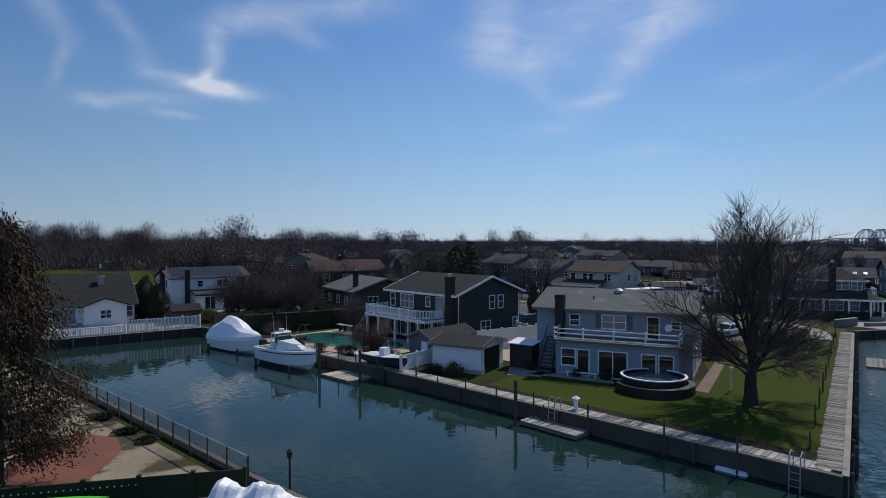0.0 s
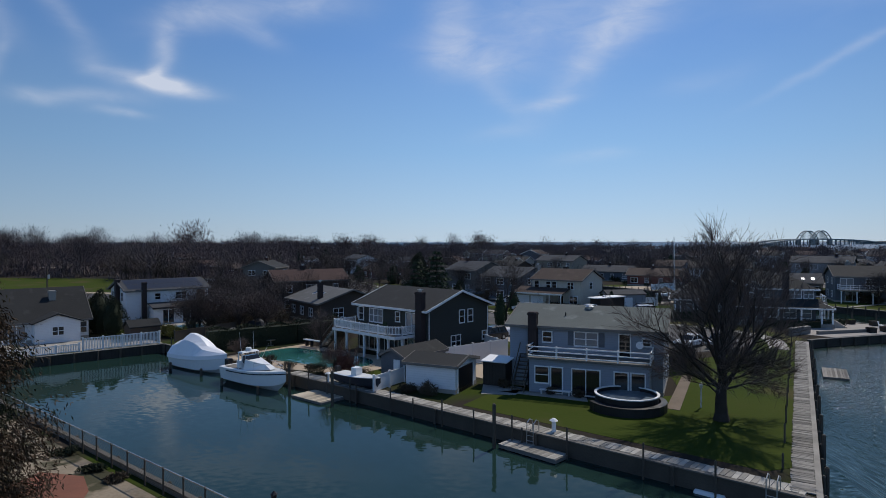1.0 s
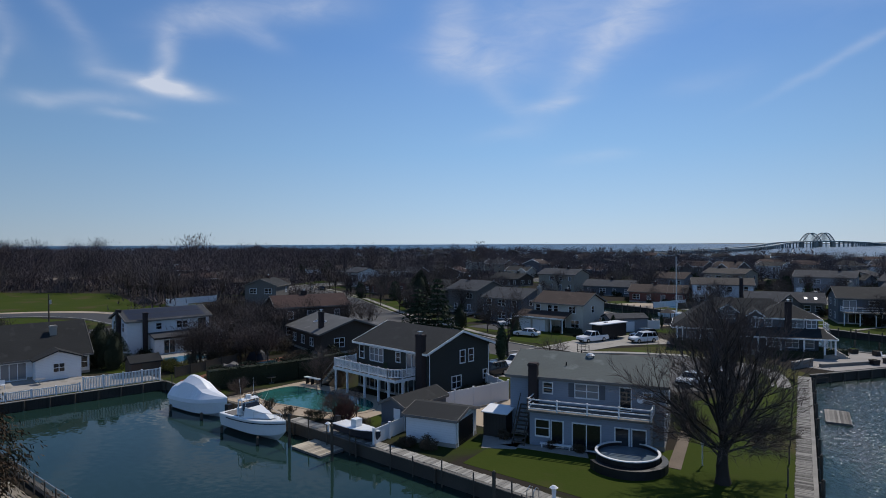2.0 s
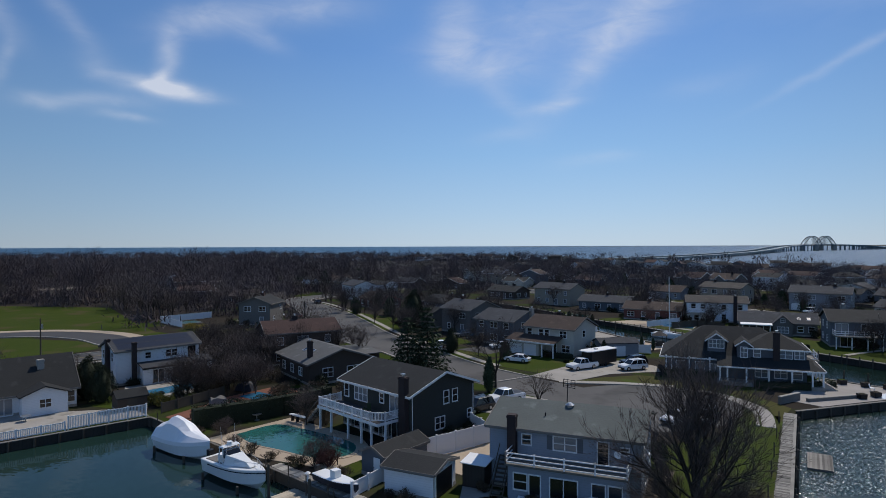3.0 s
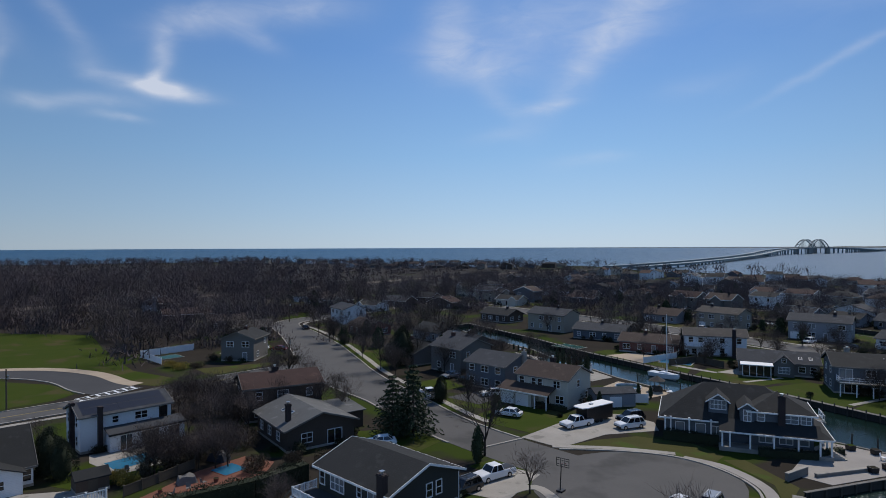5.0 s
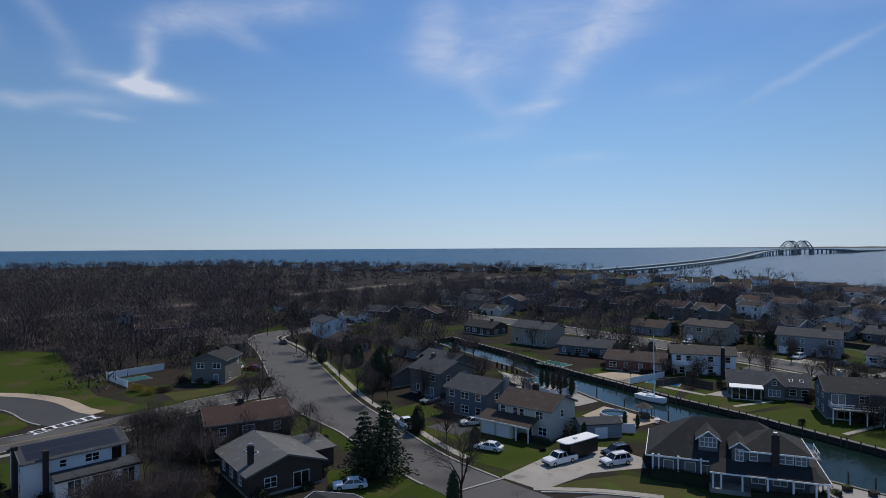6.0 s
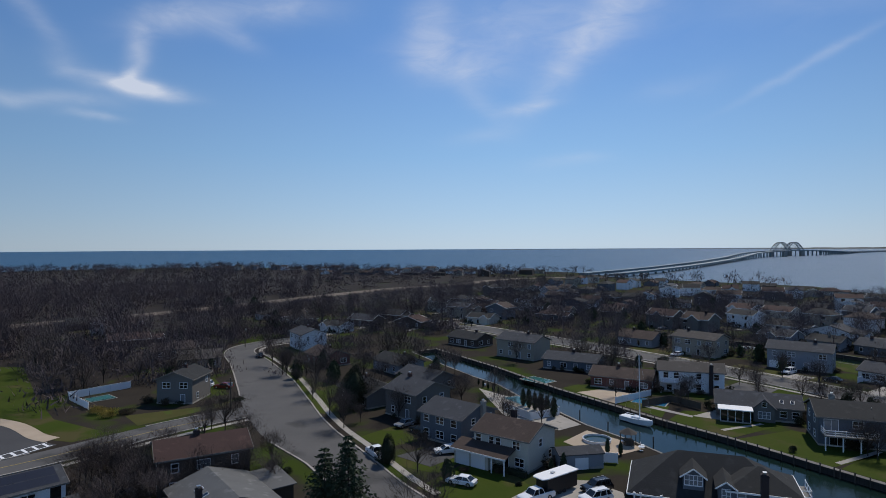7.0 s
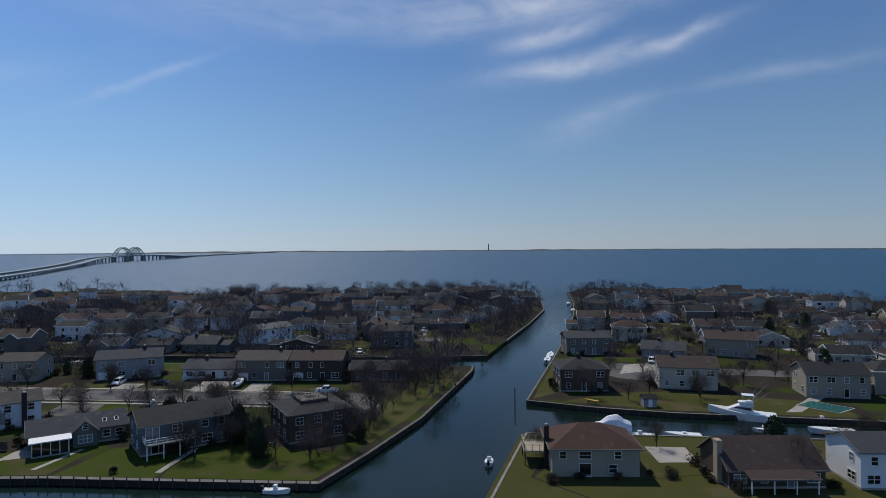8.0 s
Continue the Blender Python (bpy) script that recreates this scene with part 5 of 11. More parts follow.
def bare_shrub(x, y, r, h, label, seed, mat=None, group=""):
    """A leafless bush: many thin stems from the ground."""
    rng = random.Random(seed)
    thin = []
    for _ in range(34):
        a, tilt = rng.uniform(0, 6.28), rng.uniform(0.1, 0.9)
        p = Vector((rng.gauss(0, r * 0.2), rng.gauss(0, r * 0.2), -0.05))
        d = Vector((math.sin(tilt) * math.cos(a), math.sin(tilt) * math.sin(a), math.cos(tilt)))
        q = p + d * h * 0.55 * rng.uniform(0.8, 1.2)
        thin.append((*p, *q, 0.028, 0.018))
        for _ in range(5):
            e = (d + Vector((rng.gauss(0, 0.4), rng.gauss(0, 0.4), rng.gauss(0.1, 0.3)))).normalized()
            t = q + e * h * 0.35 * rng.uniform(0.6, 1.3)
            thin.append((*q, *t, 0.016, 0.008))
            for _ in range(3):
                g = (e + Vector((rng.gauss(0, 0.6), rng.gauss(0, 0.6), rng.gauss(0, 0.4)))).normalized()
                thin.append((*t, *(t + g * h * 0.22), 0.010, 0.004))
    th = thing("shrub", label, "shrub", placed(x, y), group)
    part("stem", array_mesh("stem", *branch_arrays(thin, 3), mat or M_TWIG), None, th)
    return th


def conifer_meshes(seed, height, radius, mat, tiers=26, sprays=22, droop=0.35):
    rng = np.random.default_rng(seed)
    cs, ds = [], []
    limbs = [(0, 0, -0.2, 0, 0, height * 0.97, height * 0.018, 0.02)]
    for k in range(tiers):
        t = (k + 0.3) / tiers
        z = height * (0.06 + 0.93 * t)
        rad = radius * (1 - t) ** 0.85 * rng.uniform(0.8, 1.12) + 0.15
        m = max(5, int(9 * (1 - t) + 5))
        for j in range(m):
            a = 2 * math.pi * (j + rng.uniform(0, 0.9)) / m
            rr = rad * rng.uniform(0.7, 1.12)
            end = np.array([math.cos(a) * rr, math.sin(a) * rr, z - droop * rr])
            limbs.append((0, 0, z, *end, 0.035, 0.012))
            for q in range(sprays):
                f = rng.uniform(0.18, 1.0)
                c = np.array([0, 0, z]) * (1 - f) + end * f + rng.normal(0, 0.10 + 0.10 * rr * f, 3) * np.array([1, 1, 0.55])
                cs.append(c)
                ds.append((math.cos(a), math.sin(a), -0.35))
    v, f = leaf_arrays(rng, np.array(cs), np.array(ds), 0.62, 0.24, 0.45)
    return (array_mesh("trunk", *branch_arrays(limbs, 5), M_BARK), array_mesh("crown", v, f, mat))


def column_meshes(seed, height, radius, mat, n=2600, leaf=0.3, lumps=26, lump=0.3):
    """A dense upright evergreen."""
    rng = np.random.default_rng(seed)
    p, d = shell(rng, n, radius, radius, height * 0.52, lumps, lump, height * 0.5, 0.5)
    taper = 1.05 - 0.45 * np.clip(p[:, 2] / height, 0, 1) ** 2
    p[:, :2] *= taper[:, None]
    d = d * np.array([1, 1, 0.3]) + np.array([0, 0, 0.7])
    v, f = leaf_arrays(rng, p, d, leaf, leaf * 0.62, 0.4)
    cv, cf, m = [], [], 9        # the dense inside
    for i in range(8):
        t = 0.04 + 0.88 * i / 7
        rr = radius * 0.78 * (1 - (2 * t - 0.92) ** 2) ** 0.5 * (1.05 - 0.45 * t * t) if abs(2 * t - 0.92) < 1 else 0.05
        for j in range(m):
            q = rr * rng.uniform(0.82, 1.05)
            cv.append((q * math.cos(6.283 * j / m), q * math.sin(6.283 * j / m), t * height))
    for i in range(7):
        for j in range(m):
            cf.append((i * m + j, i * m + (j + 1) % m, (i + 1) * m + (j + 1) % m, (i + 1) * m + j))
    v, f = np.concatenate([np.array(cv), v]), np.concatenate([np.array(cf), f + len(cv)])
    return (array_mesh("trunk", *branch_arrays([(0, 0, -0.2, 0, 0, height * 0.8, radius * 0.12, 0.03)], 6), M_BARK), array_mesh("crown", v, f, mat))


def evergreen(meshes, x, y, turn=0, scale=1.0, label="dark green conifer", group="", z=GROUND):
    th = thing("conifer", label, "conifer", placed(x, y, z, turn) @ Matrix.Diagonal((scale, scale, scale, 1)), group)
    part("trunk", meshes[0], None, th), part("crown", meshes[1], None, th)
    return th


def blade_arrays(rng, centres, normals, length, width, jitter=0.5):
    """One thin tapering twig at each centre: a single narrow triangle."""
    n = len(centres)
    d = normals + rng.normal(0, jitter, (n, 3))
    d /= np.linalg.norm(d, axis=1, keepdims=True) + 1e-9
    s = np.cross(d, rng.normal(0, 1, (n, 3)))
    s /= np.linalg.norm(s, axis=1, keepdims=True) + 1e-9
    ln, wd = length * rng.uniform(0.6, 1.4, (n, 1)), width * rng.uniform(0.6, 1.4, (n, 1))
    v = np.stack([centres - d * ln * 0.5 - s * wd * 0.5, centres - d * ln * 0.5 + s * wd * 0.5, centres + d * ln * 0.5], 1).reshape(-1, 3)
    return v, np.arange(3 * n).reshape(-1, 3)


def fuzzy_arrays(seed, height, ratio, n, length, width, brush=0, clumps=17, sub=4):
    """A leafless tree seen from afar: a trunk, limbs that fan out to clumps of branches, and a haze of fine twigs round each clump."""
    rng = np.random.default_rng(seed)
    R, rz, cz = height * ratio, height * 0.36, height * 0.60
    d = rng.normal(0, 1, (clumps * 3, 3))
    d /= np.linalg.norm(d, axis=1, keepdims=True)
    d = d[d[:, 2] > -0.5][:clumps]
    c = d * np.array([R, R, rz]) * rng.uniform(0.45, 0.86, (len(d), 1)) + np.array([0, 0, cz])
    which = rng.integers(0, len(c), n)
    p = c[which] + rng.normal(0, 1, (n, 3)) * np.array([R * 0.25, R * 0.25, rz * 0.24])
    p[:, 2] = np.clip(p[:, 2], 0.1 * height, 1.03 * height)
    out = p - np.array([0, 0, height * 0.22])
    out /= np.linalg.norm(out, axis=1, keepdims=True) + 1e-9
    v, f = blade_arrays(rng, p, out + np.array([0, 0, 0.25]), length, width, 0.42)
    segs = [(0, 0, -0.3, 0.1, 0, height * 0.2, height * 0.017, height * 0.014), (0.1, 0, height * 0.2, 0, 0.1, height * 0.55, height * 0.013, height * 0.006)]
    for k, q in enumerate(c):
        z = height * rng.uniform(0.14, 0.40)
        m = q * np.array([0.42, 0.42, 0.0]) + np.array([0, 0, z + 0.45 * max(0.0, q[2] - z)])
        segs.append((0, 0, z, *m, height * 0.008, height * 0.006))
        segs.append((*m, *q, height * 0.006, height * 0.003))
        for j in np.flatnonzero(which == k)[:sub]:
            segs.append((*q, *p[j], height * 0.003, height * 0.0012))
    if brush:
        c = np.stack([rng.normal(0, 2.6, brush), rng.normal(0, 2.6, brush), 0.1 + 2.6 * rng.uniform(0, 1, brush) ** 1.5], 1)
        v3, f3 = blade_arrays(rng, c, np.tile([0, 0, 1.0], (brush, 1)), 1.5, width * 2.6, 0.5)
        v, f = np.concatenate([v, v3]), np.concatenate([f, f3 + len(v)])
    return segs, v, f


def fuzzy_meshes(seed, height=9.0, ratio=0.4, n=420, length=0.9, width=0.075, mat=None, sub=3):
    segs, v, f = fuzzy_arrays(seed, height, ratio, n, length, width, sub=sub)
    return (array_mesh("trunk", *branch_arrays(segs, 3), M_BARK), array_mesh("crown", v, f, mat or M_TWIG))


def woods(name, places, label, mat=None, seed=0, variants=8, blades=210, width=0.09, length=1.3, sub=2):
    """Countless far trees, joined in one object."""
    rng = np.random.default_rng(seed)
    base = []
    for k in range(variants):
        segs, v, f = fuzzy_arrays(seed * 10 + k, 12.0, 0.32 + 0.035 * (k % 4), blades, length, width, blades // 4, 13, sub)
        g = np.asarray(segs) * np.array([1, 1, 1, 1, 1, 1, 0.6, 0.6])
        w = np.cross(g[:, 3:6] - g[:, 0:3], rng.normal(0, 1, (len(g), 3)))
        w *= g[:, 6:7] * 1.4 / (np.linalg.norm(w, axis=1, keepdims=True) + 1e-9)
        v1 = np.stack([g[:, 0:3] - w, g[:, 0:3] + w, g[:, 3:6]], 1).reshape(-1, 3)
        base.append((np.concatenate([v1, v]), np.concatenate([np.arange(len(v1)).reshape(-1, 3), f + len(v1)])))
    vs, fs, count = [], [], 0
    for x, y, h in places:
        v, f = base[rng.integers(0, variants)]
        a, k = rng.uniform(0, 6.28), h / 12.0
        c, s, e = math.cos(a), math.sin(a), rng.uniform(0.9, 1.3)
        w = np.stack([(v[:, 0] * c - v[:, 1] * s) * k * e + x, (v[:, 0] * s + v[:, 1] * c) * k * e + y, v[:, 2] * k + GROUND], 1)
        vs.append(w), fs.append(f + count)
        count += len(w)
    ob = new(name, array_mesh(name, np.concatenate(vs), np.concatenate(fs), mat or M_WOODS))
    return tagged(ob, label, "woods", "", "stuff")


def inside(x, y, poly):
    hit, j = False, len(poly) - 1
    for i in range(len(poly)):
        (xi, yi), (xj, yj) = poly[i], poly[j]
        if (yi > y) != (yj > y) and x < (xj - xi) * (y - yi) / (yj - yi) + xi:
            hit = not hit
        j = i
    return hit


def near_line(x, y, pts, d):
    for a, b in zip(pts, pts[1:]):
        ax, ay, bx, by = a[0], a[1], b[0], b[1]
        L = (bx - ax) ** 2 + (by - ay) ** 2
        t = max(0, min(1, ((x - ax) * (bx - ax) + (y - ay) * (by - ay)) / L)) if L else 0
        if (x - ax - t * (bx - ax)) ** 2 + (y - ay - t * (by - ay)) ** 2 < d * d:
            return True
    return False

# ---------------------------------------------------------------- houses near the camera


def shed_roof(house, x0, y0, x1, y1, zlow, zhigh, mat, trim=M_WHITE, thick=0.14):
    """A lean-to roof that rises with y."""
    p = [(x0, y0, zlow), (x1, y0, zlow), (x1, y1, zhigh), (x0, y1, zhigh)]
    part("roof", Shape().solid(p, [(x, y, z + thick) for x, y, z in p]), mat, house)
    if trim:
        part("fascia", Shape().beam((x0 - 0.05, y0 - 0.04, zlow + 0.05), (x1 + 0.05, y0 - 0.04, zlow + 0.05), 0.06, thick + 0.12), trim, house)


def columns(house, pts, z0, z1, w=0.2, mat=M_WHITE):
    m = Shape().box(-w / 2, -w / 2, z0, w / 2, w / 2, z1).box(-w * 0.75, -w * 0.75, z1 - 0.15, w * 0.75, w * 0.75, z1).mesh("column", mat)
    for x, y in pts:
        part("column", m, None, house, m=pose(x, y, 0))


def steps(house, x, y, w, n, dirx=0, diry=-1, mat=M_CONCRETE, rise=0.18, tread=0.28):
    for k in range(n):
        s = Shape()
        d0, d1 = k * tread, (k + 1) * tread
        if diry:
            s.box(x - w / 2, y - d1, -0.1, x + w / 2, y - d0, (n - k) * rise)
        else:
            s.box(x + dirx * d0 if dirx > 0 else x - d1, y - w / 2, -0.1, x + dirx * d1 if dirx > 0 else x - d0, y + w / 2, (n - k) * rise)
        part("step", s, mat, house)


def blue_house():
    W, D, E, R = 13.0, 9.2, 5.25, 1.35
    h = thing("house", "two-storey blue-grey sided house with a long white-railed balcony", "house", placed(1.8, 70.8, GROUND, -25))
    walls(h, W, D, E, R, SIDING["blue"])
    roof(h, W, D, E, R, ROOFING["green"], "x", over=0.35)
    # ground-floor extension that carries the balcony
    s = Shape().box(2.4, -2.4, -0.3, 12.1, -0.002, 2.83)
    part("extension", s, SIDING["blue"], h)
    part("balcony_floor", Shape().box(2.2, -2.75, 2.84, 12.3, -0.004, 3.0), M_PLANK, h)
    railing(h, [(2.3, -0.1), (2.3, -2.65), (12.2, -2.65), (12.2, -0.1)], 3.0, 0.9, M_VINYL, 0, 2.4, rails=3)
    for u, z, w, hh, n, pale in [(3.4, 3.95, 0.75, 0.85, 1, 0), (6.75, 3.8, 1.9, 1.1, 2, 1), (9.95, 3.05, 0.85, 1.85, 1, 0), (11.7, 4.1, 0.6, 0.5, 1, 0)]:
        add_window(h, "front", u, z, w, hh, W, D, n, bool(pale))
    for u in (5.45, 8.05):
        part("shutter", Shape().box(u - 0.25, -0.05, 3.75, u + 0.25, -0.001, 4.95), SIDING["slate"], h)
    for u, z, w, hh, n in [(1.1, 0.9, 1.1, 1.3, 1), (2.35, 0.15, 0.9, 2.05, 1), (4.75, 0.15, 2.2, 2.05, 2), (7.55, 0.15, 1.0, 2.05, 1), (8.85, 0.15, 1.0, 2.05, 1)]:
        add_window(h, "front", u, z, w, hh, 9.7, 2.4, n, False, "window" if z > 0.5 else "glass_door", base=(2.4, -2.4))
    for u, z in [(2.0, 3.6), (6.5, 3.6), (3.0, 0.9), (7.0, 0.9)]:
        add_window(h, "right", u, z, 0.9, 1.2, W, D)
        add_window(h, "back", u, z, 0.9, 1.2, W, D)
    chimney(h, 2.2, -0.36, -0.2, 6.55, 0.75, 0.7, M_FLUE_DARK, False)
    part("roof_vent", Shape().tube((6.4, 3.9, 6.2), (6.4, 3.9, 6.75), 0.28, 0.28, 10).tube((6.4, 3.9, 6.75), (6.4, 3.9, 6.92), 0.42, 0.2, 10), M_METAL, h)
    part("vent_pipe", Shape().tube((4.6, 2.0, 5.7), (4.6, 2.0, 6.35), 0.06, 0.06, 6), M_BLACK, h)
    dish = Shape()
    ring = [[(11.2 + r * math.cos(a), -0.55 - 0.18 * (r / 0.45) ** 2 * 0.4 + r * math.sin(a) * 0.35, 4.2 + r * math.sin(a)) for a in [k * math.pi / 6 for k in range(12)]] for r in (0.3, 0.05)]
    dish.solid(ring[0], ring[1])
    part("satellite_dish", dish, M_WHITE, h)
    part("dish_arm", Shape().beam((11.2, -0.02, 3.9), (11.2, -0.5, 4.15), 0.05, 0.05), M_METAL, h)
    # outside stair down from the balcony
    for k in range(10):
        part("stair_tread", Shape().box(1.0, -0.5 - 0.28 * k, 2.76 - 0.28 * k, 2.1, -0.2 - 0.28 * k, 2.82 - 0.28 * k), M_PILE, h)
    for x in (1.02, 2.08):
        part("stringer", Shape().beam((x, -0.2, 2.7), (x, -3.1, 0.0), 0.06, 0.25), M_PILE, h)
        part("handrail", Shape().beam((x, -0.2, 3.75), (x, -3.1, 0.95), 0.06, 0.08), M_PILE, h)
    part("bench", Shape().box(3.4, -2.95, 0.35, 6.0, -2.6, 0.43).box(3.5, -2.9, -0.1, 3.6, -2.65, 0.35).box(5.8, -2.9, -0.1, 5.9, -2.65, 0.35), M_VINYL, h)


def green_house():
    W, D, E, R = 12.0, 10.0, 5.35, 1.75
    h = thing("house", "dark green two-storey house with a white vinyl balcony", "house", placed(-13.7, 90.0, GROUND, -47))
    walls(h, W, D, E, R, SIDING["green"])
    roof(h, W, D, E, R, ROOFING["dark"], "x", over=0.5, trim=M_WHITE)
    for u, z, w, hh, n, p in [(0.75, 3.5, 0.8, 1.45, 1, 0), (3.5, 3.45, 2.3, 1.45, 3, 1), (7.3, 3.85, 0.65, 1.0, 1, 0), (9.6, 2.85, 1.7, 2.05, 2, 1)]:
        add_window(h, "front", u, z, w, hh, W, D, n, bool(p))
    for u, w, n in [(1.0, 1.1, 1), (3.2, 1.8, 2), (5.9, 1.6, 2), (7.9, 0.9, 1), (9.9, 1.8, 2)]:
        add_window(h, "front", u, 0.2, w, 2.0, W, D, n, False, "glass_door")
    for u, z, w, hh, n in [(5.4, 3.65, 0.75, 1.35, 1), (6.8, 3.65, 0.75, 1.35, 1), (4.4, 1.0, 1.4, 1.25, 2), (9.2, 1.4, 0.6, 0.9, 1)]:
        add_window(h, "right", u, z, w, hh, W, D, n)
    part("downpipe", Shape().tube((W + 0.06, 0.25, 0.0), (W + 0.06, 0.25, E - 0.2), 0.05, 0.05, 6), M_WHITE, h)
    part("downpipe", Shape().tube((W + 0.06, D - 0.2, 0.0), (W + 0.06, D - 0.2, E - 0.2), 0.05, 0.05, 6), M_WHITE, h)
    part("balcony_floor", Shape().box(-0.4, -3.3, 2.5, 10.6, -0.004, 2.75), M_ASPHALT_DARK, h)
    part("balcony_fascia", Shape().box(-0.44, -3.34, 2.46, 10.64, -3.304, 2.77), M_VINYL, h), part("balcony_fascia", Shape().box(10.604, -3.3, 2.46, 10.64, 0.0, 2.77), M_VINYL, h)
    railing(h, [(-0.3, -0.1), (-0.3, -3.2), (9.3, -3.2), (10.5, -2.2), (10.5, -0.1)], 2.75, 0.95, M_VINYL, 0.15, 1.7)
    columns(h, [(-0.2, -3.1), (2.0, -3.1), (5.2, -3.1), (7.6, -3.1), (9.3, -3.1), (10.4, -2.1)], -0.2, 2.5, 0.2)
    for k in range(11):
        part("stair_tread", Shape().box(-0.7 - 0.27 * (k + 1), -3.0, 2.55 - 0.235 * k, -0.4 - 0.27 * k, -2.0, 2.6 - 0.235 * k), M_PLANK, h)
    for y in (-3.0, -2.0):
        part("handrail", Shape().beam((-0.4, y, 3.6), (-3.5, y, 0.95), 0.07, 0.08), M_PLANK, h)
        part("stringer", Shape().beam((-0.4, y, 2.6), (-3.5, y, 0.0), 0.06, 0.25), M_PLANK, h)
    chimney(h, 11.3, -0.32, -0.2, 7.35, 0.95, 0.65, M_FLUE_DARK)
    for x in (7.6, 9.2):
        skylight(h, x, 2.2, 6.16, 0.75, 1.1, 19.3)
    part("garden_chair", Shape().box(5.9, -1.5, 3.08, 6.5, -0.9, 3.16).box(5.9, -0.98, 3.16, 6.5, -0.9, 3.75).box(5.9, -1.5, 2.76, 5.98, -1.42, 3.38).box(6.42, -1.5, 2.76, 6.5, -1.42, 3.38).box(5.9, -0.98, 2.76, 5.98, -0.9, 3.1).box(6.42, -0.98, 2.76, 6.5, -0.9, 3.1), M_NEEDLE, h)


M_CARBLUE = material("dark_blue_solar_glass", (0.012, 0.016, 0.030), (0.010, 0.013, 0.024), 1, 0.45, 0.0, spec=0.25)


def white_house():
    W, D, E, R = 12.6, 7.4, 5.2, 1.35
    h = thing("house", "white two-storey house with dark solar-like roof and two chimneys", "house", placed(-50.6, 110.9, GROUND, 42))
    walls(h, W, D, E, R, SIDING["white"])
    roof(h, W, D, E, R, ROOFING["slate"], "x", over=0.35)
    slope = R / (D / 2)
    for i in range(7):
        for j in range(2):
            x, y = 0.4 + 1.66 * i, 0.15 + 1.72 * j
            a = [(x, y, E + y * slope + 0.17), (x + 1.65, y, E + y * slope + 0.17), (x + 1.65, y + 1.64, E + (y + 1.64) * slope + 0.17), (x, y + 1.64, E + (y + 1.64) * slope + 0.17)]
            part("solar_panel", Shape().solid(a, [(p[0], p[1], p[2] + 0.05) for p in a]), M_CARBLUE, h)
    part("extension", Shape().box(3.2, -2.2, -0.3, W + 1.2, -0.003, 2.5), SIDING["white"], h)
    shed_roof(h, 3.0, -2.5, W + 1.5, 0.1, 2.5, 3.15, ROOFING["slate"], M_BLACK)
    for u, z, w, hh, n in [(4.6, 3.75, 0.8, 0.9, 1), (8.2, 3.7, 1.7, 1.0, 2), (11.4, 3.2, 1.3, 1.75, 1)]:
        add_window(h, "front", u, z, w, hh, W, D, n)
    for u, w in [(2.2, 1.6), (5.6, 2.4), (9.0, 1.6)]:
        add_window(h, "front", u, 0.2, w, 2.0, 10.6, 2.2, 2, False, "glass_door", base=(3.2, -2.2))
    for u, z in [(1.3, 0.9), (1.3, 3.6), (5.6, 3.6), (5.6, 0.9)]:
        add_window(h, "left", u, z, 0.8, 1.3, W, D)
        add_window(h, "right", u, z, 0.8, 1.3, W, D)
    chimney(h, -0.30, 3.2, -0.2, 6.9, 0.6, 0.8, M_FLUE_DARK, False)
    chimney(h, 2.5, -0.30, -0.2, 6.5, 0.62, 0.58, M_FLUE_DARK, False)


def low_house():
    W, D, E, R = 16.0, 9.6, 2.7, 3.7
    h = thing("house", "white storey-and-a-half house with a large grey roof", "house", placed(-62.6, 89.4, GROUND, 40))
    walls(h, W, D, E, R, SIDING["white"])
    roof(h, W, D, E, R, ROOFING["dark"], "x", over=0.4)
    gx, gw = 9.6, 5.0
    s = Shape().box(gx, -2.2, -0.3, gx + gw, -0.003, 2.6)
    s.solid([(gx, -2.2, 2.6), (gx + gw, -2.2, 2.6), (gx + gw / 2, -2.2, 3.5)], [(gx, 1.2, 2.6), (gx + gw, 1.2, 2.6), (gx + gw / 2, 1.2, 3.5)])
    part("porch_room", s, SIDING["white"], h)
    for a, b in (((gx - 0.35, 2.5), (gx + gw / 2, 3.62)), ((gx + gw + 0.35, 2.5), (gx + gw / 2, 3.62))):
        s = Shape().solid([(a[0], -2.6, a[1]), (b[0], -2.6, b[1]), (b[0], 2.0, b[1]), (a[0], 2.0, a[1])], [(a[0], -2.6, a[1] + 0.13), (b[0], -2.6, b[1] + 0.13), (b[0], 2.0, b[1] + 0.13), (a[0], 2.0, a[1] + 0.13)])
        part("roof", s, ROOFING["dark"], h)
    add_window(h, "front", 2.5, 1.0, 1.2, 1.0, 5.0, 2.2, 2, base=(gx, -2.2))
    for u, z, w, hh, n in [(1.6, 0.9, 1.6, 1.2, 2), (4.6, 0.2, 2.2, 2.0, 2), (7.6, 0.2, 2.6, 2.0, 3), (15.3, 0.8, 0.9, 1.4, 1)]:
        add_window(h, "front", u, z, w, hh, W, D, n, n == 3, "window" if z > 0.5 else "glass_door")
    add_window(h, "right", 4.8, 3.2, 1.4, 1.1, W, D, 2)
    add_window(h, "right", 3.0, 0.9, 1.4, 1.2, W, D, 2)
    chimney(h, 12.4, 3.0, 4.0, 6.3, 0.8, 0.6, M_CONCRETE, False)
    skylight(h, 3.0, 1.9, 4.28, 1.0, 1.3, 37.6)


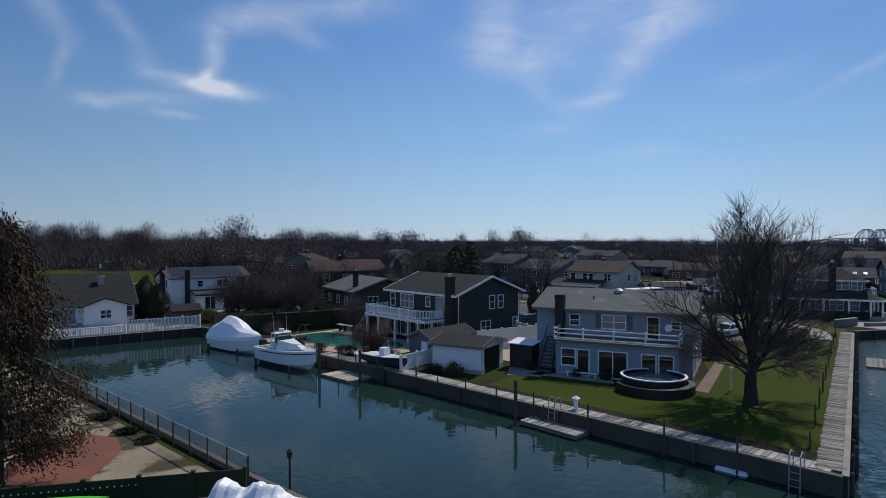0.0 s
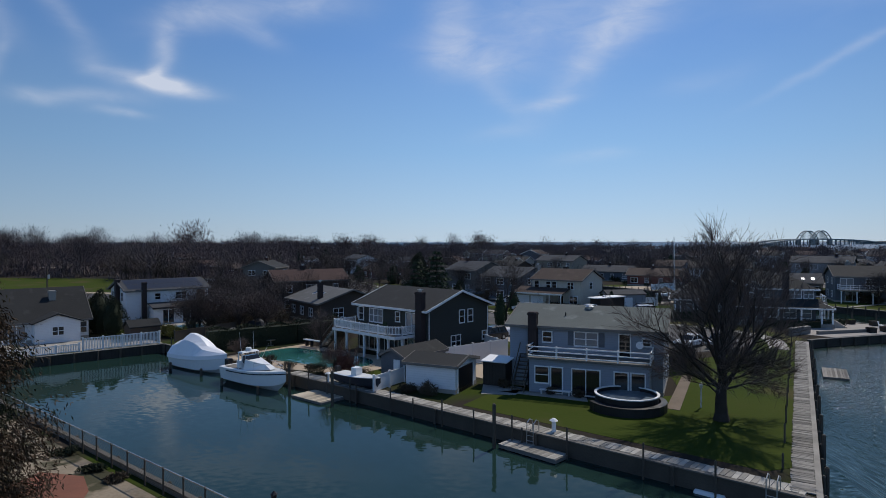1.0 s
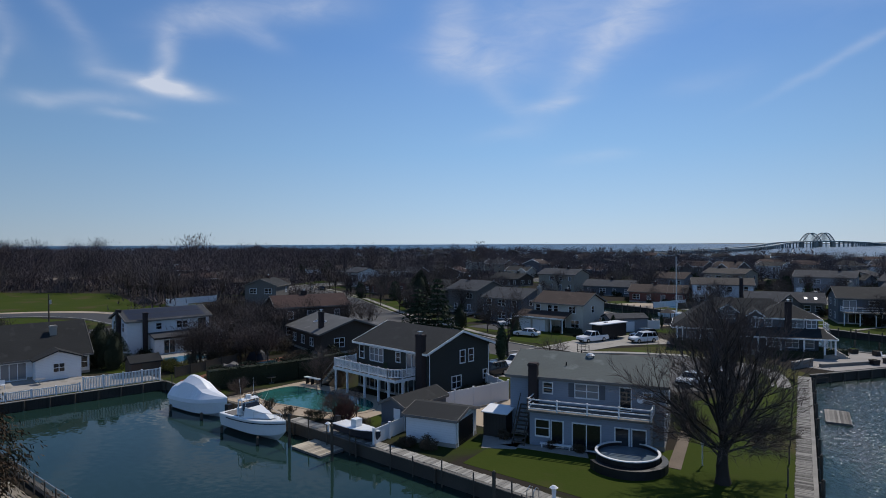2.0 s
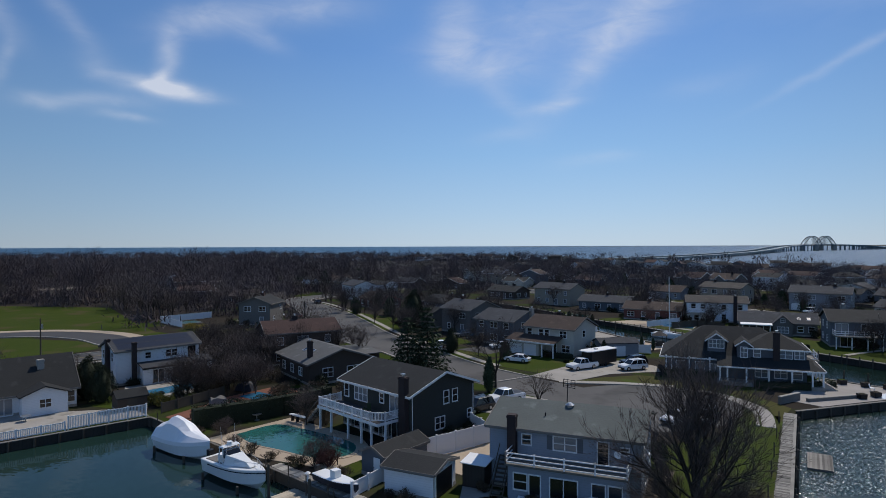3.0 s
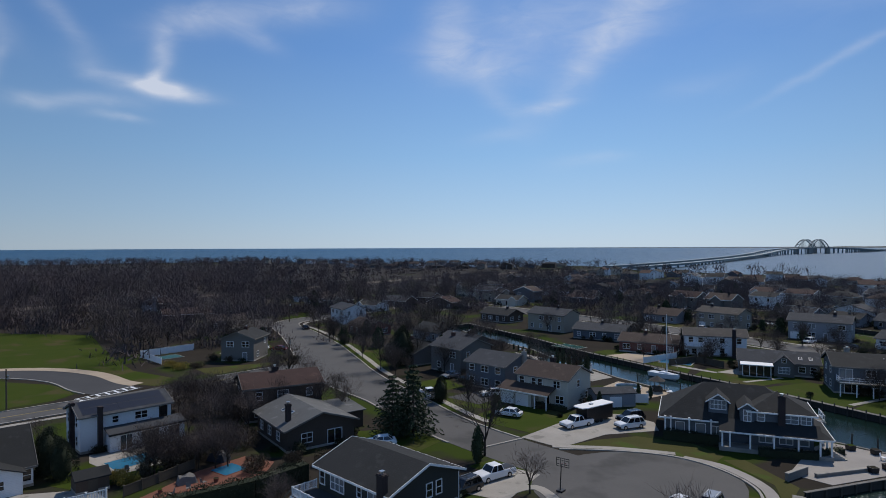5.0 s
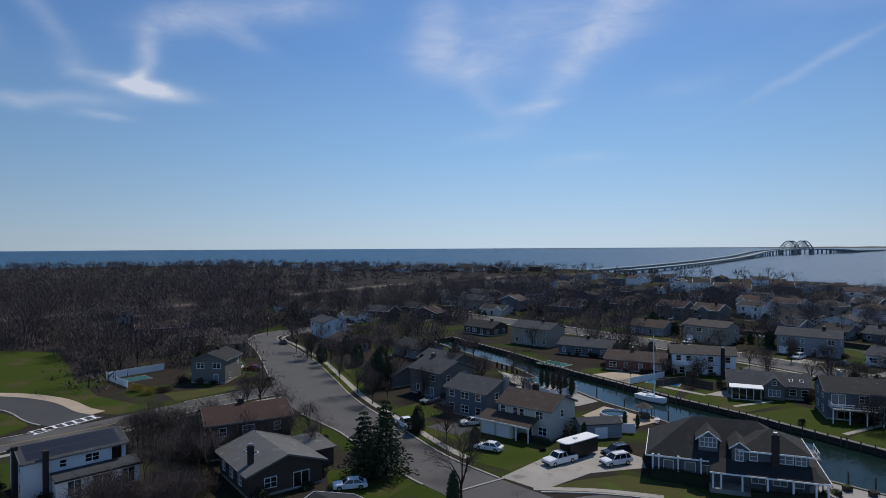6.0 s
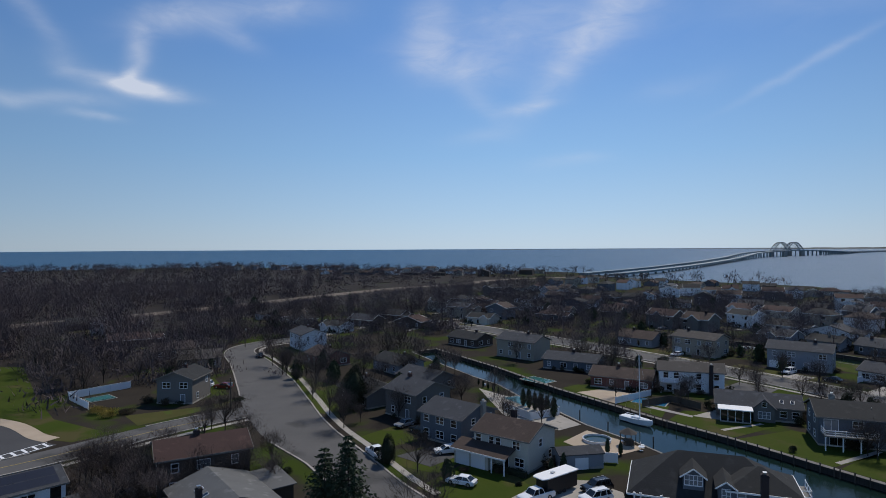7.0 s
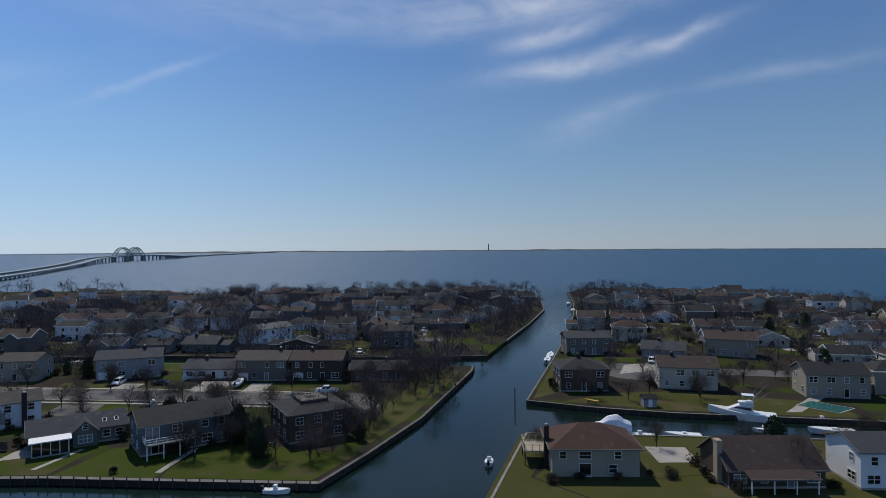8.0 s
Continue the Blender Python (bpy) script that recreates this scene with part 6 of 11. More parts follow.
def brown_house():
    W, D, E, R = 10.6, 12.5, 3.3, 1.75
    h = thing("house", "low dark brown house with a pale grey roof and skylights", "house", placed(-21.3, 109.8, GROUND, 33))
    walls(h, W, D, E, R, SIDING["brown"], "y")
    roof(h, W, D, E, R, ROOFING["grey"], "y", over=0.6)
    add_window(h, "front", 3.0, 1.1, 1.6, 1.3, W, D, 2)
    add_window(h, "front", 7.4, 0.3, 2.2, 2.0, W, D, 2, False, "glass_door")
    for u in (2.0, 5.5, 9.0):
        add_window(h, "left", u, 1.1, 1.2, 1.2, W, D, 2)
        add_window(h, "right", u, 1.1, 1.2, 1.2, W, D, 2)
    chimney(h, 1.2, 2.6, 3.2, 6.4, 0.7, 0.7, M_FLUE_DARK)
    for y in (5.0, 7.4):
        skylight(h, 2.6, y, 4.3, 0.8, 1.1, -18.3, 90)
    # lower wing at the back
    part("extension", Shape().box(W, 5.5, -0.3, W + 4.5, 12.0, 2.7), SIDING["brown"], h)
    shed_roof(h, W - 0.1, 5.1, W + 4.9, 12.3, 2.75, 3.3, ROOFING["grey"], None)


def porch_house():
    W, D, E, R = 20.0, 11.5, 3.7, 3.9
    h = thing("house", "large grey house with a dark hip roof and white columns", "house", placed(35.0, 114.3, GROUND, -24))
    walls(h, W, D, E, 0, SIDING["slate"])
    roof(h, W, D, E, R, ROOFING["dark"], "hip", over=0.8, trim=M_WHITE)
    # two-storey bay
    walls(h, 8.0, 7.5, 5.5, 0, SIDING["slate"], base=(11.8, -0.9), name="bay_wall", plinth=False)
    roof(h, 8.0, 7.5, 5.5, 1.9, ROOFING["dark"], "hip", base=(11.8, -0.9), over=0.5, trim=M_WHITE)
    # porch with its low roof
    p = [(7.6, -3.6, 2.75), (20.6, -3.6, 2.75), (20.6, -0.9, 3.9), (7.6, -0.9, 3.9)]
    part("porch_roof", Shape().solid(p, [(x, y, z + 0.15) for x, y, z in p]), ROOFING["dark"], h)
    p = [(20.6, -3.6, 2.75), (21.9, -3.2, 2.75), (21.9, 6.0, 2.75), (19.6, 6.0, 3.9), (19.6, -0.9, 3.9)]
    part("porch_roof", Shape().solid(p, [(x, y, z + 0.15) for x, y, z in p]), ROOFING["dark"], h)
    part("fascia", Shape().beam((7.6, -3.66, 2.78), (20.6, -3.66, 2.78), 0.09, 0.2), M_WHITE, h)
    part("fascia", Shape().beam((20.6, -3.66, 2.78), (21.9, -3.26, 2.78), 0.09, 0.2), M_WHITE, h)
    part("fascia", Shape().beam((21.96, -3.2, 2.78), (21.96, 6.0, 2.78), 0.09, 0.2), M_WHITE, h)
    part("porch_floor", Shape().box(7.6, -3.5, -0.3, 21.8, -0.95, 0.6), M_PLANK, h)
    columns(h, [(8.0, -3.4), (9.0, -3.4), (11.6, -3.4), (14.6, -3.4), (17.6, -3.4), (20.2, -3.4), (21.6, -3.1), (21.6, 0.0), (21.6, 3.0)], 0.6, 2.75, 0.22)
    columns(h, [(0.2, -0.7), (1.0, -0.7), (3.6, -0.7), (6.6, -0.7)], -0.2, 3.55, 0.2)
    # gabled dormers
    for x0, x1, y0, y1, z0, zr, arched in [(6.0, 9.2, 0.6, 5.0, 4.6, 7.1, False), (10.2, 12.6, -1.2, 4.0, 3.9, 6.5, True)]:
        xm = (x0 + x1) / 2
        ze = zr - (x1 - x0) * 0.36
        s = Shape().solid([(x0 + 0.3, y0, z0 - 1.0), (x1 - 0.3, y0, z0 - 1.0), (x1 - 0.3, y0, ze), (xm, y0, zr - 0.15), (x0 + 0.3, y0, ze)], [(x0 + 0.3, y1, z0 - 1.0), (x1 - 0.3, y1, z0 - 1.0), (x1 - 0.3, y1, ze), (xm, y1, zr - 0.15), (x0 + 0.3, y1, ze)])
        part("dormer", s, SIDING["slate"], h)
        for xa in (x0 - 0.1, x1 + 0.1):
            q = [(xa, y0 - 0.4, ze - 0.08), (xm, y0 - 0.4, zr), (xm, y1, zr), (xa, y1, ze - 0.08)]
            part("dormer_roof", Shape().solid(q, [(x, y, z + 0.13) for x, y, z in q]), ROOFING["dark"], h)
            part("fascia", Shape().beam((xa, y0 - 0.45, ze), (xm, y0 - 0.45, zr + 0.08), 0.06, 0.17), M_WHITE, h)
        if arched:
            add_window(h, "front", xm, z0 + 0.1, 0.9, 1.5, W, D, 2, True, base=(0, y0))
        else:
            add_window(h, "front", xm, z0 + 0.35, 2.1, 1.25, W, D, 4, True, base=(0, y0))
    for u, w in [(2.3, 1.2), (5.2, 1.3)]:
        add_window(h, "front", u, 0.9, w, 1.7, W, D, 1, True)
    add_window(h, "front", 7.4, 0.2, 1.3, 2.2, W, D, 2, True, "door")
    for u, w, n in [(2.0, 1.6, 2), (4.6, 1.6, 2), (6.8, 1.2, 1)]:
        add_window(h, "front", u, 1.1, w, 1.5, 8.0, 7.5, n, True, base=(11.8, -0.9))
    for u, w, n in [(1.4, 0.9, 1), (5.2, 1.8, 2), (7.1, 1.2, 2)]:
        add_window(h, "front", u, 4.1, w, 1.1, 8.0, 7.5, n, True, base=(11.8, -0.9))
    for u in (1.6, 3.8, 6.0):
        add_window(h, "right", u, 4.1, 1.4, 1.1, 8.0, 7.5, 2, True, base=(11.8, -0.9))
        add_window(h, "right", u, 1.0, 1.4, 1.6, W, D, 2)
    for u in (2.0, 5.0, 8.5):
        add_window(h, "left", u, 0.9, 1.2, 1.6, W, D, 2)
    chimney(h, 15.8, -1.25, 2.5, 8.0, 0.9, 0.7, M_FLUE_DARK)
    # upper terrace rail at the back corner
    railing(h, [(20.2, 6.2), (22.4, 6.2), (22.4, 10.5)], 2.9, 0.95, M_VINYL, 0, 1.5)
    part("terrace_floor", Shape().box(19.9, 6.1, 2.6, 22.6, 10.8, 2.9), M_PLANK, h)
    columns(h, [(22.3, 7.0), (22.3, 10.5)], -0.2, 2.6)
    steps(h, 21.9, -1.2, 2.2, 6, dirx=1, diry=0)


def cream_house():
    W, D, E, R = 10.6, 9.0, 5.2, 1.8
    h = thing("house", "cream two-storey house with a brown roof and garage porch", "house", placed(16.2, 137.6, GROUND, -42))
    walls(h, W, D, E, R, SIDING["cream"])
    roof(h, W, D, E, R, ROOFING["brown"], "x", over=0.4)
    part("garage", Shape().box(-2.2, -2.6, -0.3, 4.6, -0.003, 2.6), SIDING["cream"], h)
    shed_roof(h, -2.6, -3.4, 8.4, 0.1, 2.6, 3.6, ROOFING["brown"])
    columns(h, [(5.6, -3.1), (8.0, -3.1)], -0.2, 2.6, 0.18)
    for x in (-1.9, 1.3):
        s = Shape().box(x, -2.66, 0.02, x + 2.7, -2.6, 2.15)
        part("garage_door", s, M_WHITE, h)
    for u, w, n in [(1.0, 1.0, 1), (3.6, 0.9, 1), (4.9, 0.9, 1), (8.4, 1.3, 2)]:
        add_window(h, "front", u, 3.6, w, 1.2, W, D, n)
    add_window(h, "front", 6.4, 0.2, 1.0, 2.05, W, D, 1, False, "door")
    add_window(h, "front", 9.0, 0.9, 1.6, 1.3, W, D, 2)
    for u, z in [(4.0, 3.5), (7.2, 0.9)]:
        add_window(h, "right", u, z, 1.0, 1.2, W, D)
    add_window(h, "back", 3.0, 3.6, 1.4, 1.2, W, D, 2), add_window(h, "back", 7.0, 3.6, 1.4, 1.2, W, D, 2)
    chimney(h, 3.0, 8.2, 3.0, 7.4, 0.9, 0.7, M_FLUE_DARK)


def slate_house():
    W, D, E, R = 10.2, 10.0, 5.1, 1.8
    h = thing("house", "slate-blue two-storey house with grey roof and tall chimney", "house", placed(7.6, 151.2, GROUND, -46))
    walls(h, W, D, E, R, SIDING["slate"])
    roof(h, W, D, E, R, ROOFING["slate"], "x", over=0.45)
    for u, w, n in [(1.6, 1.2, 1), (5.0, 1.8, 2), (8.4, 1.2, 1)]:
        add_window(h, "front", u, 3.5, w, 1.2, W, D, n), add_window(h, "front", u, 0.8, w, 1.3, W, D, n)
    for u in (3.4, 8.4):
        add_window(h, "right", u, 3.6, 1.0, 1.1, W, D), add_window(h, "left", u, 3.6, 1.0, 1.1, W, D)
    chimney(h, W + 0.4, 6.0, -0.2, 7.6, 0.7, 0.9, M_CONCRETE)
    part("side_porch", Shape().box(W + 0.9, 0.5, -0.2, W + 3.4, 4.5, 1.7), M_VINYL, h)


def sun_room_house():
    W, D, E, R = 16.0, 8.5, 2.9, 1.9
    h = thing("house", "low taupe house with a white-roofed glazed sun room", "house", placed(71.0, 160.0, GROUND, -27))
    walls(h, W, D, E, R, SIDING["taupe"])
    roof(h, W, D, E, R, ROOFING["slate"], "x", over=0.4)
    part("sun_room_floor", Shape().box(0.6, -4.0, -0.2, 6.4, -0.01, 0.25), M_CONCRETE, h)
    columns(h, [(0.7, -3.9), (2.1, -3.9), (3.5, -3.9), (4.9, -3.9), (6.3, -3.9), (6.3, -2.0), (0.7, -2.0)], 0.25, 2.6, 0.12)
    part("sun_room_roof", Shape().box(0.2, -4.4, 2.6, 6.8, 0.3, 2.78), M_WHITE, h)
    for k in range(4):
        part("pane", Shape().box(0.8 + 1.4 * k, -3.92, 0.3, 2.0 + 1.4 * k, -3.88, 2.55), M_GLASS, h)
    # small gable
    s = Shape().solid([(7.0, -1.4, -0.2), (11.0, -1.4, -0.2), (11.0, -1.4, 2.8), (9.0, -1.4, 4.6), (7.0, -1.4, 2.8)], [(7.0, 4.0, -0.2), (11.0, 4.0, -0.2), (11.0, 4.0, 2.8), (9.0, 4.0, 4.6), (7.0, 4.0, 2.8)])
    part("gable", s, SIDING["taupe"], h)
    for xa in (6.6, 11.4):
        q = [(xa, -1.8, 2.5), (9.0, -1.8, 4.7), (9.0, 4.2, 4.7), (xa, 4.2, 2.5)]
        part("roof", Shape().solid(q, [(x, y, z + 0.13) for x, y, z in q]), ROOFING["slate"], h)
    add_window(h, "front", 9.0, 0.8, 2.2, 1.3, W, D, 3, True, base=(0, -1.4)), add_window(h, "front", 9.0, 3.2, 0.8, 0.8, W, D, 1, base=(0, -1.4))
    for u in (12.6, 14.8):
        add_window(h, "front", u, 1.0, 1.2, 1.2, W, D)
    for x in (12.4, 14.4):
        skylight(h, x, 1.6, 3.75, 0.7, 1.1, 24)
    add_window(h, "left", 4.2, 1.0, 1.4, 1.3, W, D, 2)


def white_block_house():
    W, D, E, R = 15.0, 8.0, 5.3, 1.5
    h = thing("house", "white two-storey canal house with a dark chimney and small balcony", "house", placed(68.4, 183.0, GROUND, -22))
    walls(h, W, D, E, R, SIDING["white"])
    roof(h, W, D, E, R, ROOFING["taupe"], "x", over=0.45)
    for u, z in [(1.6, 3.5), (4.0, 3.5), (9.2, 3.5), (13.2, 3.5), (9.2, 0.9), (13.2, 0.9), (2.4, 0.5), (5.4, 0.5)]:
        add_window(h, "front", u, z, 1.1, 1.3, W, D)
    for u in (2.6, 4.6):
        add_window(h, "right", u, 3.4, 0.8, 1.3, W, D)
    part("balcony_floor", Shape().box(0.2, -2.0, 2.6, 6.2, -0.004, 2.8), M_VINYL, h)
    railing(h, [(0.3, -1.9), (6.1, -1.9)], 2.8, 0.95, M_VINYL, 0.2, 1.5)
    columns(h, [(0.4, -1.8), (3.2, -1.8), (6.0, -1.8)], -0.2, 2.6, 0.16)
    chimney(h, 12.0, -0.4, -0.2, 7.2, 0.9, 0.7, M_FLUE_DARK)


def roof_deck_house():
    W, D, E = 12.0, 12.5, 5.4
    h = thing("house", "dark brown house with a railed roof terrace among evergreens", "house", placed(97.6, 122.0, GROUND, -30))
    walls(h, W, D, E, 0, SIDING["brown"])
    roof(h, W, D, E, 1.6, ROOFING["dark"], "hip", over=0.5)
    part("terrace_floor", Shape().box(3.2, 3.4, E, 8.8, 8.6, E + 1.55), SIDING["brown"], h)
    railing(h, [(3.3, 3.5), (8.7, 3.5), (8.7, 8.5), (3.3, 8.5), (3.3, 3.5)], E + 1.55, 0.75, M_TIMBER_GREY, 0, 1.8)
    for u in (2.0, 5.5, 9.5):
        for z in (0.8, 3.4):
            add_window(h, "front", u, z, 1.4, 1.3, W, D, 2), add_window(h, "right", u, z, 1.2, 1.3, W, D, 1), add_window(h, "left", u, z, 1.2, 1.3, W, D, 1)
    part("extension", Shape().box(W, 3.0, -0.3, W + 4.5, 9.0, 3.0), SIDING["brown"], h)
    shed_roof(h, W, 2.7, W + 4.8, 9.3, 2.9, 3.5, ROOFING["dark"], None)


def deck_house():
    W, D, E, R = 16.0, 10.0, 5.3, 1.9
    h = thing("house", "slate-grey two-storey canal house with a white-railed deck", "house", placed(79.6, 140.0, GROUND, -24))
    walls(h, W, D, E, R, SIDING["slate"])
    roof(h, W, D, E, R, ROOFING["dark"], "x", over=0.45)
    part("deck_floor", Shape().box(0.3, -3.2, 2.5, 8.6, -0.004, 2.7), M_PLANK_GREY, h)
    railing(h, [(0.4, -0.1), (0.4, -3.1), (8.5, -3.1), (8.5, -0.1)], 2.7, 0.95, M_VINYL, 0, 1.6, rails=3)
    columns(h, [(0.5, -3.0), (3.2, -3.0), (5.9, -3.0), (8.4, -3.0)], -0.2, 2.5, 0.18)
    for u, z, w, hh, n in [(2.0, 2.85, 2.2, 2.0, 2), (6.2, 3.6, 1.6, 1.2, 2), (11.0, 3.6, 1.1, 1.2, 1), (14.0, 3.6, 1.1, 1.2, 1), (3.0, 0.2, 2.4, 2.0, 2), (7.0, 0.9, 1.2, 1.2, 1), (11.4, 0.9, 1.8, 1.3, 2), (14.6, 0.9, 0.9, 1.2, 1)]:
        add_window(h, "front", u, z, w, hh, W, D, n, z == 2.85, "glass_door" if hh > 1.9 else "window")
    for u in (2.6, 7.0):
        add_window(h, "left", u, 3.6, 1.0, 1.2, W, D), add_window(h, "right", u, 3.6, 1.0, 1.2, W, D), add_window(h, "left", u, 0.9, 1.2, 1.2, W, D)
    chimney(h, 3.4, 6.2, 5.0, 8.2, 0.9, 0.7, M_CONCRETE)
    part("vent_pipe", Shape().tube((9.0, 3.0, 6.0), (9.0, 3.0, 6.9), 0.07, 0.07, 6), M_METAL, h)


def hip_house():
    W, D, E, R = 13.8, 10.5, 4.6, 2.4
    h = thing("house", "grey-tan two-storey house with a red-brown hip roof", "house", placed(106.0, 73.6, GROUND, -62))
    walls(h, W, D, E, 0, SIDING["tan"])
    roof(h, W, D, E, R, ROOFING["russet"], "hip", over=0.6)
    for u, w in ((1.7, 1.0), (5.2, 1.8), (10.4, 1.0)):
        add_window(h, "front", u, 2.9, w, 1.1, W, D)
    add_window(h, "front", 5.2, 0.1, 1.8, 2.0, W, D), add_window(h, "front", 9.6, 0.7, 1.2, 1.2, W, D)
    for u in (2.5, 6.5):
        add_window(h, "left", u, 3.0, 1.2, 1.1, W, D), add_window(h, "left", u, 0.7, 1.4, 1.4, W, D)
    part("deck_floor", Shape().box(-4.0, 5.0, 2.2, -0.01, 10.6, 2.4), M_PLANK_PALE, h)
    railing(h, [(-0.1, 5.1), (-3.9, 5.1), (-3.9, 10.5), (-0.1, 10.5)], 2.4, 1.0, M_PLANK_PALE, 0, 1.3)
    columns(h, [(-3.8, 5.2), (-3.8, 10.3)], -0.2, 2.2, 0.2, M_PILE)
    chimney(h, -0.4, 4.0, -0.2, 7.0, 0.8, 0.7, M_FLUE_DARK)


blue_house(), green_house(), white_house(), low_house(), brown_house(), porch_house(), cream_house(), slate_house()
sun_room_house(), white_block_house(), roof_deck_house(), deck_house(), hip_house()


def garage():
    W, D, E, R = 4.7, 4.4, 2.25, 0.5
    h = thing("garage", "white sided single garage with a black panel as its shaded open doorway", "garage", placed(-7.5, 69.1, GROUND, -28))
    walls(h, W, D, E, R, SIDING["white"])
    roof(h, W, D, E, R, ROOFING["dark"], "x", over=0.25, trim=M_TIMBER_GREY)
    # flat black panel on the closed wall stands in for the unlit inside
    part("doorway", Shape().box(W - 0.02, 0.5, 0.0, W + 0.03, 3.6, 2.1), M_BLACK, h)
    part("door_trim", lattice([0.35, 0.5, 3.6, 3.75], [-0.1, 0.0, 2.1, 2.25], -0.04, 0.02), M_WHITE, h, m=pose(W + 0.02, 0, 0, 0, 0, 90))


def garden_shed():
    W, D, E, R = 2.9, 6.0, 2.1, 0.65
    h = thing("garden_shed", "dark grey garden shed with a white door", "shed", placed(-9.9, 73.6, GROUND, -41))
    walls(h, W, D, E, R, SIDING["slate"], "y")
    roof(h, W, D, E, R, ROOFING["dark"], "y", over=0.2)
    part("door", Shape().box(1.6, -0.05, 0.0, 2.4, -0.001, 1.9), M_WHITE, h)
    part("door_handle", Shape().box(1.66, -0.1, 0.9, 1.7, -0.05, 1.05), M_BLACK, h)


def box_shed():
    h = thing("storage_shed", "black slatted storage shed with a flat white roof", "shed", placed(-0.7, 70.2, GROUND, -28))
    part("body", Shape().box(0, 0, -0.1, 2.1, 1.9, 2.1), M_TIMBER, h)
    part("roof", Shape().solid([(-0.15, -0.2, 2.12), (2.3, -0.2, 2.12), (2.3, 2.1, 2.3), (-0.15, 2.1, 2.3)], [(-0.15, -0.2, 2.2), (2.3, -0.2, 2.2), (2.3, 2.1, 2.38), (-0.15, 2.1, 2.38)]), M_WHITE, h)


garage(), garden_shed(), box_shed()


def tool_shed(x, y, turn, w, d, e, label, siding="slate", roofing="dark", door=M_WHITE):
    h = thing("garden_shed", label, "shed", placed(x, y, GROUND, turn), "garden sheds")
    walls(h, w, d, e, 0.7, SIDING[siding], "x")
    roof(h, w, d, e, 0.7, ROOFING[roofing], "x", over=0.2, trim=None)
    part("door", Shape().box(w * 0.35, -0.05, 0.0, w * 0.65, -0.001, min(1.9, e - 0.1)), door, h)


tool_shed(-43.2, 96.0, 40, 3.6, 2.6, 1.7, "low dark timber shed beside a lawn", "brown", door=M_PILE)
tool_shed(29.5, 131.5, 5, 7.5, 4.0, 2.4, "grey outbuilding with white trim", "grey", "slate")
tool_shed(156.0, 70.0, -60, 3.0, 2.4, 1.9, "small grey garden shed", "grey", "dark")


def carport_trailer():
    h = thing("trailer", "dark box trailer with a bright white roof", "trailer", placed(24.9, 120.9, GROUND, 33))
    part("body", Shape().box(0, 0, 0.45, 6.4, 2.3, 2.75), M_BLACK, h)
    part("roof", Shape().solid([(-0.9, 0.2, 2.76), (-0.9, 2.1, 2.76), (0, 2.45, 2.76), (6.6, 2.45, 2.76), (6.6, -0.15, 2.76), (0, -0.15, 2.76)], [(-0.9, 0.2, 2.9), (-0.9, 2.1, 2.9), (0, 2.45, 2.9), (6.6, 2.45, 2.9), (6.6, -0.15, 2.9), (0, -0.15, 2.9)]), M_WHITE, h)
    part("roof_vent", Shape().box(2.0, 0.9, 2.9, 2.6, 1.4, 3.1), M_METAL, h)
    for x in (2.6, 3.6):
        for y in (0.1, 2.2):
            part("wheel", Shape().tube((x, y - 0.12, 0.36), (x, y + 0.12, 0.36), 0.36, 0.36, 14), M_RUBBER, h)
    part("drawbar", Shape().beam((-1.6, 1.15, 0.5), (0.1, 1.15, 0.5), 0.12, 0.12), M_METAL, h)
    part("jack", Shape().tube((-1.4, 1.15, -0.05), (-1.4, 1.15, 0.8), 0.05, 0.05, 6), M_METAL, h)


carport_trailer()

